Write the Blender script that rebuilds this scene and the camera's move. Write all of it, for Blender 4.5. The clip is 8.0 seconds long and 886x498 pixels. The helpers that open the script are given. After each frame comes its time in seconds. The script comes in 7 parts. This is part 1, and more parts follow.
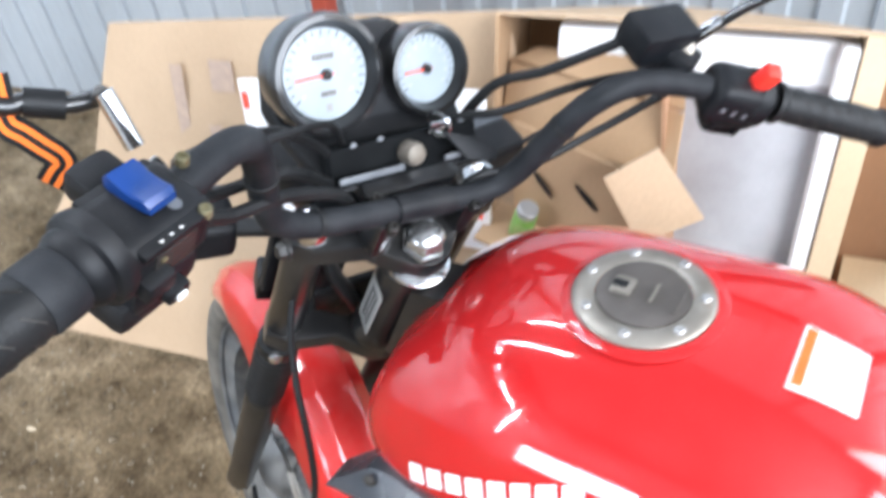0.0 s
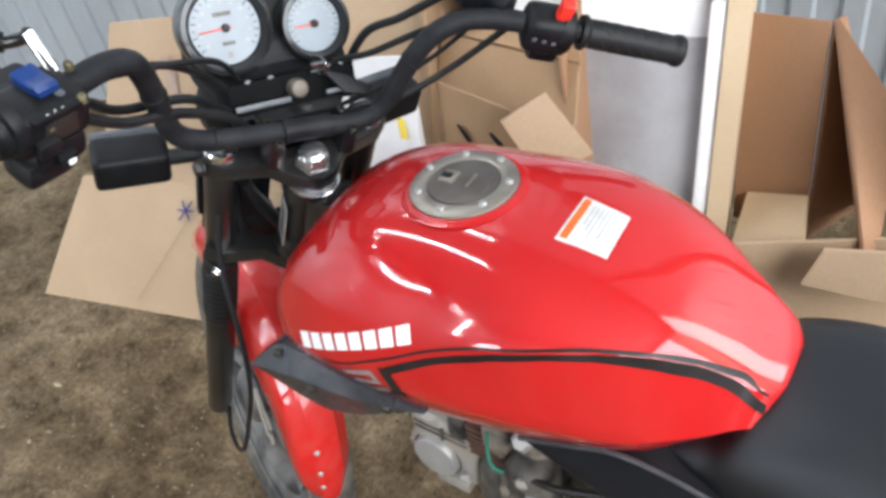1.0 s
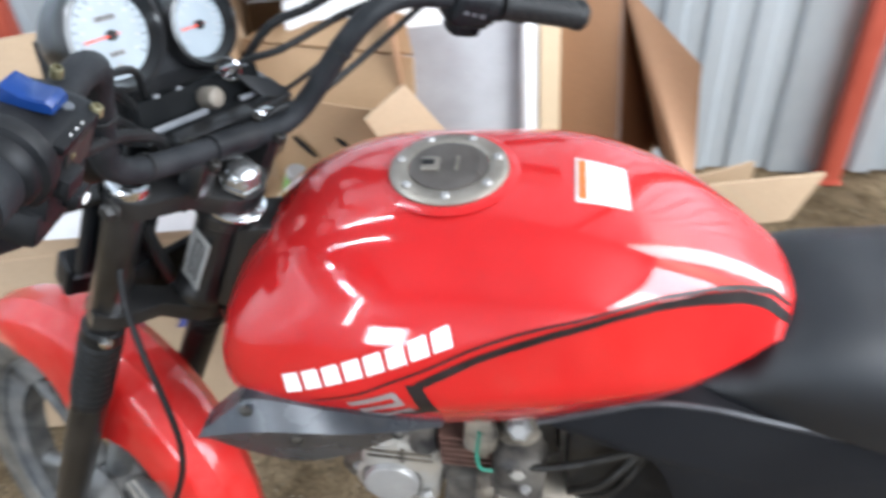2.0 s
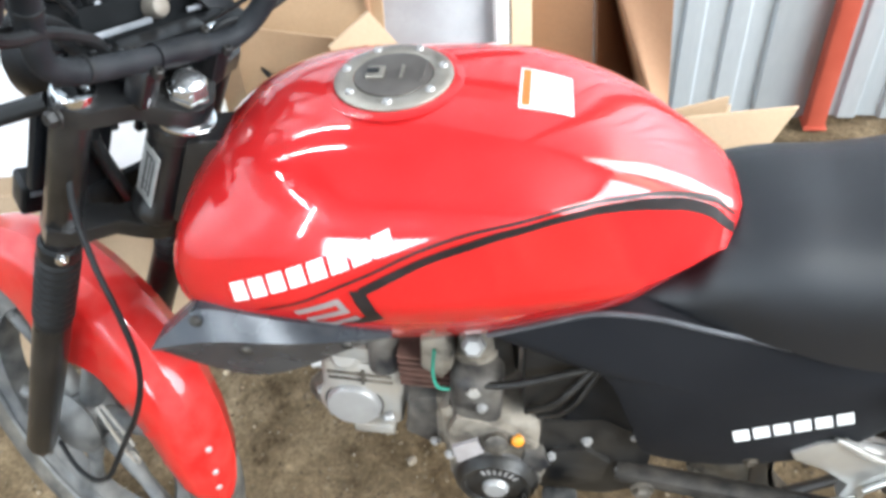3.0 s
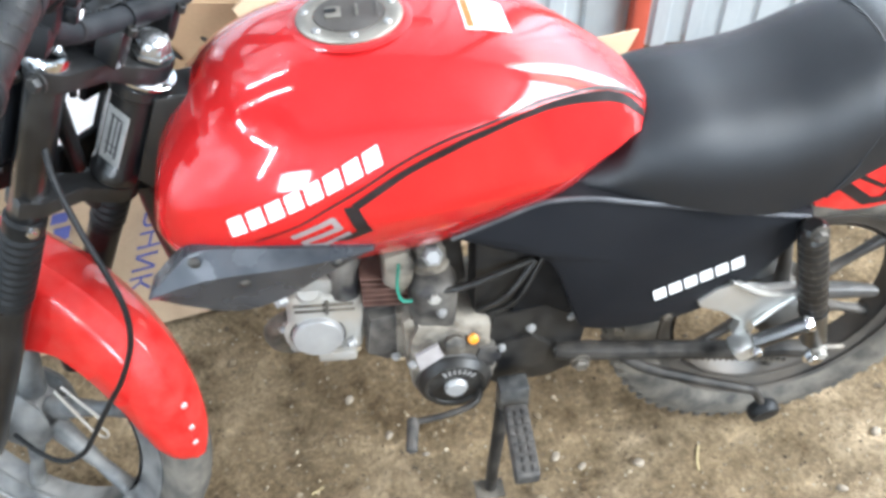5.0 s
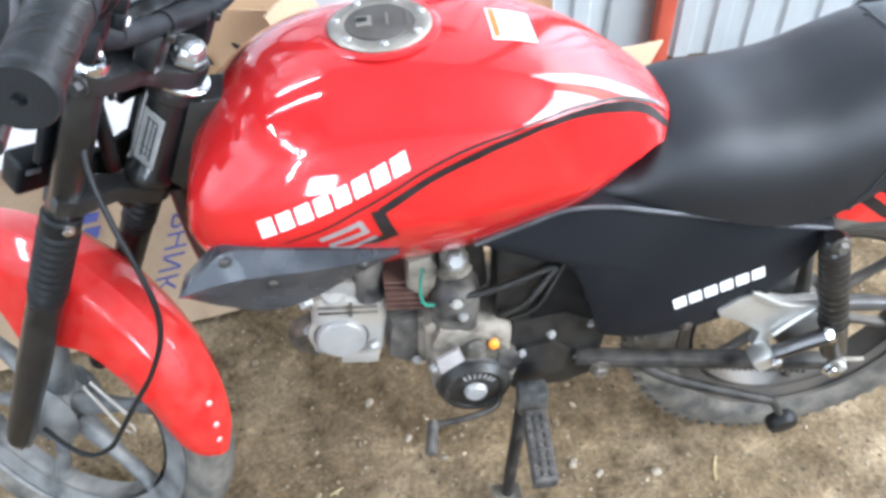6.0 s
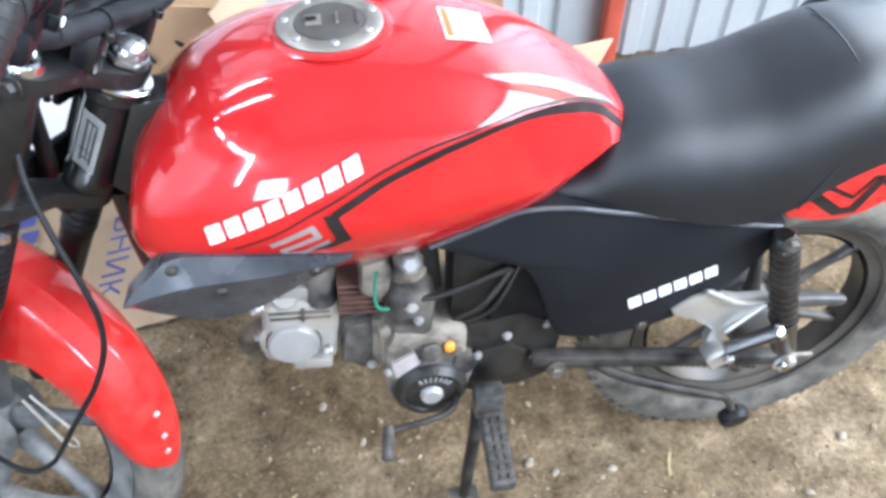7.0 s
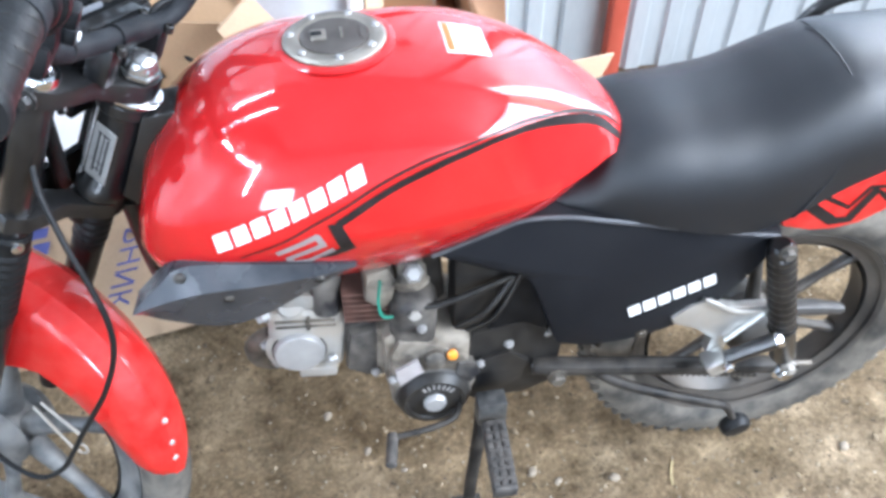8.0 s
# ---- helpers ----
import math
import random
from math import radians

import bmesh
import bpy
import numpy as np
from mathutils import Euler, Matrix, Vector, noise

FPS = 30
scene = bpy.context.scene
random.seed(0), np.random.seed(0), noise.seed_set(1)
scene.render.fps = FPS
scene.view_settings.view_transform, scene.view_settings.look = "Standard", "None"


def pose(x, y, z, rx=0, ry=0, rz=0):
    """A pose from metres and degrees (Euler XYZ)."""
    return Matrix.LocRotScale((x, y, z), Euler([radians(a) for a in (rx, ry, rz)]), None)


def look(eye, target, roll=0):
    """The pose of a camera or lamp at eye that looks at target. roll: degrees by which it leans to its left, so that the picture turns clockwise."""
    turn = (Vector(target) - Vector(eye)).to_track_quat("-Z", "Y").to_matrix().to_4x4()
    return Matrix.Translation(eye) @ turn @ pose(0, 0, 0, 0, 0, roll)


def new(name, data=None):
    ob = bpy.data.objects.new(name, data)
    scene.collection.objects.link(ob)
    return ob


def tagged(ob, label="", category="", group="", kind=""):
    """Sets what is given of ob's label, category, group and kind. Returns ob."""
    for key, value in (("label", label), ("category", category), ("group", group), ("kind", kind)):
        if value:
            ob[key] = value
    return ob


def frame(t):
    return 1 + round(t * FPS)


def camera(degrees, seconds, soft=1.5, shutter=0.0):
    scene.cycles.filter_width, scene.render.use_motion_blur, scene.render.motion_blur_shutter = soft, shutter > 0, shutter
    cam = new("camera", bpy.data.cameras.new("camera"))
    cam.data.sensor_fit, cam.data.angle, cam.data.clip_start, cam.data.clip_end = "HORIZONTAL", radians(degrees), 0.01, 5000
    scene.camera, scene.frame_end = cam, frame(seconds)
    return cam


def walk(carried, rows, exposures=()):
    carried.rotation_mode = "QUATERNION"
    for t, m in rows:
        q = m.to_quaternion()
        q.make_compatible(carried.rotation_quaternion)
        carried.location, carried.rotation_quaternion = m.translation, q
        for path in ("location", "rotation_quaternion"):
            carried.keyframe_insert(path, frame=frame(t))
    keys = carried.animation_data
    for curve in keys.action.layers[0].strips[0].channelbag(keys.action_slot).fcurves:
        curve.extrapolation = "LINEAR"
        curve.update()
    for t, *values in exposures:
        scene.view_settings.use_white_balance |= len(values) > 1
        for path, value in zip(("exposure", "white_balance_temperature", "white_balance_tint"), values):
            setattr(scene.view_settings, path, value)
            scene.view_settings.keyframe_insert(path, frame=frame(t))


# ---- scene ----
cam = camera(57.35, 8.0, soft=3.4, shutter=0.5)
PATH = [
    (0, (0.1364, -0.4504, 1.3211), (-0.3032, 0.1588, 0.6611), -7.43),
    (0.3, (0.2194, -0.4879, 1.3268), (-0.2589, 0.1540, 0.7444), -6.91),
    (0.4, (0.2443, -0.4988, 1.3449), (-0.2223, 0.1285, 0.7375), -8.59),
    (0.5, (0.2828, -0.5019, 1.3443), (-0.1724, 0.1251, 0.7280), -8.21),
    (0.6, (0.3086, -0.5134, 1.3355), (-0.1196, 0.1197, 0.7062), -6.83),
    (0.7, (0.3537, -0.5252, 1.3303), (-0.1149, 0.0921, 0.7144), -7.82),
    (1, (0.4045, -0.5310, 1.3331), (-0.0917, 0.0538, 0.6914), -12.34),
    (1.2, (0.4045, -0.5394, 1.3315), (-0.0866, 0.0548, 0.7103), -11.80),
    (1.5, (0.3013, -0.5610, 1.2993), (-0.0848, 0.1225, 0.6798), -4.46),
    (1.7, (0.2091, -0.5784, 1.2800), (-0.0816, 0.1569, 0.6670), -4.90),
    (2, (0.0925, -0.6133, 1.3014), (-0.0331, 0.1251, 0.6389), -4.52),
    (2.2, (0.0782, -0.6313, 1.2952), (0.0262, 0.1056, 0.6362), -2.08),
    (3.3, (0.1663, -0.6589, 1.2547), (0.0208, 0.0364, 0.5652), -5.73),
    (3.5, (0.1098, -0.6797, 1.2800), (0.0037, 0.0455, 0.5998), -5.93),
    (3.7, (0.0499, -0.6793, 1.2772), (0.0310, 0.0264, 0.5831), -5.90),
    (4, (-0.0045, -0.7433, 1.2831), (-0.0191, -0.0250, 0.5875), -3.55),
    (4.2, (0.0051, -0.7354, 1.2828), (0.0469, -0.0093, 0.6112), -0.82),
    (4.5, (-0.0098, -0.7578, 1.2941), (0.0259, -0.0431, 0.5955), -2.83),
    (4.8, (-0.0104, -0.7742, 1.3123), (0.0367, -0.0629, 0.6253), -3.37),
    (5, (-0.0068, -0.7761, 1.2888), (0.0822, -0.0837, 0.5728), -1.45),
    (5.2, (-0.0110, -0.7869, 1.2967), (0.0541, -0.0888, 0.5977), -2.34),
    (6.3, (-0.0163, -0.7916, 1.3013), (0.0536, -0.0976, 0.5986), -1.46),
    (6.5, (-0.0174, -0.7940, 1.3040), (0.0602, -0.0871, 0.6010), -1.21),
    (7, (-0.0174, -0.7706, 1.2935), (0.1101, -0.0812, 0.5804), 1.08),
    (7.5, (-0.0074, -0.7976, 1.2979), (0.1101, -0.0959, 0.5952), -0.33),
    (8, (-0.0151, -0.7915, 1.3031), (0.1059, -0.0877, 0.6030), 0.52),
]
walk(cam, [(t, look(eye, target, roll)) for t, eye, target, roll in PATH], exposures=[(0, -0.42, 6450, 10), (0.2, -0.57, 6500, 10), (0.5, -1.0, 6700, 9), (0.8, -1.04, 6800, 9), (1.0, -1.06, 6850, 10), (1.3, -0.9, 6700, 10), (1.5, -0.79, 6600, 10), (1.8, -0.71, 6500, 9), (2.2, -0.56, 6500, 8), (3.5, -0.12, 6600, 5), (4.5, -0.05, 6500, 5), (5.0, -0.05, 6350, 6), (6.5, -0.1, 6050, 8), (7.5, -0.1, 5950, 9), (8, -0.1, 5950, 9)])

# ---- light ----
EXPOSURE = 0.0
scene.view_settings.exposure = EXPOSURE
world = bpy.data.worlds.new("overcast")
scene.world = world
world.use_nodes = True
wn = world.node_tree
sky = wn.nodes.new("ShaderNodeTexSky")
sky.sky_type = 'NISHITA'
sky.sun_disc = False
sky.sun_elevation = radians(35)
sky.sun_rotation = radians(60)
sky.air_density, sky.dust_density = 1.0, 4.0
wn.links.new(sky.outputs[0], wn.nodes["Background"].inputs[0])
wn.nodes["Background"].inputs[1].default_value = 0.15
sun_data = bpy.data.lights.new("sun", 'SUN')
sun_data.energy, sun_data.angle, sun_data.color = 3.3, radians(22), (1.0, 0.96, 0.9)
sun = new("sun", sun_data)
sun.matrix_world = look((8, -6, 7), (0, 0, 0))


def window_light(name, at, to, sx, sy, watts, colour=(0.95, 0.98, 1.0)):
    d = bpy.data.lights.new(name, 'AREA')
    d.shape, d.size, d.size_y, d.energy, d.color = 'RECTANGLE', sx, sy, watts, colour
    o = new(name, d)
    o.matrix_world = look(at, to)
    return o


# sky light in the open end, the doorway and the open laps of the roof
DAY = (0.88, 0.967, 1.10)
window_light("gate_light", (2.72, -1.6, 2.25), (-2.0, -1.6, 2.05), 4.2, 2.3, 600, DAY)
# lamp added past an assumed wall end to whiten the tank's rear reflection
window_light("side_fill_light", (2.25, 1.22, 2.0), (2.25, -2.0, 1.6), 0.8, 2.6, 95, DAY)
window_light("door_light", (-1.5, -4.5, 0.95), (-0.5, 0.0, 0.9), 0.8, 0.95, 95, DAY)
window_light("roof_lap_light", (-2.05, -0.10, 3.62), (-2.05, -0.10, 0.0), 2.0, 0.05, 52, DAY)
window_light("roof_lap_light", (-2.05, 0.98, 3.62), (-2.05, 0.98, 0.0), 2.0, 0.05, 52, DAY)
window_light("roof_lap_light", (-3.10, -2.35, 3.62), (-3.10, -2.35, 0.0), 0.05, 4.4, 300, DAY)
window_light("wall_gap_light", (-2.83, -4.62, 2.5), (-2.83, 0.0, 2.5), 0.05, 2.1, 90, DAY)

# ---- materials ----


def tree(name):
    m = bpy.data.materials.new(name)
    m.use_nodes = True
    return m, m.node_tree, m.node_tree.nodes["Principled BSDF"]


def mixed(name, a, b, rough=(0.5, 0.6), scale=8.0, metal=0.0, bump=0.0, bump_scale=60.0, coat=0.0, fine=0.0, detail=6.0,
          stretch=(1, 1, 1), spec=0.5, contrast=(0.35, 0.65)):
    """Two colours mottled by noise at a large scale, with fine grain, relief and a varied roughness."""
    m, nt, bsdf = tree(name)
    co = nt.nodes.new("ShaderNodeTexCoord")
    mp = nt.nodes.new("ShaderNodeMapping")
    mp.inputs["Scale"].default_value = stretch
    nt.links.new(co.outputs["Object"], mp.inputs["Vector"])
    big = nt.nodes.new("ShaderNodeTexNoise")
    big.inputs["Scale"].default_value, big.inputs["Detail"].default_value = scale, detail
    nt.links.new(mp.outputs[0], big.inputs["Vector"])
    ramp = nt.nodes.new("ShaderNodeValToRGB")
    ramp.color_ramp.elements[0].position, ramp.color_ramp.elements[1].position = contrast
    ramp.color_ramp.elements[0].color, ramp.color_ramp.elements[1].color = (*a, 1), (*b, 1)
    nt.links.new(big.outputs["Fac"], ramp.inputs["Fac"])
    colour = ramp.outputs["Color"]
    small = nt.nodes.new("ShaderNodeTexNoise")
    small.inputs["Scale"].default_value, small.inputs["Detail"].default_value = bump_scale, 5.0
    nt.links.new(mp.outputs[0], small.inputs["Vector"])
    if fine:
        mul = nt.nodes.new("ShaderNodeMix")
        mul.data_type, mul.blend_type = 'RGBA', 'OVERLAY'
        mul.inputs["Factor"].default_value = fine
        nt.links.new(colour, mul.inputs[6])
        nt.links.new(small.outputs["Fac"], mul.inputs[7])
        colour = mul.outputs[2]
    nt.links.new(colour, bsdf.inputs["Base Color"])
    mr = nt.nodes.new("ShaderNodeMapRange")
    mr.inputs["To Min"].default_value, mr.inputs["To Max"].default_value = rough
    nt.links.new(big.outputs["Fac"], mr.inputs["Value"])
    nt.links.new(mr.outputs[0], bsdf.inputs["Roughness"])
    bsdf.inputs["Metallic"].default_value = metal
    bsdf.inputs["Specular IOR Level"].default_value = spec
    bsdf.inputs["Coat Weight"].default_value = coat
    bsdf.inputs["Coat Roughness"].default_value = 0.08
    if bump:
        bp = nt.nodes.new("ShaderNodeBump")
        bp.inputs["Strength"].default_value, bp.inputs["Distance"].default_value = bump, 0.002
        nt.links.new(small.outputs["Fac"], bp.inputs["Height"])
        nt.links.new(bp.outputs[0], bsdf.inputs["Normal"])
    return m


def dusty(m, dust=(0.36, 0.3, 0.23), amount=0.5, scale=14.0, up=0.6):
    """Lays road dust over a material: patchy, and thicker on faces that look up."""
    nt = m.node_tree
    bsdf = nt.nodes["Principled BSDF"]
    base = bsdf.inputs["Base Color"].links[0].from_socket
    geo = nt.nodes.new("ShaderNodeNewGeometry")
    sep = nt.nodes.new("ShaderNodeSeparateXYZ")
    nt.links.new(geo.outputs["Normal"], sep.inputs[0])
    no = nt.nodes.new("ShaderNodeTexNoise")
    no.inputs["Scale"].default_value, no.inputs["Detail"].default_value = scale, 8.0
    nt.links.new(nt.nodes["Texture Coordinate"].outputs["Object"], no.inputs["Vector"])
    lift = nt.nodes.new("ShaderNodeMath")
    lift.operation = 'MULTIPLY_ADD'
    lift.inputs[1].default_value, lift.inputs[2].default_value = up * 0.35, 0.0
    nt.links.new(sep.outputs["Z"], lift.inputs[0])
    add = nt.nodes.new("ShaderNodeMath")
    add.operation = 'ADD'
    nt.links.new(lift.outputs[0], add.inputs[0])
    nt.links.new(no.outputs["Fac"], add.inputs[1])
    mr = nt.nodes.new("ShaderNodeMapRange")
    mr.inputs["From Min"].default_value, mr.inputs["From Max"].default_value = 0.38, 0.85
    mr.inputs["To Max"].default_value = amount
    nt.links.new(add.outputs[0], mr.inputs["Value"])
    mix = nt.nodes.new("ShaderNodeMix")
    mix.data_type = 'RGBA'
    nt.links.new(mr.outputs[0], mix.inputs["Factor"])
    nt.links.new(base, mix.inputs[6])
    mix.inputs[7].default_value = (*dust, 1)
    nt.links.new(mix.outputs[2], bsdf.inputs["Base Color"])
    return m


RED = mixed("red_paint", (0.40, 0.006, 0.007), (0.455, 0.008, 0.009), (0.2, 0.3), 5.0, coat=1.0, bump=0.02, bump_scale=300, fine=0.05, spec=0.05)
RED.node_tree.nodes["Principled BSDF"].inputs["Coat Roughness"].default_value = 0.07
RED.node_tree.nodes["Principled BSDF"].inputs["Coat IOR"].default_value = 1.62
dusty(RED, (0.6, 0.26, 0.26), 0.03, 9.0, 1.0)
RED_FENDER = mixed("red_plastic", (0.46, 0.007, 0.007), (0.52, 0.012, 0.011), (0.34, 0.44), 6.0, coat=0.9, bump=0.03, bump_scale=250, spec=0.15)
dusty(RED_FENDER, (0.56, 0.2, 0.17), 0.15, 45.0, 0.5)
BLACK = mixed("black_plastic", (0.0028, 0.0034, 0.0045), (0.006, 0.007, 0.0088), (0.36, 0.5), 12.0, spec=0.17, bump=0.15, bump_scale=600)
dusty(BLACK, (0.22, 0.21, 0.2), 0.05, 30.0, 0.7)
PANEL = mixed("graphite_plastic", (0.007, 0.0077, 0.0096), (0.0115, 0.0125, 0.015), (0.34, 0.46), 4.0, spec=0.08, bump=0.10, bump_scale=900)
dusty(PANEL, (0.2, 0.19, 0.18), 0.022, 7.0, 0.8)
GLOSS = mixed("black_enamel", (0.003, 0.0034, 0.0042), (0.006, 0.0066, 0.008), (0.22, 0.38), 10.0, coat=0.55, spec=0.35, bump=0.1, bump_scale=300)
GLOSS.node_tree.nodes["Principled BSDF"].inputs["Coat Roughness"].default_value = 0.12
dusty(GLOSS, (0.24, 0.22, 0.19), 0.06, 26.0, 0.4)
RUBBER = mixed("rubber", (0.006, 0.0065, 0.007), (0.013, 0.0135, 0.014), (0.4, 0.54), 15.0, spec=0.2, bump=0.2, bump_scale=400)
TYRE = mixed("tyre_rubber", (0.025, 0.024, 0.022), (0.075, 0.068, 0.058), (0.75, 0.9), 9.0, bump=0.4, bump_scale=200, fine=0.3)
dusty(TYRE, (0.32, 0.28, 0.225), 0.55, 22.0, 0.1)
SEAT = mixed("seat_vinyl", (0.0025, 0.0036, 0.0052), (0.0045, 0.006, 0.0085), (0.34, 0.42), 6.0, spec=0.5, bump=0.3, bump_scale=800)
dusty(SEAT, (0.2, 0.2, 0.22), 0.03, 5.0, 1.0)
ALU = mixed("cast_aluminium", (0.19, 0.186, 0.175), (0.30, 0.292, 0.275), (0.45, 0.62), 14.0, metal=0.3, bump=0.35, bump_scale=260)
dusty(ALU, (0.33, 0.27, 0.2), 0.75, 22.0, 0.3)
ALU_CLEAN = mixed("brushed_aluminium", (0.27, 0.265, 0.26), (0.36, 0.355, 0.345), (0.36, 0.5), 20.0, metal=0.4, bump=0.1, bump_scale=500)
CAPMETAL = mixed("cap_metal", (0.26, 0.235, 0.20), (0.38, 0.345, 0.30), (0.4, 0.52), 30.0, metal=0.85, bump=0.15, bump_scale=600)
CAPDARK = mixed("cap_lid_metal", (0.11, 0.097, 0.086), (0.16, 0.142, 0.128), (0.4, 0.5), 30.0, metal=0.7, bump=0.15, bump_scale=600)
SILVER = mixed("silver_paint", (0.5, 0.49, 0.46), (0.62, 0.61, 0.58), (0.3, 0.4), 12.0, metal=0.4, bump=0.06, bump_scale=400)
dusty(SILVER, (0.4, 0.34, 0.27), 0.4, 14.0, 0.4)
CHROME = mixed("chrome", (0.62, 0.62, 0.63), (0.75, 0.75, 0.76), (0.08, 0.2), 20.0, metal=1.0)
PEG = mixed("dusty_rubber", (0.012, 0.012, 0.012), (0.03, 0.028, 0.026), (0.7, 0.85), 40.0, bump=0.2, bump_scale=400)
dusty(PEG, (0.28, 0.24, 0.2), 0.25, 60.0, 0.3)
STEEL = mixed("dusty_steel", (0.012, 0.0115, 0.011), (0.085, 0.078, 0.068), (0.4, 0.65), 22.0, metal=0.4, bump=0.3, bump_scale=300, contrast=(0.42, 0.58))
dusty(STEEL, (0.36, 0.30, 0.23), 0.5, 24.0, 0.2)
GRIMY = mixed("grimy_black_cast", (0.004, 0.004, 0.0045), (0.016, 0.015, 0.014), (0.3, 0.55), 30.0, bump=0.25, bump_scale=300, spec=0.35)
dusty(GRIMY, (0.3, 0.26, 0.2), 0.06, 28.0, 0.35)
WHITE = mixed("white_print", (0.78, 0.78, 0.77), (0.85, 0.85, 0.84), (0.3, 0.4), 30.0)
DIAL = mixed("dial_white", (0.23, 0.265, 0.29), (0.27, 0.305, 0.33), (0.3, 0.4), 30.0)
STICKER = mixed("sticker_paper", (0.5, 0.495, 0.48), (0.58, 0.575, 0.56), (0.45, 0.55), 60.0)
ORANGE = mixed("orange_print", (0.62, 0.1, 0.016), (0.68, 0.125, 0.02), (0.4, 0.5), 40.0)
GREYPRINT = mixed("grey_print", (0.2, 0.19, 0.185), (0.27, 0.26, 0.25), (0.3, 0.4), 30.0)
DIALPRINT = mixed("dial_print", (0.03, 0.03, 0.032), (0.05, 0.05, 0.052), (0.4, 0.5), 30.0)
GREYDECAL = mixed("grey_decal", (0.2, 0.17, 0.165), (0.25, 0.21, 0.205), (0.35, 0.45), 30.0, spec=0.15)
PALEPRINT = mixed("pale_grey_print", (0.3, 0.3, 0.3), (0.36, 0.36, 0.36), (0.5, 0.6), 30.0)
BLACKPRINT = mixed("black_print", (0.012, 0.010, 0.010), (0.022, 0.018, 0.018), (0.3, 0.4), 30.0, coat=0.1, spec=0.15)
BLUE = mixed("blue_plastic", (0.003, 0.024, 0.11), (0.005, 0.032, 0.15), (0.3, 0.4), 30.0)
REDSW = mixed("red_switch_plastic", (0.8, 0.03, 0.02), (0.85, 0.05, 0.03), (0.3, 0.4), 30.0)
NEEDLE = mixed("needle_red", (0.8, 0.06, 0.03), (0.85, 0.08, 0.04), (0.4, 0.5), 30.0)
GREEN = mixed("green_wire", (0.01, 0.13, 0.09), (0.02, 0.19, 0.13), (0.4, 0.5), 30.0)
BOXINK = mixed("blue_box_ink", (0.035, 0.045, 0.17), (0.07, 0.075, 0.22), (0.7, 0.8), 60.0)
BOXINK_PALE = mixed("pale_box_ink", (0.33, 0.245, 0.2), (0.41, 0.30, 0.225), (0.7, 0.8), 60.0)
CARD = mixed("cardboard", (0.39, 0.275, 0.175), (0.46, 0.33, 0.215), (0.75, 0.85), 3.0, bump=0.15, bump_scale=180, fine=0.12)
CARD_IN = mixed("cardboard_inside", (0.34, 0.215, 0.12), (0.41, 0.265, 0.15), (0.75, 0.85), 3.0, bump=0.15, bump_scale=180, fine=0.12)
CARD_PALE = mixed("pale_cardboard", (0.52, 0.39, 0.25), (0.6, 0.46, 0.305), (0.75, 0.85), 3.0, bump=0.15, bump_scale=180, fine=0.1)
CARD_RED = mixed("brown_cardboard", (0.30, 0.165, 0.09), (0.38, 0.21, 0.12), (0.75, 0.85), 3.0, bump=0.15, bump_scale=180, fine=0.12)
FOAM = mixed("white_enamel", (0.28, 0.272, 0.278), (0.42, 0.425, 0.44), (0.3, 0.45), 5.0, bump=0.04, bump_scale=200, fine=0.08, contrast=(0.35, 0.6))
FOAM_EDGE = mixed("white_packing_foam", (0.8, 0.8, 0.8), (0.86, 0.86, 0.86), (0.7, 0.8), 30.0, bump=0.3, bump_scale=300)
SHEET = mixed("galvanised_sheet", (0.44, 0.48, 0.51), (0.53, 0.57, 0.60), (0.28, 0.42), 2.5, metal=0.38, bump=0.05, bump_scale=90, fine=0.1, stretch=(1, 1, 0.25))
POST = mixed("red_oxide_paint", (0.36, 0.055, 0.03), (0.46, 0.085, 0.05), (0.5, 0.65), 8.0, bump=0.15, bump_scale=150)
ROOF = mixed("roof_sheet", (0.16, 0.165, 0.17), (0.24, 0.245, 0.25), (0.5, 0.65), 3.0, metal=0.3)
RIBBON_ORANGE = mixed("ribbon_orange", (0.55, 0.115, 0.014), (0.66, 0.15, 0.018), (0.6, 0.75), 40.0, spec=0.2)
RIBBON_BLACK = mixed("ribbon_black", (0.006, 0.006, 0.006), (0.014, 0.014, 0.014), (0.7, 0.85), 40.0, spec=0.1)
YELLOW = mixed("yellow_print", (0.8, 0.6, 0.05), (0.85, 0.66, 0.08), (0.5, 0.6), 40.0)
CAN = mixed("green_label", (0.14, 0.32, 0.05), (0.34, 0.42, 0.18), (0.4, 0.5), 40.0)
AMBER = mixed("amber_plastic", (0.62, 0.2, 0.015), (0.7, 0.26, 0.02), (0.3, 0.4), 40.0)


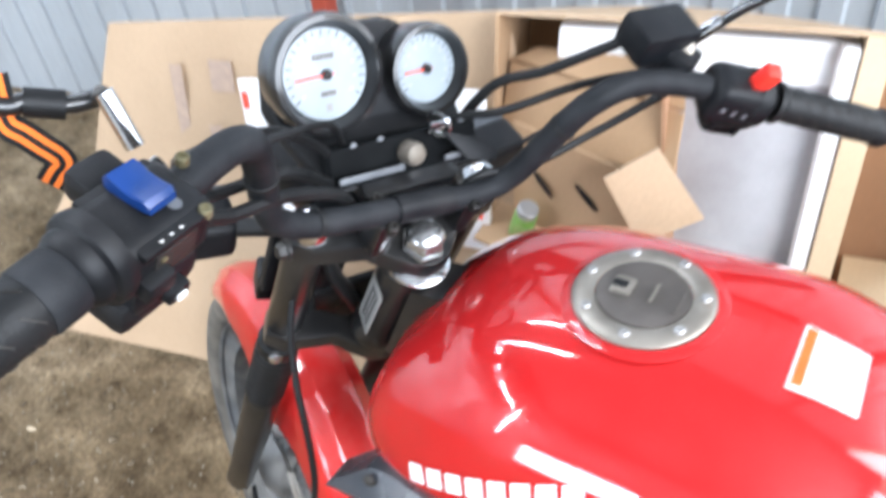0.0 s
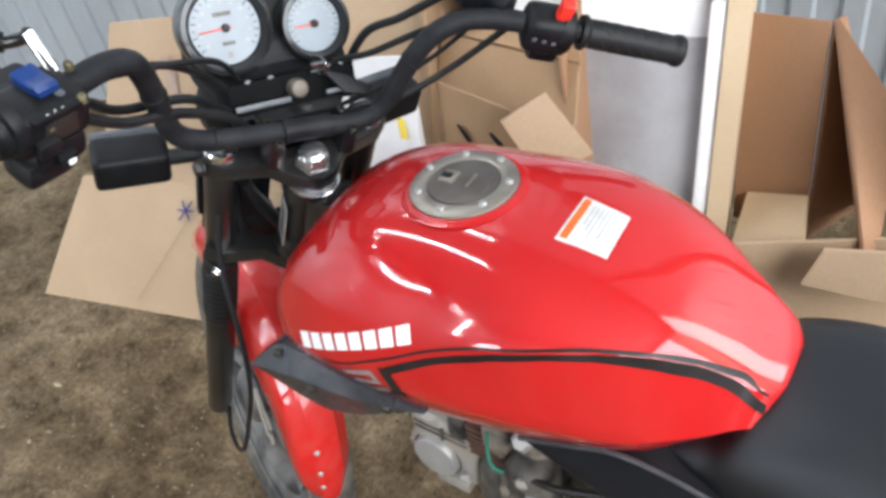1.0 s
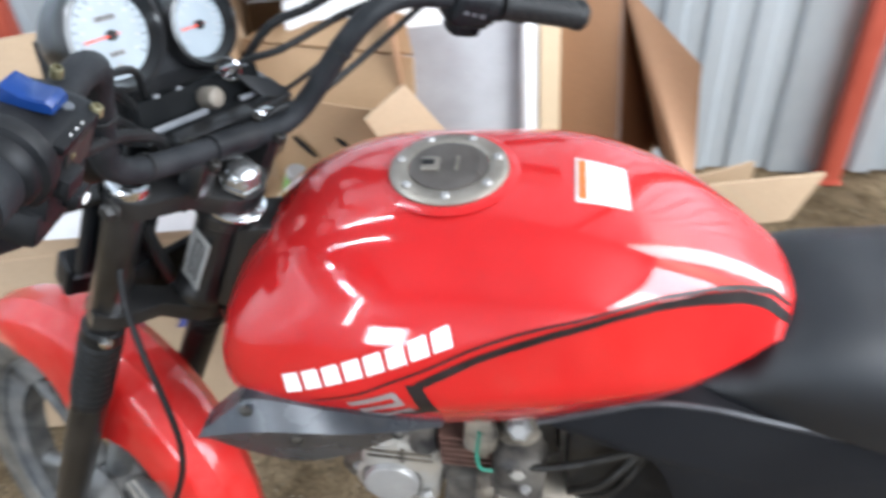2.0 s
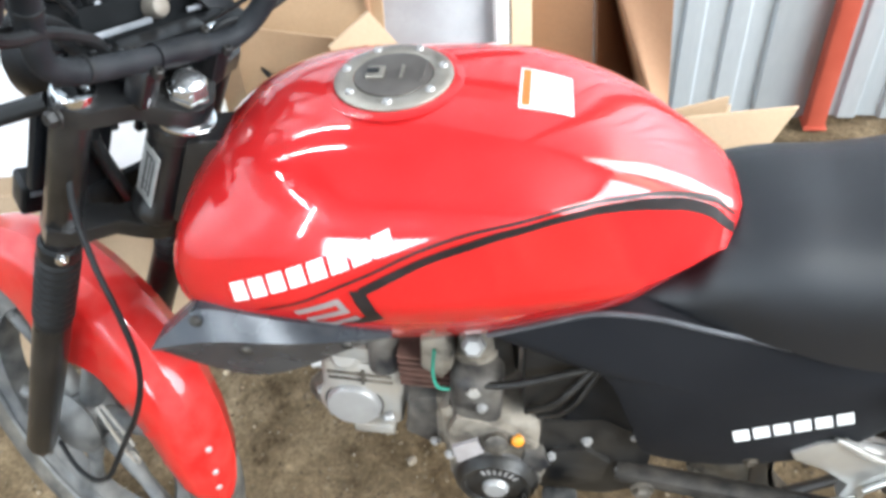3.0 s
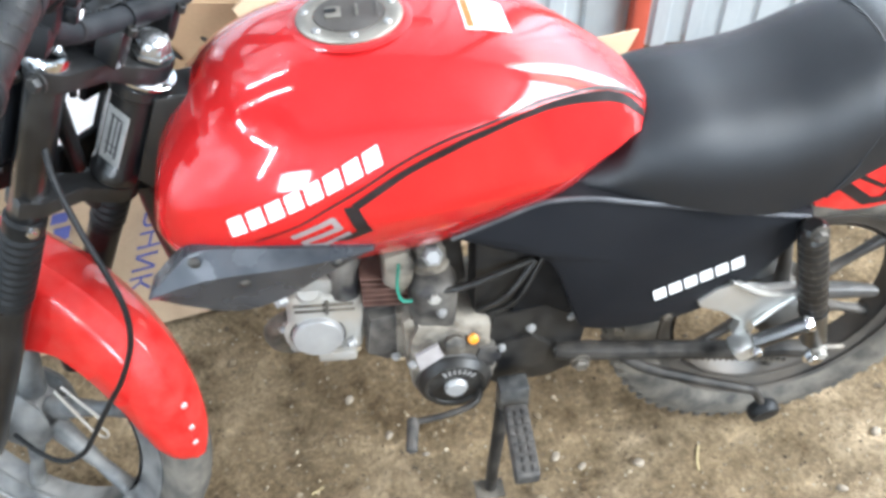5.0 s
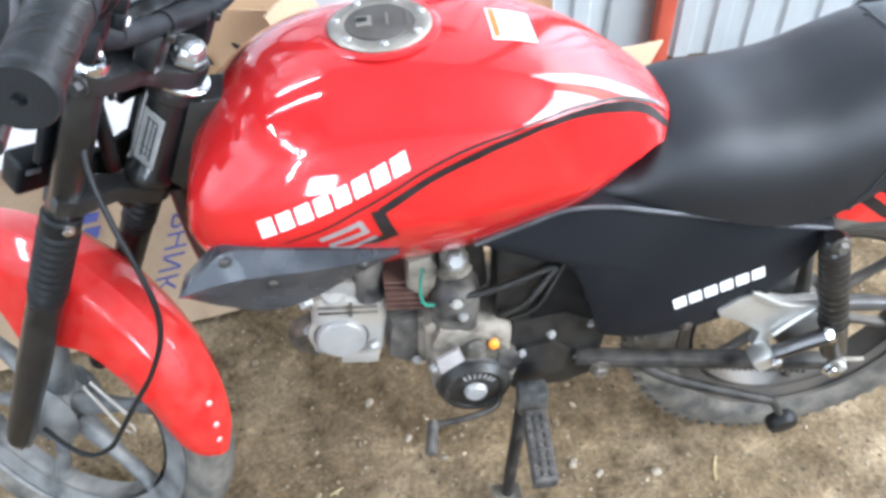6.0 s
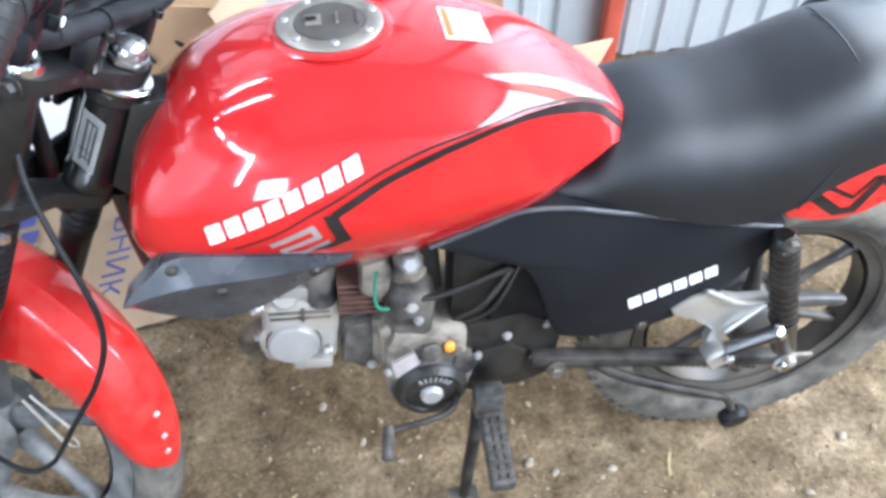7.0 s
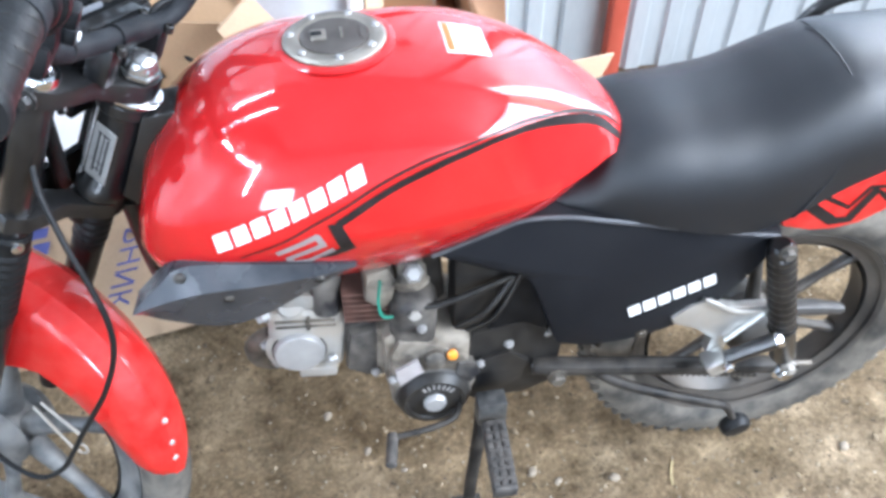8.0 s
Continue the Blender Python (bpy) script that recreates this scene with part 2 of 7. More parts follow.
def soil():
    m, nt, bsdf = tree("trodden_soil")
    L = nt.links.new
    co = nt.nodes.new("ShaderNodeTexCoord")

    def noisy(scale, detail=8.0, rough=0.6):
        n = nt.nodes.new("ShaderNodeTexNoise")
        n.inputs["Scale"].default_value, n.inputs["Detail"].default_value, n.inputs["Roughness"].default_value = scale, detail, rough
        L(co.outputs["Object"], n.inputs["Vector"])
        return n.outputs["Fac"]

    def ramp(fac, stops):
        r = nt.nodes.new("ShaderNodeValToRGB")
        while len(r.color_ramp.elements) < len(stops):
            r.color_ramp.elements.new(0.5)
        for e, (p, c) in zip(r.color_ramp.elements, stops):
            e.position, e.color = p, (*c, 1)
        L(fac, r.inputs["Fac"])
        return r.outputs["Color"]

    broad = ramp(noisy(1.7, 9.0, 0.65), [(0.25, (0.150, 0.104, 0.058)), (0.5, (0.275, 0.202, 0.123)), (0.75, (0.45, 0.35, 0.238))])
    grain = ramp(noisy(95.0, 12.0, 0.8), [(0.32, (0.2, 0.2, 0.2)), (0.5, (0.5, 0.5, 0.5)), (0.68, (0.82, 0.81, 0.79))])
    mix = nt.nodes.new("ShaderNodeMix")
    mix.data_type, mix.blend_type = 'RGBA', 'OVERLAY'
    mix.inputs["Factor"].default_value = 0.9
    L(broad, mix.inputs[6])
    L(grain, mix.inputs[7])
    clod = ramp(noisy(10.0, 10.0, 0.76), [(0.34, (0.30, 0.275, 0.24)), (0.45, (0.76, 0.74, 0.70)), (0.55, (1.08, 1.07, 1.05)), (0.67, (1.75, 1.75, 1.75))])
    mul = nt.nodes.new("ShaderNodeMix")
    mul.data_type, mul.blend_type = 'RGBA', 'MULTIPLY'
    mul.inputs["Factor"].default_value = 1.0
    L(mix.outputs[2], mul.inputs[6])
    L(clod, mul.inputs[7])
    # pale crushed grit and dark crumbs trodden in
    cells = nt.nodes.new("ShaderNodeTexVoronoi")
    cells.inputs["Scale"].default_value = 120.0
    L(co.outputs["Object"], cells.inputs["Vector"])
    sepc = nt.nodes.new("ShaderNodeSeparateColor")
    L(cells.outputs["Color"], sepc.inputs[0])
    near = nt.nodes.new("ShaderNodeMath")
    near.operation = 'LESS_THAN'
    near.inputs[1].default_value = 0.3
    L(cells.outputs["Distance"], near.inputs[0])
    rare = nt.nodes.new("ShaderNodeMath")
    rare.operation = 'GREATER_THAN'
    rare.inputs[1].default_value = 0.86
    L(sepc.outputs[0], rare.inputs[0])
    both = nt.nodes.new("ShaderNodeMath")
    both.operation = 'MULTIPLY'
    L(near.outputs[0], both.inputs[0])
    L(rare.outputs[0], both.inputs[1])
    gritc = ramp(sepc.outputs[1], [(0.0, (0.07, 0.05, 0.03)), (0.5, (0.24, 0.19, 0.13)), (1.0, (0.62, 0.55, 0.44))])
    grit = nt.nodes.new("ShaderNodeMix")
    grit.data_type = 'RGBA'
    L(both.outputs[0], grit.inputs["Factor"])
    L(mul.outputs[2], grit.inputs[6])
    L(gritc, grit.inputs[7])
    L(grit.outputs[2], bsdf.inputs["Base Color"])
    bsdf.inputs["Roughness"].default_value = 0.95
    bsdf.inputs["Specular IOR Level"].default_value = 0.15
    b1 = nt.nodes.new("ShaderNodeBump")
    b1.inputs["Strength"].default_value, b1.inputs["Distance"].default_value = 1.0, 0.045
    L(noisy(42.0, 12.0, 0.75), b1.inputs["Height"])
    L(b1.outputs[0], bsdf.inputs["Normal"])
    return m


SOIL = soil()
PEBBLE = mixed("pale_stone", (0.14, 0.11, 0.08), (0.34, 0.29, 0.22), (0.8, 0.9), 12.0, bump=0.3, bump_scale=150)
CRUMB, _nt, _b = tree("crumbled_soil")
_g = _nt.nodes.new("ShaderNodeNewGeometry")
_r = _nt.nodes.new("ShaderNodeValToRGB")
_r.color_ramp.elements[0].color, _r.color_ramp.elements[1].color = (0.07, 0.05, 0.03, 1), (0.40, 0.325, 0.225, 1)
_r.color_ramp.elements.new(0.7).color = (0.2, 0.15, 0.092, 1)
_nt.links.new(_g.outputs["Random Per Island"], _r.inputs["Fac"])
_nt.links.new(_r.outputs["Color"], _b.inputs["Base Color"])
_b.inputs["Roughness"].default_value = 0.92
STRAW = mixed("straw", (0.5, 0.4, 0.2), (0.6, 0.48, 0.26), (0.7, 0.8), 40.0)
MIRROR = mixed("mirror_glass", (0.9, 0.9, 0.9), (0.92, 0.92, 0.92), (0.01, 0.02), 5.0, metal=1.0)
LENS, _nt, _b = tree("clear_lens")
_b.inputs["Base Color"].default_value = (0.95, 0.97, 1.0, 1)
_b.inputs["Transmission Weight"].default_value, _b.inputs["Roughness"].default_value, _b.inputs["IOR"].default_value = 1.0, 0.02, 1.3

# ---- shape helpers ----
V = Vector


def part(name, bm, material, parent=None, label="", smooth=True, mats=()):
    """Links a bmesh as one mesh object under a thing or under a part."""
    bmesh.ops.recalc_face_normals(bm, faces=bm.faces)
    me = bpy.data.meshes.new(name)
    bm.to_mesh(me)
    bm.free()
    for m in (material, *mats):
        me.materials.append(m)
    if smooth:
        me.polygons.foreach_set("use_smooth", [True] * len(me.polygons))
        me.set_sharp_from_angle(angle=radians(38))
    ob = new(name, me)
    if parent:
        ob.parent = parent
    if label:
        tagged(ob, label)
    return ob


def thing(name, label, category, group="", at=(0, 0, 0)):
    e = new(name)
    e.empty_display_size = 0.1
    e.location = at
    return tagged(e, label, category, group)


def basis(x, y, z, o=(0, 0, 0)):
    m = Matrix.Identity(4)
    for i, v in enumerate((x, y, z, o)):
        for j in range(3):
            m[j][i] = v[j]
    return m


def along(p, q, up=(0, 0, 1)):
    """A frame at p whose z runs to q."""
    z = (V(q) - V(p)).normalized()
    x = V(up).cross(z)
    if x.length < 1e-4:
        x = V((1, 0, 0)).cross(z)
    x.normalize()
    return basis(x, z.cross(x), z, p)


def smooth_path(pts, n=8):
    pts = [V(p) for p in pts]
    if len(pts) < 3:
        return pts
    out = []
    ext = [2 * pts[0] - pts[1], *pts, 2 * pts[-1] - pts[-2]]
    for i in range(1, len(ext) - 2):
        a, b, c, d = ext[i - 1:i + 3]
        for k in range(n):
            t = k / n
            out.append(0.5 * ((2 * b) + (c - a) * t + (2 * a - 5 * b + 4 * c - d) * t * t + (3 * b - a - 3 * c + d) * t ** 3))
    return out + [pts[-1]]


def skin(bm, rings, closed=False, caps=True):
    """Faces between rings of equal length."""
    vs = [[bm.verts.new(p) for p in r] for r in rings]
    n = len(vs[0])
    for a, b in zip(vs, vs[1:]):
        for i in range(n):
            bm.faces.new((a[i], a[(i + 1) % n], b[(i + 1) % n], b[i]))
    if closed:
        a, b = vs[-1], vs[0]
        for i in range(n):
            bm.faces.new((a[i], a[(i + 1) % n], b[(i + 1) % n], b[i]))
    elif caps:
        bm.faces.new(vs[0])
        bm.faces.new(vs[-1])
    return bm


def tube(pts, r, seg=12, n=8, bm=None, flat=1.0):
    """A round bar along a smooth path; r is one radius or one for each path point."""
    bm = bm or bmesh.new()
    path = smooth_path(pts, n)
    count = len(path)
    rr = [r] * count if not isinstance(r, (list, tuple)) else [float(np.interp(i / (count - 1) * (len(r) - 1), range(len(r)), r)) for i in range(count)]
    rings, x = [], None
    for i, p in enumerate(path):
        d = (path[min(i + 1, count - 1)] - path[max(i - 1, 0)]).normalized()
        if x is None:
            x = d.orthogonal().normalized()
        x = (x - d * x.dot(d)).normalized()
        y = d.cross(x)
        rings.append([p + (x * math.cos(a) * flat + y * math.sin(a)) * rr[i] for a in (2 * math.pi * k / seg for k in range(seg))])
    return skin(bm, rings)


def lathe(profile, m, seg=32, bm=None, caps=True):
    """Turns (radius, height) pairs round the z axis of m."""
    bm = bm or bmesh.new()
    rings = [[m @ V((r * math.cos(a), r * math.sin(a), h)) for a in (2 * math.pi * k / seg for k in range(seg))] for r, h in profile]
    return skin(bm, rings, caps=caps)


def block(size, m=Matrix.Identity(4), bevel=0.0, bm=None, seg=2):
    """A box with rounded edges."""
    own = bmesh.new()
    bmesh.ops.create_cube(own, size=1.0, matrix=Matrix.Diagonal((*size, 1)))
    if bevel:
        bmesh.ops.bevel(own, geom=own.edges, offset=bevel, segments=seg, profile=0.6, affect='EDGES')
    bmesh.ops.transform(own, matrix=m, verts=own.verts)
    return join(own, bm)


def join(own, bm=None):
    if bm is None:
        return own
    me = bpy.data.meshes.new("tmp")
    own.to_mesh(me)
    own.free()
    bm.from_mesh(me)
    bpy.data.meshes.remove(me)
    return bm


def plate(outline, m, thick, bevel=0.0, bm=None, dome=0.0, seg=2):
    """A plate cut to an outline in the xy plane of m, thick along z; dome bulges its middle."""
    own = bmesh.new()
    lo = [own.verts.new((x, y, 0)) for x, y in outline]
    hi = [own.verts.new((x, y, thick)) for x, y in outline]
    n = len(outline)
    top = own.faces.new(hi)
    own.faces.new(lo[::-1])
    for i in range(n):
        own.faces.new((lo[i], lo[(i + 1) % n], hi[(i + 1) % n], hi[i]))
    bmesh.ops.recalc_face_normals(own, faces=own.faces)
    if bevel:
        bmesh.ops.bevel(own, geom=[e for e in own.edges if top in e.link_faces], offset=bevel, segments=seg, profile=0.6, affect='EDGES')
    bmesh.ops.transform(own, matrix=m, verts=own.verts)
    return join(own, bm)


def sphere(r, m, bm=None, seg=16, scale=(1, 1, 1)):
    own = bmesh.new()
    bmesh.ops.create_uvsphere(own, u_segments=seg, v_segments=max(6, seg // 2), radius=r)
    bmesh.ops.transform(own, matrix=m @ Matrix.Diagonal((*scale, 1)), verts=own.verts)
    return join(own, bm)


def bolt(at, axis, r=0.006, h=0.005, bm=None):
    """A hexagonal bolt head on a washer."""
    m = along(at, V(at) + V(axis))
    bm = lathe([(r * 1.35, 0), (r * 1.35, h * 0.3), (r * 1.1, h * 0.32)], m, 14, bm)
    return lathe([(r, h * 0.3), (r, h * 0.9), (r * 0.8, h * 1.1)], m, 6, bm)

# ---- the shed ----
GX1, ROOF_Z = 2.75, 3.6


def ribbed(name, p, q, height, label, pitch=0.1035, depth=0.012, thick=0.002, flip=1):
    """A wall of trapezoidal sheet from p to q, ribs upright, with lapped sheet edges."""
    p, q = V(p), V(q)
    d = (q - p).normalized()
    nrm = V((-d.y, d.x, 0)) * flip
    bm = bmesh.new()
    length, s, prof = (q - p).length, 0.0, []
    while s < length:
        for f, h in ((0, 0), (0.46, 0), (0.53, 1), (0.93, 1)):
            if s + f * pitch <= length:
                prof.append((s + f * pitch, h * depth))
        s += pitch
    prof.append((length, 0))
    rows = [0.0, height]
    grid = [[bm.verts.new(p + d * u + nrm * h + V((0, 0, z))) for u, h in prof] for z in rows]
    back = [[bm.verts.new(p + d * u + nrm * (h - thick) + V((0, 0, z))) for u, h in prof] for z in rows]
    for a, b in zip(grid, grid[1:]):
        for i in range(len(a) - 1):
            bm.faces.new((a[i], a[i + 1], b[i + 1], b[i]))
    for a, b in zip(back, back[1:]):
        for i in range(len(a) - 1):
            bm.faces.new((a[i], b[i], b[i + 1], a[i + 1]))
    for i in range(len(prof) - 1):
        bm.faces.new((grid[-1][i], grid[-1][i + 1], back[-1][i + 1], back[-1][i]))
    ob = part(name, bm, SHEET, None, "", smooth=False)
    return tagged(ob, label, "wall", kind="structure")


def uneven(x, y):
    v = 0.018 * noise.noise(V((x * 1.3, y * 1.3, 0.3))) + 0.008 * noise.noise(V((x * 5.0, y * 5.0, 2.0))) + 0.009 * noise.noise(V((x * 15.0, y * 15.0, 7.0))) + 0.005 * noise.noise(V((x * 34.0, y * 34.0, 3.0)))
    return v


def ground_z(x, y):
    """Height of the trodden earth: lumpy in the shed, flat under the wheels."""
    dip = 0.074 * math.exp(-((x + 0.56) / 0.36) ** 2 - ((y - 0.02) / 0.24) ** 2)      # worn hollow under the front wheel
    return uneven(x, y) - 0.012 - dip


def build_ground():
    bm = bmesh.new()
    xs = sorted({*np.linspace(-2.6, 1.6, 240).round(4), *np.linspace(-8, -2.7, 30).round(3), *np.linspace(1.7, 8, 30).round(3), -60.0, 60.0, -25.0, 25.0})
    ys = sorted({*np.linspace(-1.2, 1.25, 150).round(4), *np.linspace(-8, -1.3, 30).round(3), 1.5, 3.0, 8.0, -60.0, 60.0, -25.0, 25.0})
    grid = [[bm.verts.new((x, y, ground_z(x, y) if abs(x) < 9 and abs(y) < 9 else -0.012)) for x in xs] for y in ys]
    for a, b in zip(grid, grid[1:]):
        for i in range(len(xs) - 1):
            bm.faces.new((a[i], a[i + 1], b[i + 1], b[i]))
    ob = part("ground", bm, SOIL)
    tagged(ob, "trodden brown earth floor with crumbs and stones", "ground", kind="structure")


build_ground()
CORNER = (-1.36, 1.2, 0)
ribbed("wall_back", CORNER, (1.82, 1.2, 0), ROOF_Z - 0.10, "galvanised trapezoidal sheet wall, grey and slightly shiny", flip=-1)
ribbed("wall_left", (-4.2, 1.2 - 2.84 * 0.268, 0), CORNER, ROOF_Z - 0.10, "galvanised trapezoidal sheet wall with dull glints", flip=-1)


def plain_wall(name, lo, hi, mat, label, category="wall"):
    c, s = (V(lo) + V(hi)) / 2, V(hi) - V(lo)
    ob = part(name, block(s, Matrix.Translation(c)), mat, None, smooth=False)
    return tagged(ob, label, category, kind="structure")


plain_wall("wall_far_left", (-4.3, -4.7, 0), (-4.2, 0.6, ROOF_Z), SHEET, "grey sheet metal end wall")
plain_wall("wall_front_a", (-4.2, -4.7, 0), (-2.86, -4.6, ROOF_Z), SHEET, "grey sheet metal wall beside a gap")
plain_wall("wall_front_b", (-2.80, -4.7, 0), (-2.0, -4.6, ROOF_Z), SHEET, "grey sheet metal wall beside the doorway")
plain_wall("wall_front_c", (-1.0, -4.7, 0), (GX1, -4.6, ROOF_Z), SHEET, "grey sheet metal wall beside the doorway")
plain_wall("wall_front_d", (-2.0, -4.7, 1.9), (-1.0, -4.6, ROOF_Z), SHEET, "grey sheet metal above the doorway")
plain_wall("wall_front_e", (-2.86, -4.7, 0), (-2.80, -4.6, 1.4), SHEET, "grey sheet metal under a gap")
plain_wall("wall_gate_a", (GX1, -4.7, 0), (GX1 + 0.1, -4.3, ROOF_Z), SHEET, "grey sheet metal beside the open gate")
plain_wall("wall_gate_b", (GX1, 1.1, 0), (GX1 + 0.1, 1.25, ROOF_Z), SHEET, "grey sheet metal beside the open gate")
plain_wall("wall_gate_c", (GX1, -4.3, 3.54), (GX1 + 0.1, 1.1, ROOF_Z), SHEET, "grey sheet metal above the open gate")
# roof sheets with open laps between them
plain_wall("ceiling_a", (-4.3, -4.7, ROOF_Z), (-3.13, 1.3, ROOF_Z + 0.1), ROOF, "grey roof sheets of the shed", "ceiling")
plain_wall("ceiling_b", (-3.07, -4.7, ROOF_Z), (GX1 + 0.1, -0.13, ROOF_Z + 0.1), ROOF, "grey roof sheets of the shed", "ceiling")
plain_wall("ceiling_c", (-3.07, -0.07, ROOF_Z), (-1.0, 0.95, ROOF_Z + 0.1), ROOF, "grey roof sheets of the shed", "ceiling")
plain_wall("ceiling_d", (-1.0, -0.13, ROOF_Z), (GX1 + 0.1, 1.3, ROOF_Z + 0.1), ROOF, "grey roof sheets of the shed", "ceiling")
plain_wall("ceiling_e", (-3.07, 1.01, ROOF_Z), (-1.0, 1.3, ROOF_Z + 0.1), ROOF, "grey roof sheets of the shed", "ceiling")


def post(name, x, y, turn, w=0.046, d=0.05):
    """An upright square steel tube, painted."""
    bm = block((w, d, ROOF_Z), Matrix.Translation((x, y, ROOF_Z / 2)) @ pose(0, 0, 0, 0, 0, turn), 0.006)
    block((w * 1.2, d * 1.15, 0.008), Matrix.Translation((x, y, 0.004)) @ pose(0, 0, 0, 0, 0, turn), 0.001, bm)
    return tagged(part(name, bm, POST), "upright steel post in red oxide paint against the sheet wall", "post", kind="structure")


post("post_right", 0.803, 1.156, 0)
post("post_left", -1.13, 0.95, 8, 0.042)
# flat flashing strip beside the post
tagged(part("trim", block((0.11, 0.004, ROOF_Z), Matrix.Translation((0.715, 1.186, ROOF_Z / 2)), 0.001), SHEET), "flat galvanised strip on the wall", "trim", kind="structure")
tagged(part("corner_trim", block((0.07, 0.006, ROOF_Z), Matrix.Translation((-1.31, 1.182, ROOF_Z / 2)), 0.001), ROOF), "dark corner flashing of the sheet walls", "trim", kind="structure")

# ---- cartons ----
H12 = V((0.978, 0.207, 0.0))          # the way the cartons face along


def panel(o, u, v, thick=0.005, wave=0.0, n=6, bm=None, cut=()):
    """A sheet of board from corner o along u and v, with thickness and a slight warp."""
    bm = bm or bmesh.new()
    o, u, v = V(o), V(u), V(v)
    w = u.cross(v).normalized()
    rows = [[o + u * (i / n) + v * (j / n) + w * wave * math.sin(i / n * math.pi) * math.sin(j / n * math.pi) for i in range(n + 1)] for j in range(n + 1)]
    f = [[bm.verts.new(p + w * thick / 2) for p in r] for r in rows]
    b = [[bm.verts.new(p - w * thick / 2) for p in r] for r in rows]
    for j in range(n):
        for i in range(n):
            bm.faces.new((f[j][i], f[j][i + 1], f[j + 1][i + 1], f[j + 1][i]))
            bm.faces.new((b[j][i], b[j + 1][i], b[j + 1][i + 1], b[j][i + 1]))
    rim = [(0, i, 0, i + 1) for i in range(n)] + [(n, i + 1, n, i) for i in range(n)] + [(i + 1, 0, i, 0) for i in range(n)] + [(i, n, i + 1, n) for i in range(n)]
    for a, c, d, e in rim:
        bm.faces.new((f[a][c], b[a][c], b[d][e], f[d][e]))
    return bm


# the open tall carton with the white appliance in it
def board_side(o, deep, lean, dep, h, thick=0.006):
    """A side of the carton whose top edge falls towards the back."""
    bm = bmesh.new()
    rim = [o, o + deep * dep, o + deep * dep + lean * (h - 0.052), o + lean * h]
    f = [bm.verts.new(p) for p in rim]
    b = [bm.verts.new(p + H12 * thick) for p in rim]
    bm.faces.new(f)
    bm.faces.new(b[::-1])
    for i in range(4):
        bm.faces.new((f[i], b[i], b[(i + 1) % 4], f[(i + 1) % 4]))
    bmesh.ops.recalc_face_normals(bm, faces=bm.faces[:])
    return bm


def tall_carton():
    root = thing("tall_carton", "tall open cardboard carton leaning back, holding a white appliance", "carton", at=(-0.5, 0.4, 0))
    lean = V((-0.02, 0.21, 0.977)).normalized()
    deep = H12.cross(lean).normalized()
    if deep.y < 0:
        deep = -deep
    top = V((-0.42, 0.53, 0.785))
    h = 0.80
    o = top - lean * h
    width = 0.535
    dep = 0.20
    off = -V(root.location)
    bits = [("side_panel", board_side(o + off, deep, lean, dep, h), CARD_IN, "tan side with bare edges"),
            ("side_panel", board_side(o + H12 * (width - 0.034) + off, deep, lean, dep, h, 0.034), CARD_PALE, "cream side with thick double edge"),
            ("back_panel", panel(o + deep * dep + off, H12 * width, lean * (h - 0.055), 0.006), CARD_IN, ""),
            ("top_panel", panel(o + lean * h + off, H12 * width, deep * dep - lean * 0.05, 0.006, 0.02), CARD, "creased top bowed upwards"),
            ("bottom_panel", panel(o + off, H12 * width, deep * dep, 0.006), CARD, ""),
            ("lower_front_panel", panel(o + off, H12 * 0.3, lean * 0.36, 0.006, -0.006), CARD, "tan lower front")]
    for n, b, m, l in bits:
        part(n, b, m, root, l, smooth=False)
    return root, o, lean, deep, width, h


carton, C_O, C_UP, C_IN, C_W, C_H = tall_carton()

app = thing("appliance", "white boxed appliance with pale foam edges standing in the carton", "appliance", at=tuple(C_O))
ax0, ax1 = 0.268, 0.484
a_o = H12 * ax0 + C_IN * 0.03 + C_UP * 0.01
am = basis(H12, C_IN, C_UP, a_o + H12 * (ax1 - ax0) / 2 + C_IN * 0.065 + C_UP * 0.365)
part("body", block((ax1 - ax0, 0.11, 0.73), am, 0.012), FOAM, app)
part("foam_edge", block((0.026, 0.05, 0.77), basis(H12, C_IN, C_UP, a_o + H12 * (ax1 - ax0 + 0.004) + C_IN * 0.0 + C_UP * 0.385), 0.008), FOAM_EDGE, app, "white foam corner strip")
part("foam_top", block((0.415, 0.05, 0.066), basis(H12, C_IN, C_UP, a_o + H12 * 0.027 + C_IN * 0.030 + C_UP * 0.735), 0.01), FOAM_EDGE, app, "white foam cap")

# a smaller opened carton inside it
small = thing("inner_carton", "small opened brown carton with hand holes and a raised flap", "carton", at=tuple(C_O + C_UP * 0.3))


def board(corners, m, name, root, label="", thick=0.005, n=8):
    """A board between four corners, given round the rim."""
    p, q, r, s = [V(c) - V(root.location) for c in corners]
    w = (q - p).cross(s - p).normalized() * thick
    bm = bmesh.new()
    grids = []
    for lift in (V((0, 0, 0)), w):
        grids.append([[bm.verts.new(p.lerp(q, i / n).lerp(s.lerp(r, i / n), k / n) + lift) for i in range(n + 1)] for k in range(n + 1)])
    f, b = grids
    for k in range(n):
        for i in range(n):
            bm.faces.new((f[k][i], f[k][i + 1], f[k + 1][i + 1], f[k + 1][i]))
            bm.faces.new((b[k][i], b[k + 1][i], b[k + 1][i + 1], b[k][i + 1]))
    for e in (0, n):
        for i in range(n):
            bm.faces.new((f[e][i], b[e][i], b[e][i + 1], f[e][i + 1]))
            bm.faces.new((f[i][e], b[i][e], b[i + 1][e], f[i + 1][e]))
    return part(name, bm, m, root, label)


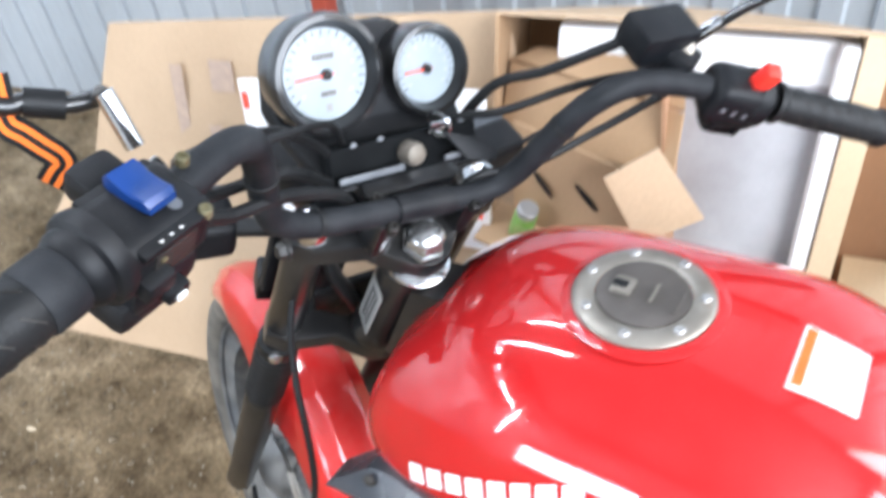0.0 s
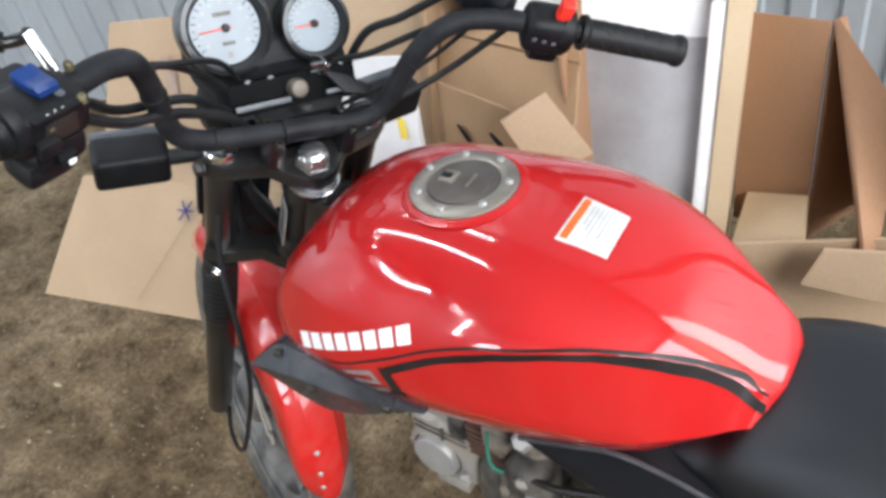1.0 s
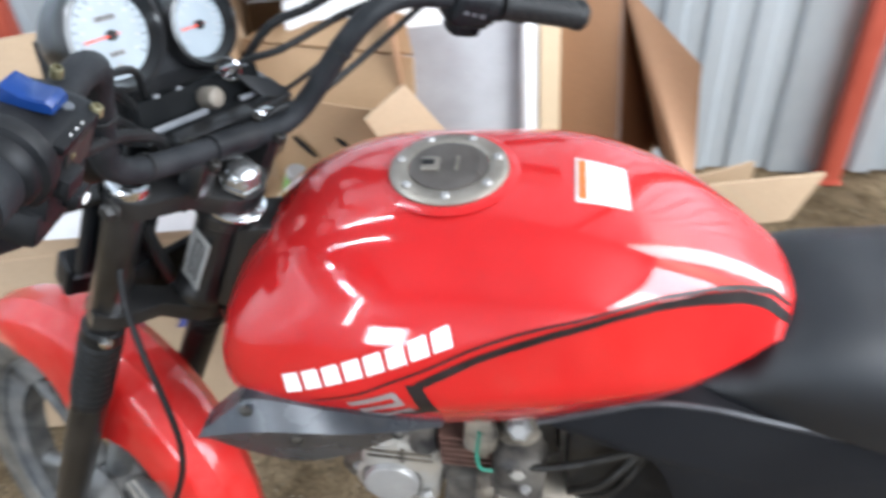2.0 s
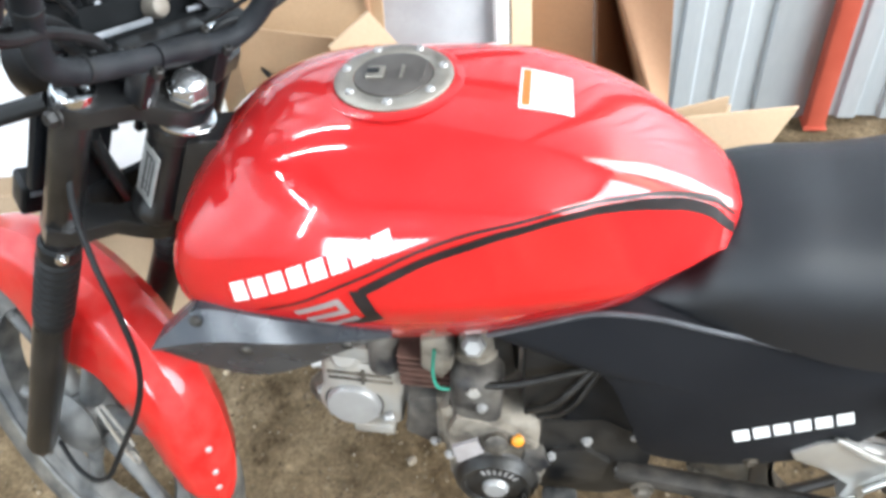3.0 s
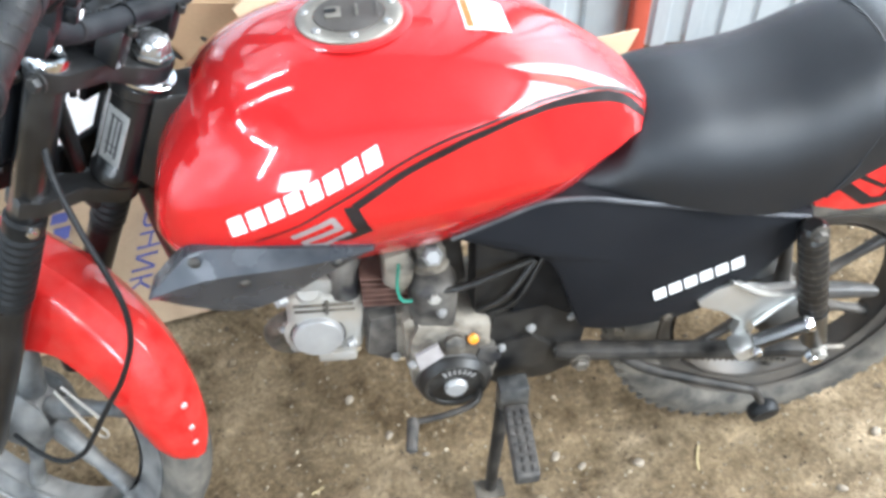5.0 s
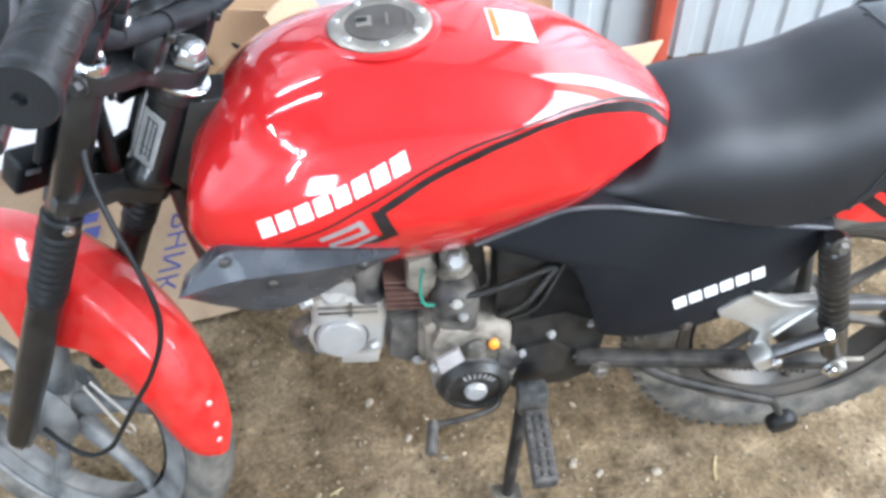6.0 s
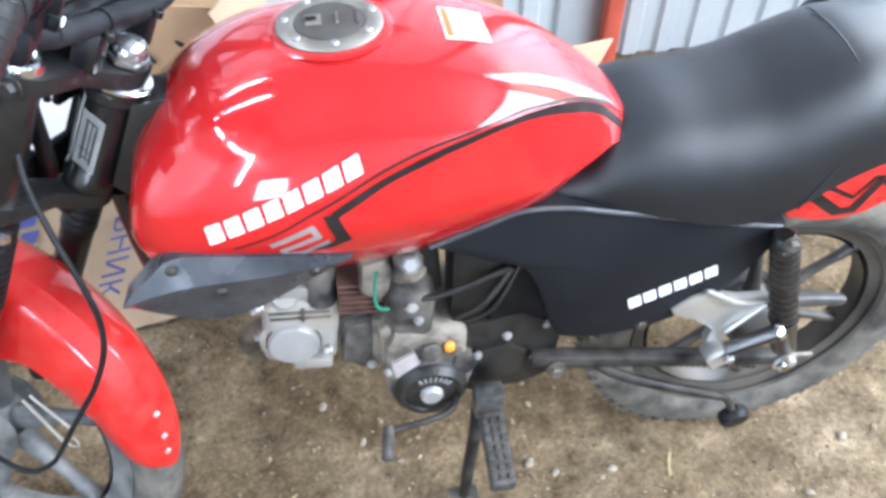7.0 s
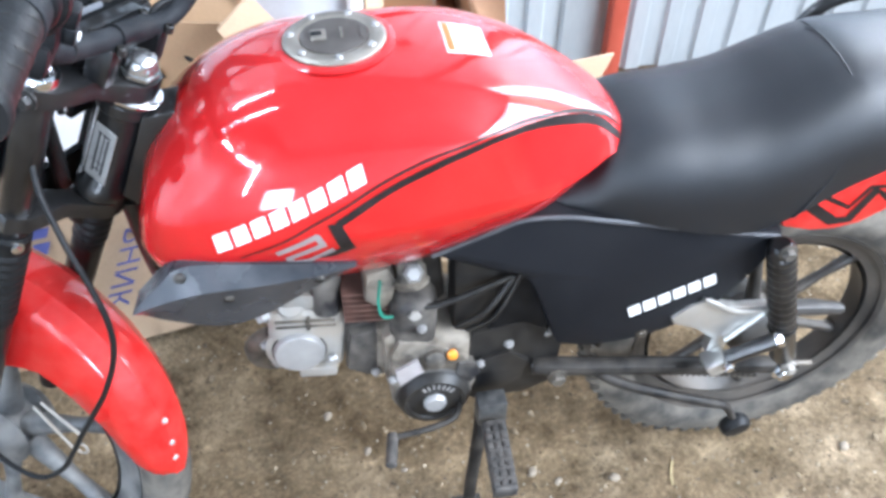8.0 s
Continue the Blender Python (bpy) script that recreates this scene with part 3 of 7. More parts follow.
HP = ((-0.345, 0.425, 0.50), (-0.110, 0.375, 0.515), (-0.150, 0.375, 0.680), (-0.350, 0.445, 0.665))
board(HP, CARD_IN, "hole_panel", small, "brown panel with two hand holes")
board(((-0.415, 0.520, 0.60), (-0.118, 0.480, 0.60), (-0.122, 0.515, 0.690), (-0.410, 0.560, 0.690)), CARD_IN, "back_panel", small)
board(((-0.410, 0.560, 0.692), (-0.122, 0.515, 0.692), (-0.14, 0.560, 0.738), (-0.38, 0.59, 0.702)), CARD_IN, "back_flap", small, "brown flap bent back")
board(((-0.120, 0.350, 0.585), (-0.050, 0.395, 0.620), (-0.115, 0.382, 0.721), (-0.166, 0.333, 0.693)), CARD, "side_flap", small, "tan flap raised across the opening")
board(((-0.128, 0.60, 0.35), (-0.110, 0.47, 0.35), (-0.150, 0.50, 0.765), (-0.165, 0.62, 0.765)), CARD_RED, "side_panel", small)
# flat black discs paint the shade of the hand holes; nothing is cut
for at, turn in (((-0.285, 0.414, 0.592), 40), ((-0.21, 0.398, 0.602), 35)):
    hm = basis(V((0.97, -0.21, 0.06)).normalized(), V((0.06, 0.15, 1.0)).normalized(), V((-0.22, -0.96, 0.16)).normalized(), V(at) - V(small.location) + V((-0.002, -0.008, 0.001)))
    part("hole_shade", lathe([(0.001, 0), (0.014, 0.0), (0.014, 0.001), (0.001, 0.001)], hm @ pose(0, 0, 0, 0, 0, -turn) @ Matrix.Diagonal((1.9, 0.35, 1, 1)), 18), BLACK, small, "black disc painting the shade of a hand hole")
board(((-0.38, 0.350, 0.497), (-0.26, 0.330, 0.497), (-0.26, 0.420, 0.503), (-0.38, 0.440, 0.503)), CARD_IN, "bottom_flap", small)
can = thing("jar", "small jar with a green label lying in the carton", "jar", at=(-0.318, 0.385, 0.507))
part("body", lathe([(0.016, 0), (0.018, 0.003), (0.018, 0.05), (0.015, 0.056)], pose(0, 0, 0, 10, 20, 0), 20), CAN, can)
part("lid", lathe([(0.016, 0.056), (0.0165, 0.066), (0.014, 0.068)], pose(0, 0, 0, 10, 20, 0), 20), ALU_CLEAN, can, "grey lid")


def lettering(text, size, m, mat, name, parent, label):
    cu = bpy.data.curves.new(name, 'FONT')
    cu.body, cu.size, cu.extrude, cu.space_character = text, size, 0.0004, 1.05
    tmp = new(name + "_tmp", cu)
    bpy.context.view_layer.update()
    me = bpy.data.meshes.new_from_object(tmp.evaluated_get(bpy.context.evaluated_depsgraph_get()))
    bpy.data.objects.remove(tmp)
    me.transform(m)
    me.materials.clear()
    me.materials.append(mat)
    ob = new(name, me)
    ob.parent = parent
    return tagged(ob, label)


# the second carton, open to the front with a folded side flap
def brown_carton():
    root = thing("brown_carton", "empty reddish brown carton standing open with its side flap folded out", "carton", at=(0.1, 0.55, 0))
    off = -V(root.location)
    board(((0.095, 0.668, 0.33), (0.222, 0.640, 0.34), (0.205, 0.703, 0.712), (0.078, 0.722, 0.705)), CARD_RED, "back_panel", root)
    # two boards added as a deep pleat, shaped to give the gap's dark wedge
    board(((0.224, 0.642, 0.335), (0.31, 0.80, 0.345), (0.213, 0.752, 0.698), (0.206, 0.704, 0.712)), CARD_RED, "side_panel", root)
    board(((0.31, 0.80, 0.345), (0.327, 0.526, 0.430), (0.213, 0.701, 0.713), (0.213, 0.752, 0.698)), CARD_RED, "side_panel", root)
    board(((0.325, 0.522, 0.432), (0.340, 0.552, 0.420), (0.330, 0.607, 0.625), (0.212, 0.699, 0.715)), CARD_RED, "side_flap", root, "folded out brown flap")
    board(((0.128, 0.54, 0.366), (0.243, 0.54, 0.401), (0.221, 0.64, 0.426), (0.118, 0.66, 0.393)), CARD_PALE, "bottom_flap", root, "pale inner flap")
    part("lower_panel", panel(V((-0.02, 0.545, 0.0)) + off, V((0.16, -0.005, 0)), V((0, 0.01, 0.365)), 0.005), CARD_RED, root, smooth=False)
    return root


brown_carton()


def low_carton():
    root = thing("low_carton", "low tan carton standing open with a long torn flap", "carton", at=(0.42, 0.6, 0))
    off = -V(root.location)
    part("front_panel", panel(V((0.15, 0.455, 0.0)) + off, V((0.30, 0.135, 0)), V((0, 0.01, 0.444)), 0.005, 0.0), CARD, root, smooth=False)
    part("side_panel", panel(V((0.45, 0.592, 0.0)) + off, V((0.03, 0.1, 0)), V((0, 0.01, 0.36)), 0.005, 0.0), CARD, root, smooth=False)
    bm = bmesh.new()
    a = [V((0.26, 0.435, 0.42)), V((0.36, 0.46, 0.40)), V((0.50, 0.5, 0.395))]
    b = [V((0.28, 0.46, 0.475)), V((0.38, 0.49, 0.475)), V((0.549, 0.533, 0.468))]
    fv = [[bm.verts.new(p + off) for p in r] for r in (a, b)]
    bv = [[bm.verts.new(p + off + V((0, 0.005, 0.001))) for p in r] for r in (a, b)]
    for i in range(2):
        bm.faces.new((fv[0][i], fv[0][i + 1], fv[1][i + 1], fv[1][i]))
        bm.faces.new((bv[0][i], bv[1][i], bv[1][i + 1], bv[0][i + 1]))
        bm.faces.new((fv[1][i], fv[1][i + 1], bv[1][i + 1], bv[1][i]))
    bm.faces.new((fv[0][2], bv[0][2], bv[1][2], fv[1][2]))
    part("long_flap", bm, CARD, root, "torn pale flap", smooth=False)
    return root


low_carton()


def flattened_carton():
    root = thing("flattened_carton", "large flattened cardboard carton propped up, creased, with pen marks", "carton", at=(-1.0, 0.25, 0))
    off = -V(root.location)
    b0, b1 = V((-1.57, 0.115, 0.0)), V((-0.30, 0.385, 0.0))
    c0, c1 = V((-1.425, 0.305, 0.30)), V((-0.30, 0.452, 0.40))
    t0, t1 = V((-1.215, 0.43, 0.68)), V((-0.44, 0.60, 0.75))

    def quad(p, q, r, s, name, wave, label=""):
        bm = bmesh.new()
        n = 10
        fv, bv = [], []
        for j in range(n + 1):
            row, rb = [], []
            for i in range(n + 1):
                u, v = i / n, j / n
                pt = p.lerp(q, u).lerp(s.lerp(r, u), v)
                pt = pt + V((0, -1, 0.3)) * wave * (math.sin(u * 7.0) * math.sin(v * math.pi) * 0.6 + math.sin(v * math.pi) * 0.5) + off
                row.append(bm.verts.new(pt))
                rb.append(bm.verts.new(pt + V((0, 0.007, 0))))
            fv.append(row)
            bv.append(rb)
        for j in range(n):
            for i in range(n):
                bm.faces.new((fv[j][i], fv[j][i + 1], fv[j + 1][i + 1], fv[j + 1][i]))
                bm.faces.new((bv[j][i], bv[j + 1][i], bv[j + 1][i + 1], bv[j][i + 1]))
        for e in (0, n):
            for i in range(n):
                bm.faces.new((fv[e][i], bv[e][i], bv[e][i + 1], fv[e][i + 1]))
                bm.faces.new((fv[i][e], bv[i][e], bv[i + 1][e], fv[i + 1][e]))
        part(name, bm, CARD, root, label, smooth=True)

    quad(b0, b1, c1, c0, "lower_panel", 0.006)
    quad(c0.lerp(c1, 0.07) + V((0.0, 0.004, 0)), c1 + V((0, 0.004, 0)), t1, t0, "upper_panel", 0.004)
    # printed bars and pen strokes
    up = (c0 - b0).normalized()
    al = (b1 - b0).normalized()
    nn = al.cross(up).normalized()
    if nn.y > 0:
        nn = -nn

    def stroke(p, q, w, name, mat):
        part(name, tube([V(p) + off, V(q) + off], w, 6), mat, root, "thin pen stroke")

    def on(u, v, lift=0.004):
        return b0.lerp(b1, u).lerp(c0.lerp(c1, u), v) + nn * (lift + 0.012 * 0.5)

    for du, dv in ((0.014, 0.05), (-0.014, 0.05), (0.02, 0.0)):
        stroke(on(0.333 - du, 0.82 - dv * 1.4), on(0.333 + du, 0.82 + dv * 1.4), 0.0022, "pen_star", BOXINK)
    lettering("ЬНИК", 0.060, basis(-up, al, nn, on(0.902, 0.67, 0.003) + off), BOXINK, "lettering", root, "blue sideways printed letters")
    for u, v, w, h in ((0.785, 0.90, 0.022, 0.05), (0.775, 0.74, 0.03, 0.02), (0.772, 0.66, 0.03, 0.025), (0.768, 0.57, 0.026, 0.03)):
        part("print_bar", block((w, h, 0.001), basis(al, up, nn, on(u, v, 0.002) + off)), BOXINK, root, "blue print")
    stroke(on(0.25, 0.1), on(0.36, 0.85), 0.0012, "pen_line", BOXINK_PALE)
    for k, (u, v, w, h) in enumerate(((0.265, 0.585, 0.026, 0.165), (0.355, 0.74, 0.05, 0.06), (0.37, 0.40, 0.03, 0.07))):
        q = c0.lerp(c1, u).lerp(t0.lerp(t1, u), v) + off + V((0, -0.008, 0))
        part("print_bar", block((w, 0.001, h), basis(al, V((0, 1, -0.2)).normalized(), V((0, 0.2, 1)).normalized(), q)), BOXINK_PALE, root, "faint violet print")
    return root


flattened_carton()


def white_board():
    root = thing("white_board", "white printed appliance panel leaning on the cartons", "panel", at=(-0.56, 0.38, 0.40))
    bl, br, tr, tl = V((-0.82, 0.345, 0.43)), V((-0.37, 0.39, 0.45)), V((-0.375, 0.41, 0.73)), V((-0.86, 0.405, 0.65))
    board((bl, br, tr, tl), FOAM_EDGE, "sheet", root, "", 0.012)
    u, v = br - bl, tl - bl
    nn = u.cross(v).normalized()
    if nn.y > 0:
        nn = -nn
    for (s, t, w, h, m) in ((0.93, 0.55, 0.014, 0.05, YELLOW), (0.97, 0.28, 0.008, 0.03, NEEDLE), (0.025, 0.85, 0.012, 0.03, NEEDLE)):
        q = bl.lerp(br, s).lerp(tl.lerp(tr, s), t) - V(root.location)
        part("print_mark", block((w, 0.001, h), basis(u.normalized(), nn, v.normalized(), q + nn * 0.014)), m, root, "small printed mark")
    return root


white_board()

# ---- the motorcycle ----
bike = thing("motorcycle", "small red and black motorcycle, dusty, front wheel turned aside", "motorcycle", at=(0, 0, 0))
EPS, DEL = radians(26), radians(27.5)
ST_A = V((math.sin(EPS), 0, math.cos(EPS)))
ST_B = V((math.cos(EPS), 0, -math.sin(EPS)))
ST_R = V((0, 1, 0)) * math.cos(DEL) + ST_B * math.sin(DEL)
ST_K = ST_B * math.cos(DEL) - V((0, 1, 0)) * math.sin(DEL)
ST_S = V((-0.199, 0.0, 0.848))
MS = basis(-ST_R, ST_K, ST_A, ST_S)     # steering: x to the rider's left, y back, z up the fork


def sp(r, k, a):
    return ST_S + ST_R * r + ST_K * k + ST_A * a


# -- fuel tank --
TANK = ((-0.240, 0.690, 0.085, 0.660, 0.628, 0.75), (-0.225, 0.735, 0.112, 0.668, 0.612, 0.72), (-0.200, 0.772, 0.132, 0.680, 0.600, 0.70),
        (-0.150, 0.818, 0.150, 0.695, 0.592, 0.66), (-0.080, 0.846, 0.160, 0.712, 0.588, 0.62), (0.0, 0.853, 0.162, 0.722, 0.590, 0.60),
        (0.080, 0.850, 0.158, 0.730, 0.596, 0.58), (0.155, 0.838, 0.147, 0.728, 0.616, 0.58), (0.226, 0.8115, 0.1265, 0.722, 0.634, 0.58), (0.278, 0.780, 0.098, 0.718, 0.679, 0.62), (0.305, 0.760, 0.080, 0.722, 0.694, 0.7), (0.323, 0.746, 0.065, 0.716, 0.696, 0.78), (0.332, 0.736, 0.051, 0.712, 0.697, 0.8), (0.338, 0.726, 0.033, 0.708, 0.698, 0.8), (0.341, 0.716, 0.015, 0.705, 0.699, 0.8))
TX = [r[0] for r in TANK]


def tank_row(x):
    """Top, half width, height of the widest line, bottom and bottom width at x."""
    out = []
    for c in range(1, 6):
        pts = [r[c] for r in TANK]
        i = min(max(int(np.searchsorted(TX, x)) - 1, 0), len(TX) - 2)
        x0, x1 = TX[i], TX[i + 1]
        m0 = (pts[i + 1] - pts[max(i - 1, 0)]) / (x1 - TX[max(i - 1, 0)])
        m1 = (pts[min(i + 2, len(TX) - 1)] - pts[i]) / (TX[min(i + 2, len(TX) - 1)] - x0)
        h = x1 - x0
        t = min(max((x - x0) / h, 0.0), 1.0)
        out.append((2 * t ** 3 - 3 * t * t + 1) * pts[i] + (t ** 3 - 2 * t * t + t) * h * m0 + (3 * t * t - 2 * t ** 3) * pts[i + 1] + (t ** 3 - t * t) * h * m1)
    return out


CREASE = ((-0.125, 0.689), (-0.078, 0.710), (-0.040, 0.731), (-0.004, 0.7495), (0.032, 0.769), (0.070, 0.785), (0.104, 0.794), (0.150, 0.801), (0.190, 0.801), (0.235, 0.792), (0.270, 0.776), (0.302, 0.757), (0.34, 0.728), (0.378, 0.690))


def tank_round(x, z):
    zt, w, zw, zb, wb = tank_row(x)
    if z >= zw:
        f0 = float(np.interp(x, (-0.23, -0.15, 0.0, 0.15), (0.0, 1.0, 1.0, 0.0)))
        f0 = 0.42 * f0 * f0 * (3 - 2 * f0)
        f = f0 + (1 - f0) * min(1.0, (z - zw) / (zt - zw))
        return w * ((1 - f ** 2.7) / (1 - f0 ** 2.7)) ** (1 / 2.7)
    f = min(1.0, (zw - z) / (zw - zb))
    return w * (1 - (1 - wb) * f ** 1.6)


def crease_z(x):
    zt, w, zw, zb, wb = tank_row(x)
    return min(zt - 0.001, max(zw + 0.15 * (zt - zw), float(np.interp(x, [c[0] for c in CREASE], [c[1] for c in CREASE]))))


def tank_y(x, z):
    """Half width of the tank at x and z: rounded above the stripe, a flatter flank below it."""
    zt, w, zw, zb, wb = tank_row(x)
    zc = crease_z(x)
    z0 = zw - 0.15 * (zw - zb)
    y = tank_round(x, z)
    if z0 < z < zc:
        k = float(np.interp(x, (-0.10, 0.05), (0.0, 1.0)))
        k = k * k * (3 - 2 * k)
        a, c = tank_round(x, z0), tank_round(x, zc)
        y += (a + (c - a) * (z - z0) / (zc - z0) - y) * k
    return y


def build_tank():
    bm = bmesh.new()
    rings = []
    xs = list(np.linspace(TX[0], -0.19, 8)) + list(np.linspace(-0.18, 0.25, 44)) + list(np.linspace(0.256, 0.33, 12)) + list(np.linspace(0.332, TX[-1], 7))
    for x in xs:
        zt, w, zw, zb, wb = tank_row(x)
        zc, z0 = crease_z(x), zw - 0.15 * (zw - zb)
        half = [z for z in np.linspace(zb, z0, 9)[:-1]] + [z for z in np.linspace(z0, zc, 8)[:-1]]
        a0 = math.asin(((zc - zw) / (zt - zw)) ** 1.35)
        half += [zw + (zt - zw) * math.sin(a) ** (2 / 2.7) for a in np.linspace(a0, math.pi / 2, 20)]
        near = [V((x, -tank_y(x, z), z)) for z in half]
        rings.append(near + [V((x, -p.y, p.z)) for p in reversed(near[:-1])])
    skin(bm, rings)
    return part("fuel_tank", bm, RED, bike, "glossy red painted fuel tank")


tank = build_tank()


def on_tank(x, z, lift=0.0008):
    """A place on the near side of the tank."""
    e = 0.004
    y = -tank_y(x, z)
    dx = (V((x + e, -tank_y(x + e, z), z)) - V((x - e, -tank_y(x - e, z), z)))
    dz = (V((x, -tank_y(x, z + e), z + e)) - V((x, -tank_y(x, z - e), z - e)))
    n = dx.cross(dz).normalized()
    if n.y > 0:
        n = -n
    return V((x, y, z)) + n * lift


def ribbon(pairs, name, mat, label, n=6):
    """A printed stripe on the tank side between two edges given as (x, z_low, z_high)."""
    lo = smooth_path([V((x, 0, a)) for x, a, b in pairs], n)
    hi = smooth_path([V((x, 0, b)) for x, a, b in pairs], n)
    bm = bmesh.new()
    rows = [[bm.verts.new(on_tank(a.lerp(b, j / 4).x, a.lerp(b, j / 4).z)) for j in range(5)] for a, b in zip(lo, hi)]
    for p, q in zip(rows, rows[1:]):
        for j in range(4):
            bm.faces.new((p[j], p[j + 1], q[j + 1], q[j]))
    return part(name, bm, mat, tank, label)


def patch(outline, name, mat, label="", lift=0.0009):
    """A printed shape on the tank side, outline in x and z, finely cut so that it follows the curve."""
    xs, zs = [p[0] for p in outline], [p[1] for p in outline]
    bm = bmesh.new()
    vs = [bm.verts.new((x, 0, z)) for x, z in outline]
    bm.faces.new(vs)
    for c, axis in ((np.arange(min(xs), max(xs), 0.008)[1:], 0), (np.arange(min(zs), max(zs), 0.008)[1:], 2)):
        for v in c:
            co = V((v, 0, 0)) if axis == 0 else V((0, 0, v))
            no = V((1, 0, 0)) if axis == 0 else V((0, 0, 1))
            bmesh.ops.bisect_plane(bm, geom=[*bm.verts, *bm.edges, *bm.faces], plane_co=co, plane_no=no)
    for v in bm.verts:
        v.co = on_tank(v.co.x, v.co.z, lift)
    return part(name, bm, mat, tank, label)


# the black stripes of the tank side
ribbon(((-0.020, 0.720, 0.731), (0.007, 0.736, 0.747), (0.043, 0.757, 0.766), (0.080, 0.772, 0.781), (0.112, 0.783, 0.7915), (0.156, 0.791, 0.798), (0.205, 0.788, 0.7965), (0.245, 0.775, 0.786), (0.285, 0.756, 0.766), (0.305, 0.740, 0.750), (0.322, 0.724, 0.732)), "stripe", BLACKPRINT, "broad black stripe")
ribbon(((-0.125, 0.688, 0.690), (-0.078, 0.709, 0.7115), (-0.040, 0.7295, 0.7325), (-0.004, 0.748, 0.751), (0.032, 0.7675, 0.7705), (0.070, 0.7835, 0.7865), (0.104, 0.793, 0.7955), (0.150, 0.8, 0.8025), (0.190, 0.8, 0.8025), (0.235, 0.7905, 0.793), (0.270, 0.775, 0.7775), (0.302, 0.756, 0.7585), (0.322, 0.738, 0.740)), "stripe", BLACKPRINT, "thin black stripe")
patch(((-0.029, 0.728), (-0.015, 0.729), (-0.001, 0.687), (-0.026, 0.674), (-0.046, 0.6745), (-0.018, 0.691)), "stripe", BLACKPRINT, "black zigzag end of the stripe")
# grey angular figure, one folded band
FIG = ((-0.0845, 0.6925), (-0.0416, 0.7145), (-0.0360, 0.7005), (-0.0745, 0.6805), (-0.0720, 0.6715), (-0.0530, 0.6715), (-0.0270, 0.6890))
for p, q in zip(FIG, FIG[1:]):
    d = (V(q) - V(p)).normalized()
    w = V((-d.y, d.x)) * 0.0036
    c0, c1 = V(p) - d * 0.0022, V(q) + d * 0.0022
    patch(tuple((v.x, v.y) for v in (c0 - w, c1 - w, c1 + w, c0 + w)), "grey_figure", GREYDECAL, "angular grey decal")
# the maker's mark: eight plain white slabs on a rising line
M0, M1 = V((-0.148, 0, 0.6965)), V((0.018, 0, 0.772))
for k in range(8):
    f0, f1 = k / 8 + 0.010, (k + 1) / 8 - 0.014
    p, q = M0.lerp(M1, f0), M0.lerp(M1, f1)
    h0, h1 = 0.0195 - 0.0015 * f0, 0.0195 - 0.0015 * f1
    patch(((p.x, p.z), (q.x, q.z), (q.x - 0.004, q.z + h1), (p.x - 0.003, p.z + h0)), "white_mark", WHITE, "plain white printed slab")

# filler cap
CAPM = pose(0.0, 0.0, 0.8515, 0, -1.5, 0)
ring = part("cap_ring", lathe([(0.038, 0.0), (0.0535, 0.0), (0.0565, 0.0015), (0.0565, 0.003), (0.054, 0.005), (0.041, 0.006), (0.038, 0.0045)], CAPM, 64, caps=False), CAPMETAL, tank, "dull metal filler ring with bolts")
lid = part("filler_lid", lathe([(0.001, 0.0062), (0.030, 0.0062), (0.0372, 0.0055), (0.0378, 0.003), (0.0378, 0.0)], CAPM, 64), CAPDARK, tank, "brown grey metal filler lid with lock")
part("lock_flap", block((0.017, 0.019, 0.004), CAPM @ pose(-0.017, 0.0, 0.0072), 0.0015), CAPMETAL, tank, "small lock cover")
part("lock_slot", block((0.012, 0.008, 0.002), CAPM @ pose(-0.019, 0.0, 0.0092), 0.001), BLACK, tank, "dark key slot")
part("lid_rib", block((0.003, 0.022, 0.002), CAPM @ pose(0.008, 0.002, 0.0066), 0.0008), CAPMETAL, tank)
part("lid_rib", block((0.004, 0.028, 0.002), CAPM @ pose(0.029, 0.0, 0.0066), 0.0008), CAPDARK, tank)
for k in range(7):
    a = 2 * math.pi * (k + 0.3) / 7
    mm = CAPM @ pose(0.0475 * math.cos(a), 0.0475 * math.sin(a), 0.0052)
    part("cap_bolt", lathe([(0.0044, 0), (0.0044, 0.0022), (0.0034, 0.0034), (0.0018, 0.0034), (0.0016, 0.0018)], mm, 14), ALU_CLEAN, tank, "small bright socket bolt")
# raised lip of the tank round the cap
part("cap_lip", lathe([(0.0572, 0.0012), (0.0605, 0.0012), (0.0665, -0.0018)], CAPM, 64, caps=False), RED, tank)


def tank_top(x, y):
    zt, w, zw, zb, wb = tank_row(x)
    f = min(0.999, abs(y) / w)
    return zw + (zt - zw) * (1 - f ** 2.7) ** (1 / 2.7)


def top_decal(quad, name, mat, lift, label="", n=8):
    """A printed quad on the tank's top."""
    bm = bmesh.new()
    a, b, c, d = [V((*p, 0)) for p in quad]
    grid = []
    for j in range(n + 1):
        row = []
        for i in range(n + 1):
            p = a.lerp(b, i / n).lerp(d.lerp(c, i / n), j / n)
            row.append(bm.verts.new((p.x, p.y, tank_top(p.x, p.y) + lift)))
        grid.append(row)
    for j in range(n):
        for i in range(n):
            bm.faces.new((grid[j][i], grid[j][i + 1], grid[j + 1][i + 1], grid[j + 1][i]))
    return part(name, bm, mat, tank, label)


SA, SD, SC, SB = (0.118, 0.031), (0.166, 0.028), (0.168, -0.033), (0.118, -0.036)
top_decal((SA, SD, SC, SB), "warning_sticker", STICKER, 0.0010, "pale warning sticker with an orange bar")


def in_sticker(u0, v0, u1, v1):
    a, d, c, b = [V((*p, 0)) for p in (SA, SD, SC, SB)]
    f = lambda u, v: tuple(a.lerp(d, u).lerp(b.lerp(c, u), v))[:2]
    return (f(u0, v0), f(u1, v0), f(u1, v1), f(u0, v1))


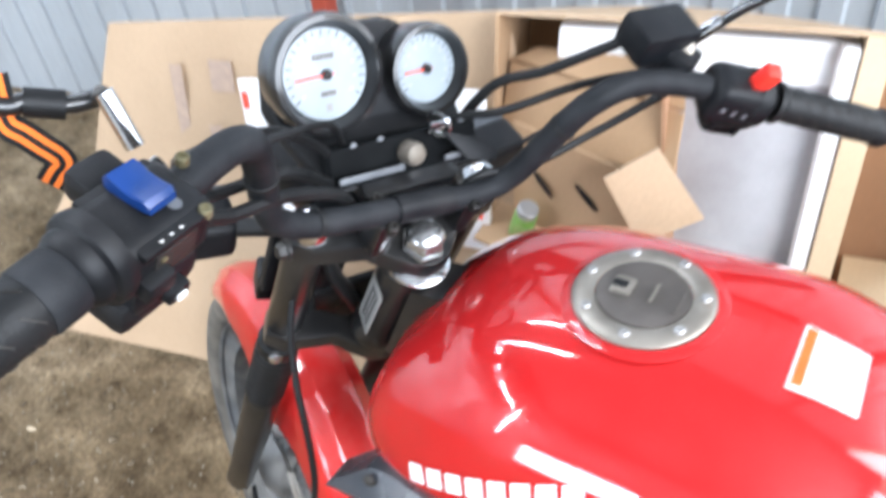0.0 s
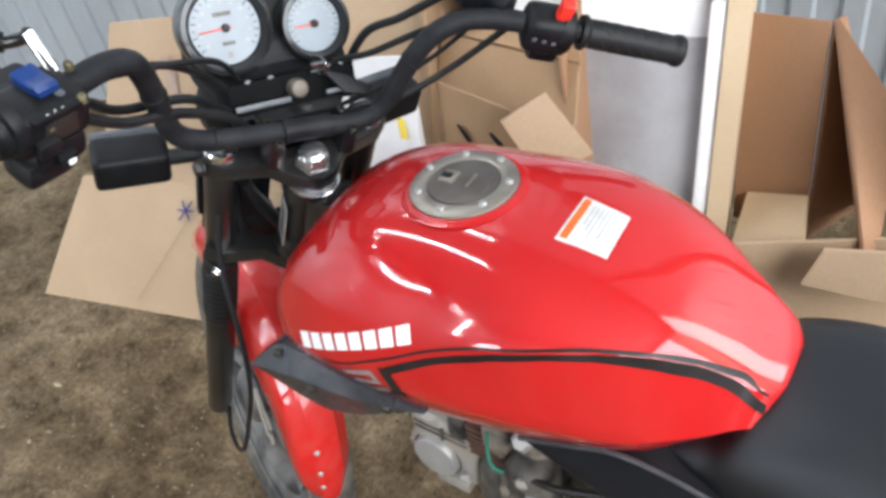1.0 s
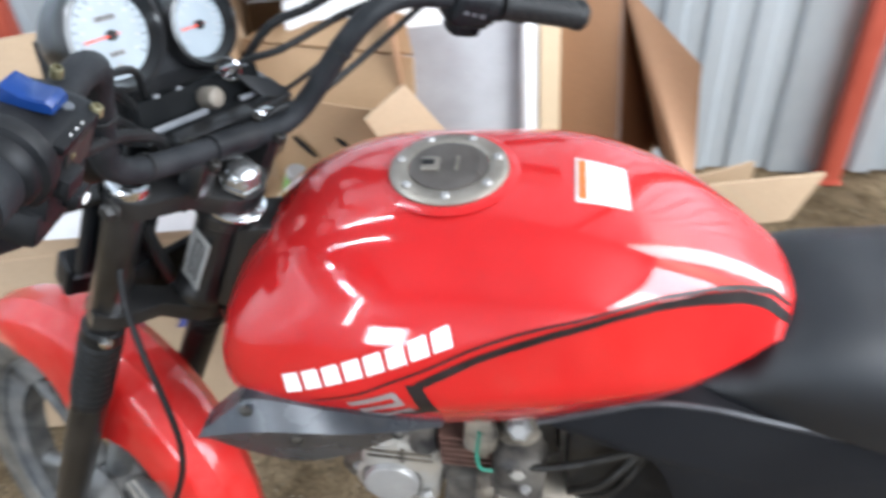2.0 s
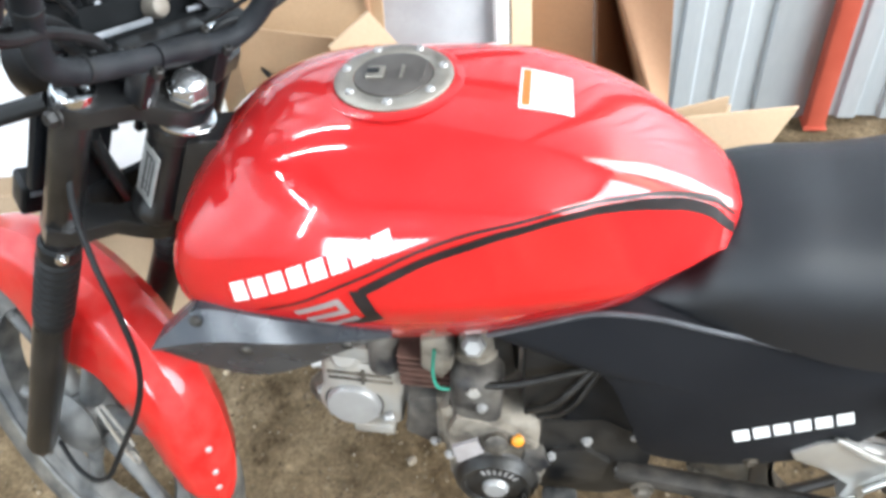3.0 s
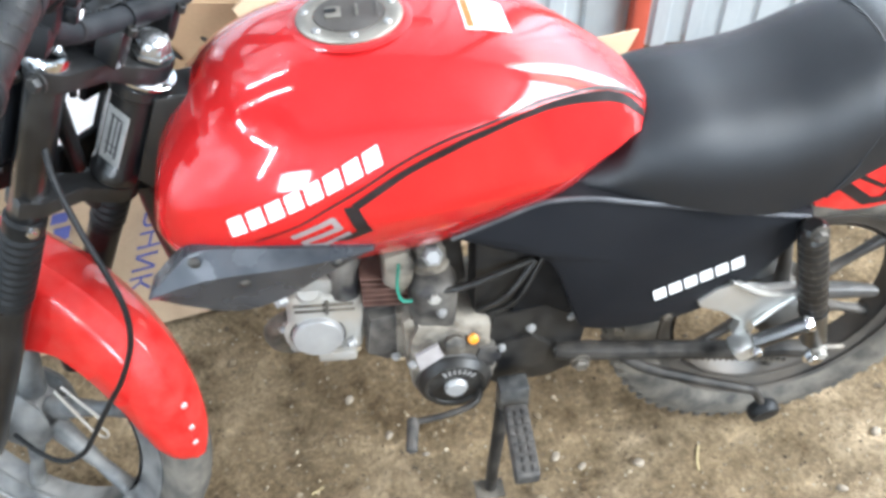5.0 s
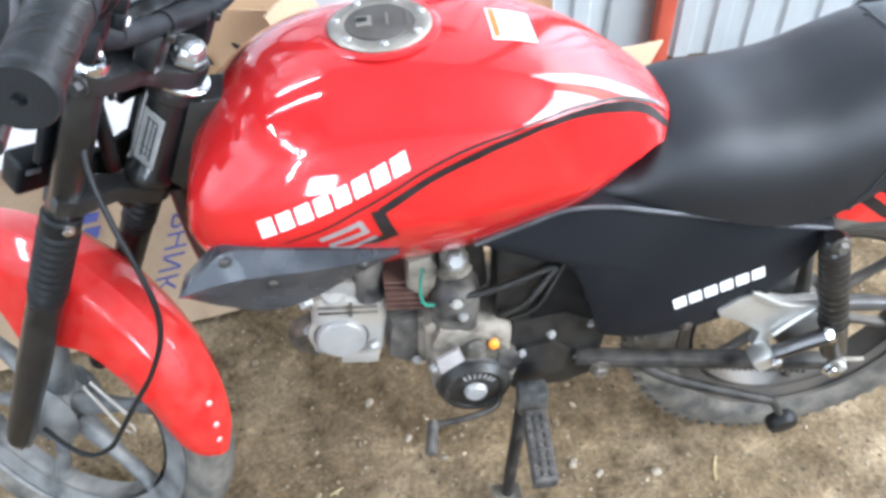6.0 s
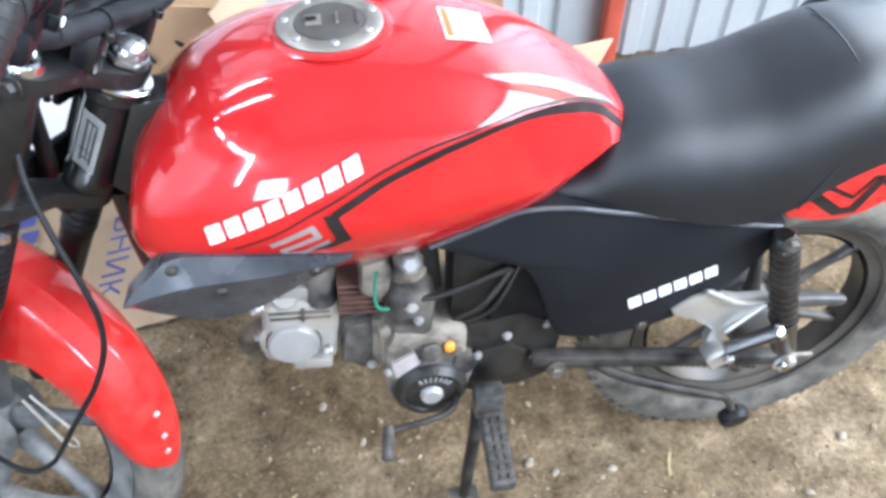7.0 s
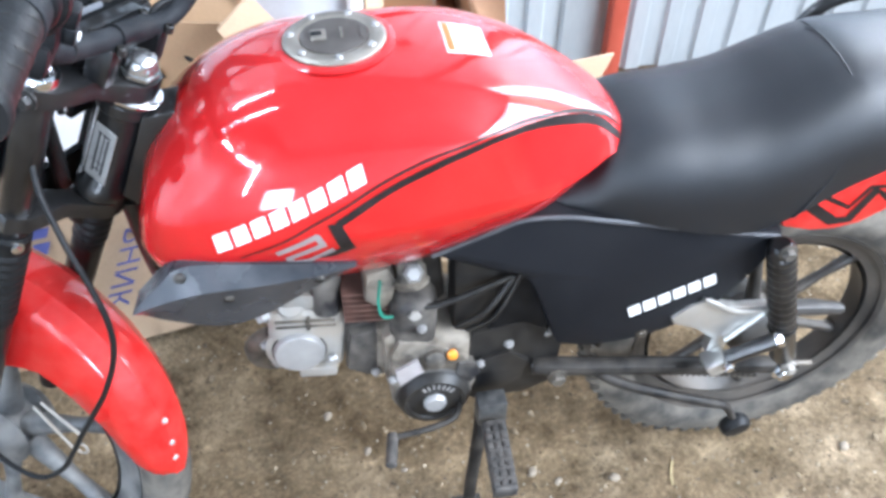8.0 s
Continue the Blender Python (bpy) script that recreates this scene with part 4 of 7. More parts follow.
top_decal(in_sticker(0.05, 0.04, 0.2, 0.93), "sticker_bar", ORANGE, 0.0014, "orange bar")
for k in range(7):
    top_decal(in_sticker(0.3 + 0.09 * k, 0.1, 0.325 + 0.09 * k, 0.55 + 0.3 * ((k * 37) % 5) / 5), "sticker_line", PALEPRINT, 0.0014, "thin grey lines of print", 4)

SHROUD = mixed("worn_gloss_plastic", (0.016, 0.019, 0.024), (0.030, 0.034, 0.041), (0.2, 0.34), 14.0, bump=0.08, bump_scale=220, spec=0.55)
dusty(SHROUD, (0.3, 0.28, 0.27), 0.10, 34.0, 0.3)


# -- tank shroud --
def shroud():
    bm = bmesh.new()
    up = [(-0.249, 0.632, -0.160), (-0.216, 0.662, -0.154), (-0.187, 0.680, -0.149), (-0.120, 0.680, -0.156), (-0.060, 0.670, -0.155), (-0.004, 0.650, -0.142)]
    mid = [(-0.251, 0.629, -0.163), (-0.208, 0.648, -0.168), (-0.165, 0.657, -0.170), (-0.100, 0.656, -0.167), (-0.050, 0.652, -0.158), (-0.002, 0.645, -0.143)]
    low = [(-0.249, 0.626, -0.158), (-0.210, 0.600, -0.154), (-0.160, 0.577, -0.148), (-0.110, 0.586, -0.144), (-0.055, 0.616, -0.141), (-0.004, 0.639, -0.136)]
    rows = []
    for line in (up, mid, low):
        rows.append(smooth_path([V((x, y, z)) for x, z, y in line], 6))
    f = [[bm.verts.new(p) for p in r] for r in rows]
    inn = [[bm.verts.new(p + V((0.002, 0.03 if i != 1 else 0.02, 0))) for p in r] for i, r in enumerate(rows)]
    n = len(rows[0])
    for i in range(n - 1):
        for a, b in ((0, 1), (1, 2)):
            bm.faces.new((f[a][i], f[a][i + 1], f[b][i + 1], f[b][i]))
            bm.faces.new((inn[a][i], inn[b][i], inn[b][i + 1], inn[a][i + 1]))
        bm.faces.new((f[0][i], inn[0][i], inn[0][i + 1], f[0][i + 1]))
        bm.faces.new((f[2][i], f[2][i + 1], inn[2][i + 1], inn[2][i]))
    for e in (0, n - 1):
        bm.faces.new((f[0][e], f[1][e], inn[1][e], inn[0][e]))
        bm.faces.new((f[1][e], f[2][e], inn[2][e], inn[1][e]))
    return part("tank_shroud", bm, SHROUD, bike, "dark grey plastic tank shroud")


shr = shroud()
for p in ((-0.145, -0.163, 0.640), (-0.045, -0.152, 0.643), (-0.192, -0.157, 0.672)):
    part("shroud_bolt", lathe([(0.0065, 0), (0.0065, 0.002), (0.004, 0.0045), (0.001, 0.005)], along(p, V(p) + V((0, -1, 0.1))), 14), STEEL, shr)

# -- seat --
SEAT_ROWS = ((0.234, 0.660, 0.078, 0.632), (0.262, 0.677, 0.088, 0.638), (0.285, 0.690, 0.095, 0.640), (0.309, 0.722, 0.102, 0.640), (0.336, 0.736, 0.108, 0.636), (0.375, 0.743, 0.115, 0.626), (0.430, 0.746, 0.121, 0.612),
             (0.490, 0.758, 0.123, 0.607), (0.540, 0.779, 0.122, 0.622), (0.585, 0.797, 0.119, 0.648), (0.625, 0.804, 0.116, 0.668), (0.720, 0.804, 0.110, 0.702),
             (0.800, 0.804, 0.102, 0.712), (0.880, 0.802, 0.088, 0.735), (0.930, 0.796, 0.06, 0.752))


def loft(rows, n_up=3.2, sub=5, seg=14, side_in=0.82):
    """A padded body from rows of x, top, half width and bottom."""
    path = smooth_path([V((r[0], 0, r[1])) for r in rows], sub)
    wid = smooth_path([V((r[0], 0, r[2])) for r in rows], sub)
    bot = smooth_path([V((r[0], 0, r[3])) for r in rows], sub)
    rings = []
    for p, w, b in zip(path, wid, bot):
        zt, hw, zb = p.z, w.z, b.z
        ring = []
        for i in range(seg * 2 + 1):
            a = math.pi * i / (seg * 2)
            c, s = math.cos(a), math.sin(a)
            y = -hw * math.copysign(abs(c) ** (2 / n_up), c)
            z = zb + (zt - zb) * s ** (2 / n_up)
            ring.append(V((p.x, y, z)))
        ring += [V((p.x, hw * side_in, zb - 0.012)), V((p.x, -hw * side_in, zb - 0.012))]
        rings.append(ring)
    return skin(bmesh.new(), rings)


seat = part("seat", loft(SEAT_ROWS, 2.9), SEAT, bike, "black vinyl seat, slightly dusty")


def seat_z(x, y):
    zt, hw, zb = [float(np.interp(x, [r[0] for r in SEAT_ROWS], [r[c] for r in SEAT_ROWS])) for c in (1, 2, 3)]
    f = min(0.999, abs(y) / hw)
    return zb + (zt - zb) * (1 - f ** 2.9) ** (1 / 2.9)


SEAM = ((0.584, 0.0380, 0.7946), (0.591, 0.0100, 0.7986), (0.591, -0.0530, 0.7936), (0.598, -0.0956, 0.7636), (0.589, -0.1136, 0.7146), (0.568, -0.1206, 0.6616), (0.545, -0.1226, 0.6236))
part("seam", tube([*[V((x, -y, z)) for x, y, z in reversed(SEAM[1:])], *[V(p) for p in SEAM]], 0.0012, 6, 6), SEAT, seat, "stitched seam of the pillion step")

# -- side cover --
SC_OUT = ((0.090, 0.609), (0.156, 0.636), (0.222, 0.655), (0.270, 0.648), (0.330, 0.635), (0.410, 0.608), (0.480, 0.590), (0.556, 0.579), (0.545, 0.526), (0.497, 0.452),
          (0.433, 0.408), (0.350, 0.390), (0.285, 0.398), (0.264, 0.414), (0.245, 0.470), (0.212, 0.548), (0.155, 0.576))


# paler tone that paints the highlight along the side cover's upper edge
EDGE_GLINT = mixed("plastic_edge_glint", (0.03, 0.031, 0.035), (0.07, 0.072, 0.078), (0.25, 0.35), 30.0, bump=0.1, bump_scale=400)


def side_cover():
    bm = bmesh.new()
    cx, cz = 0.34, 0.53
    out = smooth_path([V((x, 0, z)) for x, z in (*SC_OUT, SC_OUT[0])], 4)[:-1]
    rings = []
    for f, y in ((1.0, -0.078), (1.0, -0.096), (0.985, -0.1025), (0.93, -0.105), (0.6, -0.1085), (0.2, -0.1095), (0.02, -0.110)):
        rings.append([V((cx + (p.x - cx) * f, y, cz + (p.z - cz) * f)) for p in out])
    skin(bm, rings)
    return part("side_cover", bm, PANEL, bike, "dark graphite plastic side cover with white mark")


cover = side_cover()
P0, P1 = V((0.3605, -0.1085, 0.462)), V((0.480, -0.1065, 0.511))
for k in range(6):
    f0, f1 = k / 6 + 0.012, (k + 1) / 6 - 0.022
    p, q = P0.lerp(P1, f0), P0.lerp(P1, f1)
    lean = V((-0.006, 0, 0.0195))
    bm = bmesh.new()
    bm.faces.new([bm.verts.new(v + V((0, -0.0016, 0))) for v in (p - lean * 0.5, q - lean * 0.5, q + lean * 0.5, p + lean * 0.5)])
    part("white_mark", bm, WHITE, cover, "plain white printed slab", smooth=False)
part("cover_bolt", bolt((0.392, -0.104, 0.408), (0, -1, 0), 0.007, 0.005), STEEL, cover)
part("seat_trim", tube([(0.090, -0.104, 0.609), (0.150, -0.106, 0.635), (0.198, -0.107, 0.654), (0.251, -0.108, 0.653), (0.311, -0.109, 0.639), (0.412, -0.109, 0.612), (0.50, -0.107, 0.588), (0.55, -0.104, 0.575)], 0.003, 8), EDGE_GLINT, cover, "upper edge with its pale highlight painted in")

# -- tail --
def tail():
    out = ((0.541, 0.612), (0.60, 0.645), (0.67, 0.69), (0.80, 0.735), (0.93, 0.765), (0.95, 0.735), (0.86, 0.685), (0.76, 0.63), (0.699, 0.591), (0.669, 0.572), (0.636, 0.566), (0.60, 0.568), (0.558, 0.580))
    bm = plate([(x, z) for x, z in out], basis(V((1, 0, 0)), V((0, 0, 1)), V((0, -1, 0)), V((0, -0.062, 0))), 0.034, 0.008)
    ob = part("tail_cowl", bm, RED_FENDER, bike, "red tail cowl with black zigzag")
    y = -0.0972
    for line, half in ((((0.577, 0.621), (0.625, 0.584), (0.648, 0.584), (0.670, 0.632), (0.69, 0.617), (0.74, 0.652)), 0.0075),
                       (((0.598, 0.630), (0.641, 0.606), (0.660, 0.638), (0.690, 0.636), (0.735, 0.668)), 0.0035)):
        b = bmesh.new()
        rows = []
        for i, p in enumerate(line):
            d = V(line[min(i + 1, len(line) - 1)]) - V(line[max(i - 1, 0)])
            n = V((-d.y, d.x)).normalized() * half
            rows.append([b.verts.new((p[0] + n.x * k, y, p[1] + n.y * k)) for k in (-1, 1)])
        for q, r in zip(rows, rows[1:]):
            b.faces.new((q[0], r[0], r[1], q[1]))
        part("zigzag", b, BLACKPRINT, ob, "black zigzag print", smooth=False)
    return ob


tail()

# -- frame and engine --
def tube_part(name, pts, r, mat=GLOSS, parent=bike, label="", seg=12, n=8):
    return part(name, tube(pts, r, seg, n), mat, parent, label)


fr = tube_part("frame_spine", [(-0.205, 0, 0.765), (-0.14, 0, 0.66), (0.02, 0, 0.585), (0.22, 0, 0.60)], 0.024, GRIMY, label="black frame tube under the tank")
tube_part("frame_rail", [(0.20, -0.06, 0.60), (0.36, -0.066, 0.585), (0.56, -0.070, 0.612), (0.72, -0.07, 0.665)], 0.011, GLOSS, fr)
tube_part("frame_rail", [(0.20, 0.06, 0.60), (0.36, 0.066, 0.585), (0.56, 0.070, 0.612), (0.72, 0.07, 0.665)], 0.011, GLOSS, fr)
tube_part("frame_rail", [(0.20, 0.02, 0.59), (0.25, -0.03, 0.45), (0.26, -0.05, 0.33)], 0.014, GLOSS, fr)
tube_part("frame_down_tube", [(-0.262, 0.0, 0.66), (-0.258, 0.0, 0.56), (-0.245, 0.0, 0.50), (-0.20, 0.0, 0.44)], 0.013, GLOSS, fr)
# head stock and its plate
stem_m = basis(ST_B, V((0, 1, 0)) * -1, ST_A, V((-0.208, 0, 0.848)))
head = part("head_stock", lathe([(0.026, -0.19), (0.030, -0.185), (0.030, -0.17), (0.0265, -0.165), (0.0265, -0.066), (0.030, -0.062), (0.030, -0.05), (0.026, -0.048)], stem_m, 28), GLOSS, bike, "dark steering head with riveted plate")
PALEPLATE = mixed("dull_plate_metal", (0.38, 0.38, 0.37), (0.48, 0.48, 0.46), (0.35, 0.5), 60.0, metal=0.4)
part("serial_plate", plate([(-0.015, -0.036), (0.015, -0.036), (0.015, 0.036), (-0.015, 0.036)], basis(V((0.72, -0.69, -0.35)).normalized(), ST_A, V((0.72, -0.69, -0.35)).normalized().cross(ST_A), V((-0.208, 0, 0.848)) - ST_A * 0.112 + V((-0.012, -0.0245, 0))), 0.0012), PALEPLATE, head, "small metal plate with bars of print")
PLM = basis(V((0.72, -0.69, -0.35)).normalized(), ST_A, V((0.72, -0.69, -0.35)).normalized().cross(ST_A), V((-0.208, 0, 0.848)) - ST_A * 0.112 + V((-0.012, -0.0245, 0)))
for sx, sy, px_, py_ in ((0.003, 0.056, -0.006, 0.0), (0.002, 0.052, 0.001, 0.002), (0.003, 0.05, 0.007, -0.002), (0.018, 0.002, 0.0, 0.026), (0.018, 0.0015, 0.0, -0.012), (0.018, 0.0015, 0.0, -0.022)):
    for side in (-0.0004, 0.0014):
        part("print_bar", block((sx, sy, 0.0004), PLM @ pose(px_, py_, side)), DIALPRINT, head)
part("gusset", plate([(-0.215, 0.79), (-0.170, 0.795), (-0.150, 0.74), (-0.19, 0.68), (-0.235, 0.655), (-0.262, 0.685)], basis(V((1, 0, 0)), V((0, 0, 1)), V((0, -1, 0)), V((0, 0.026, 0))), 0.052, 0.004), GLOSS, head, "welded gusset")

RUST = mixed("rusty_fins", (0.05, 0.022, 0.016), (0.12, 0.06, 0.045), (0.6, 0.75), 30.0, bump=0.2, bump_scale=300)
CASE = mixed("dusty_cast_case", (0.022, 0.020, 0.018), (0.19, 0.17, 0.142), (0.45, 0.7), 26.0, metal=0.15, bump=0.5, bump_scale=320, contrast=(0.38, 0.56))
dusty(CASE, (0.32, 0.262, 0.195), 0.5, 24.0, 0.35)
SOOT = mixed("dark_dusty_cast", (0.012, 0.012, 0.014), (0.05, 0.048, 0.046), (0.45, 0.62), 34.0, bump=0.3, bump_scale=300, spec=0.3, contrast=(0.42, 0.6))
dusty(SOOT, (0.30, 0.262, 0.215), 0.4, 26.0, 0.3)
LABELSKIN = mixed("worn_silver_label", (0.34, 0.31, 0.30), (0.44, 0.41, 0.41), (0.3, 0.45), 40.0, metal=0.2)
NUTMETAL = mixed("worn_bright_nut", (0.36, 0.36, 0.36), (0.48, 0.48, 0.48), (0.16, 0.28), 60.0, metal=0.9, bump=0.05, bump_scale=500)
eng = part("crankcase", block((0.13, 0.14, 0.16), pose(0.095, -0.01, 0.34, 0, 0, 0), 0.03, seg=3), CASE, bike, "dusty cast engine case")
MAG = V((0.093, -0.086, 0.306))
MAGM = along(MAG, MAG + V((0, -1, 0.02)))
part("magneto_cover", lathe([(0.001, 0.018), (0.018, 0.018), (0.022, 0.0155), (0.039, 0.0155), (0.0405, 0.0195), (0.0455, 0.0205), (0.048, 0.016), (0.053, 0.012), (0.055, 0.004), (0.055, -0.03)], MAGM, 48), GRIMY, eng, "round black magneto cover with bright boss")
part("boss", lathe([(0.001, 0.026), (0.014, 0.026), (0.017, 0.022), (0.0175, 0.016)], MAGM, 28), ALU_CLEAN, eng, "round metal boss")
for k in range(7):
    a = math.radians(40 + 13 * k)
    part("mark_bar", block((0.009, 0.0032, 0.002), MAGM @ Matrix.Rotation(a, 4, 'Z') @ pose(0.0335, 0, 0.0185)), GREYPRINT, eng, "raised pale bars")
part("case_collar", lathe([(0.055, -0.05), (0.062, -0.04), (0.062, -0.006), (0.057, 0.002)], MAGM, 40), CASE, eng)
part("cover_rim", lathe([(0.0545, -0.002), (0.0565, 0.0), (0.0565, 0.004), (0.0545, 0.006)], MAGM, 48), SOOT, eng, "worn grey rim of the cover")
SIDE = basis(V((1, 0, 0)), V((0, 0, 1)), V((0, -1, 0)), V((0, 0, 0)))


def side_plate(name, out, y, thick, mat, label="", bev=0.006):
    return part(name, plate(out, SIDE @ pose(0, 0, -y - thick), thick, bev), mat, eng, label)


side_plate("side_case", [(0.030, 0.31), (0.032, 0.40), (0.045, 0.43), (0.075, 0.425), (0.115, 0.405), (0.150, 0.37), (0.160, 0.32), (0.14, 0.27), (0.09, 0.24), (0.045, 0.265)], -0.088, 0.03, CASE, "dusty cast side case", 0.012)
side_plate("case_label", [(0.038, 0.372), (0.071, 0.394), (0.079, 0.367), (0.044, 0.338)], -0.0935, 0.008, LABELSKIN, "worn silver label", 0.001)
side_plate("case_lug", [(0.122, 0.335), (0.130, 0.372), (0.152, 0.372), (0.162, 0.345), (0.150, 0.325)], -0.092, 0.016, SOOT, "dark cast lug", 0.004)
side_plate("case_neck", [(0.026, 0.33), (0.024, 0.43), (0.036, 0.44), (0.052, 0.42), (0.05, 0.34)], -0.078, 0.03, CASE, "dusty edge of the case", 0.008)
side_plate("sprocket_cover", [(0.13, 0.285), (0.155, 0.262), (0.235, 0.262), (0.282, 0.285), (0.288, 0.375), (0.262, 0.41), (0.225, 0.435), (0.15, 0.42)], -0.080, 0.045, GRIMY, "dark sprocket cover", 0.012)
side_plate("cover_ridge", [(0.150, 0.300), (0.190, 0.292), (0.228, 0.310), (0.236, 0.352), (0.205, 0.378), (0.165, 0.368)], -0.087, 0.012, GRIMY, "raised round of the sprocket cover", 0.005)
side_plate("rear_box", [(0.125, 0.40), (0.29, 0.38), (0.30, 0.57), (0.20, 0.59), (0.125, 0.56)], -0.066, 0.05, GRIMY, "black box behind the engine", 0.012)
side_plate("splash_flap", [(0.175, 0.425), (0.225, 0.405), (0.262, 0.415), (0.245, 0.475), (0.222, 0.53), (0.20, 0.50)], -0.076, 0.006, BLACK, "bent black splash flap", 0.002)
for p in ((0.163, -0.085, 0.360), (0.205, -0.08, 0.39), (0.034, -0.088, 0.352), (0.012, -0.065, 0.345), (0.078, -0.086, 0.455), (0.262, -0.075, 0.40), (0.250, -0.08, 0.33)):
    part("case_bolt", bolt(p, (0, -1, 0), 0.0055, 0.006), ALU_CLEAN, eng)
part("case_boss", lathe([(0.013, 0), (0.0155, 0.004), (0.0145, 0.014), (0.009, 0.017)], along((0.095, -0.086, 0.390), (0.095, -1.0, 0.7)), 20), CASE, eng)
part("amber_plug", lathe([(0.008, 0), (0.008, 0.005), (0.005, 0.007)], along((0.1205, -0.086, 0.391), (0.1205, -1.0, 0.75)), 16), AMBER, eng, "amber plug")
part("starter", block((0.064, 0.075, 0.118), pose(0.069, -0.047, 0.446, 4, 3, 0), 0.024, seg=4), SOOT, eng, "black starter housing grey with dust")
part("starter_strap", block((0.068, 0.06, 0.010), pose(0.068, -0.052, 0.398, 4, 3, 0), 0.004), CASE, eng, "dusty flange under the starter")
part("starter_bolt", bolt((0.069, -0.0845, 0.484), (0, -1, 0.3), 0.0075, 0.006), ALU, eng)
part("case_column", lathe([(0.022, -0.01), (0.027, 0.0), (0.027, 0.06), (0.024, 0.064), (0.024, 0.10)], along((0.068, -0.036, 0.475), (0.066, -0.026, 0.60)), 28), CASE, eng, "dusty cast column above the starter")
part("case_ring", lathe([(0.0272, -0.004), (0.030, -0.002), (0.030, 0.006), (0.0272, 0.008)], along((0.0675, -0.034, 0.505), (0.066, -0.026, 0.60)), 28), CASE, eng)
side_plate("case_top", [(0.004, 0.50), (0.008, 0.552), (0.038, 0.560), (0.050, 0.535), (0.044, 0.50), (0.03, 0.478)], -0.07, 0.09, CASE, "pale upper case", 0.012)
side_plate("case_web", [(0.048, 0.47), (0.052, 0.555), (0.085, 0.57), (0.112, 0.54), (0.118, 0.47), (0.09, 0.44)], -0.045, 0.06, GRIMY, "dark cast web behind the starter", 0.01)
part("case_nut", lathe([(0.014, 0), (0.014, 0.012), (0.009, 0.017)], along((0.070, -0.064, 0.546), (0.070, -0.6, 0.85)), 6), ALU_CLEAN, eng, "bright nut on the case")
cylinder = part("cylinder", block((0.07, 0.08, 0.085), pose(0.0, 0.0, 0.425, 0, 5, 0), 0.01), SOOT, eng, "finned horizontal cylinder")
side_plate("chain_case", [(-0.03, 0.345), (-0.02, 0.42), (0.03, 0.43), (0.032, 0.33), (0.0, 0.325)], -0.058, 0.03, SOOT, "black cam chain case", 0.012)
side_plate("case_flange", [(0.014, 0.335), (0.018, 0.432), (0.032, 0.436), (0.032, 0.33)], -0.062, 0.02, CASE, "dusty joint of the case", 0.004)
for k in range(6):
    part("fin", block((0.062, 0.118, 0.0035), pose(0.006, 0.0, 0.452 + 0.0105 * k, 0, 5, 0), 0.001), RUST, eng)
hd = part("cylinder_head", block((0.106, 0.105, 0.125), pose(-0.080, 0.003, 0.411, 0, 5, 0), 0.016, seg=3), ALU, bike, "dusty cast cylinder head")
HC = V((-0.0925, -0.046, 0.396))
HCM = along(HC, HC + V((0, -1, 0.05)))
part("head_cover", lathe([(0.001, 0.015), (0.026, 0.0145), (0.0335, 0.013), (0.0355, 0.010), (0.0365, 0.004), (0.0365, -0.012)], HCM, 40), ALU_CLEAN, hd, "round dull head cover")
# thin dark ring paints the shade where the cover meets the head
part("cover_ring", lathe([(0.0362, 0.0045), (0.0385, 0.0045), (0.0388, 0.002)], HCM, 40, caps=False), GRIMY, hd, "dark ring painting the shade round the cover")
part("cover_flange", lathe([(0.030, -0.01), (0.046, -0.008), (0.047, 0.0), (0.040, 0.003)], HCM, 24), ALU, hd)
part("head_foot", block((0.055, 0.03, 0.02), pose(-0.070, -0.045, 0.352, 0, 5, 0), 0.005), ALU, hd)
part("valve_cap", lathe([(0.018, 0), (0.020, 0.004), (0.020, 0.012), (0.015, 0.018), (0.001, 0.020)], along((-0.095, -0.03, 0.470), (-0.10, -0.3, 0.75)), 20), ALU, hd, "round valve cap")
# raised dark strips paint the shade of slots in the casting
for k in range(2):
    part("head_strip", block((0.082, 0.004, 0.004), pose(-0.078, -0.050, 0.446 + 0.011 * k, 0, 5, 0), 0.0015), STEEL, hd, "dark strip painting the shade between cast ribs")
part("head_strip", block((0.005, 0.005, 0.026), pose(-0.074, -0.051, 0.452, 0, 5, 0), 0.002), STEEL, hd)
part("head_top", block((0.07, 0.07, 0.03), pose(-0.075, -0.01, 0.485, 0, 5, 0), 0.01), ALU, hd)
for p in ((-0.134, -0.035, 0.465), (-0.134, -0.025, 0.445), (-0.136, -0.03, 0.395), (-0.132, -0.005, 0.475), (-0.044, -0.052, 0.375), (-0.125, -0.050, 0.478)):
    part("head_nut", bolt(p, (-1, -0.5, 0.1), 0.0058, 0.010), ALU_CLEAN, hd)
part("intake", tube([(-0.047, -0.035, 0.462), (-0.045, -0.03, 0.50), (-0.03, -0.01, 0.54), (0.02, 0.0, 0.57)], 0.021, 16), SOOT, hd, "black rubber intake")
part("exhaust_pipe", tube([(-0.13, 0.01, 0.37), (-0.165, 0.02, 0.33), (-0.14, 0.05, 0.26), (0.0, 0.10, 0.225), (0.3, 0.13, 0.24)], 0.016, 14), STEEL, bike, "dull exhaust pipe")
tube_part("engine_hose", [(0.05, -0.07, 0.478), (0.11, -0.085, 0.50), (0.20, -0.075, 0.525)], 0.0048, GRIMY, eng, "black hose")
tube_part("engine_hose", [(0.13, -0.07, 0.43), (0.165, -0.085, 0.47), (0.205, -0.075, 0.525)], 0.0048, GRIMY, eng, "black hose")
tube_part("engine_hose", [(0.145, -0.07, 0.42), (0.18, -0.085, 0.46), (0.215, -0.075, 0.53)], 0.0036, GRIMY, eng, "black hose")
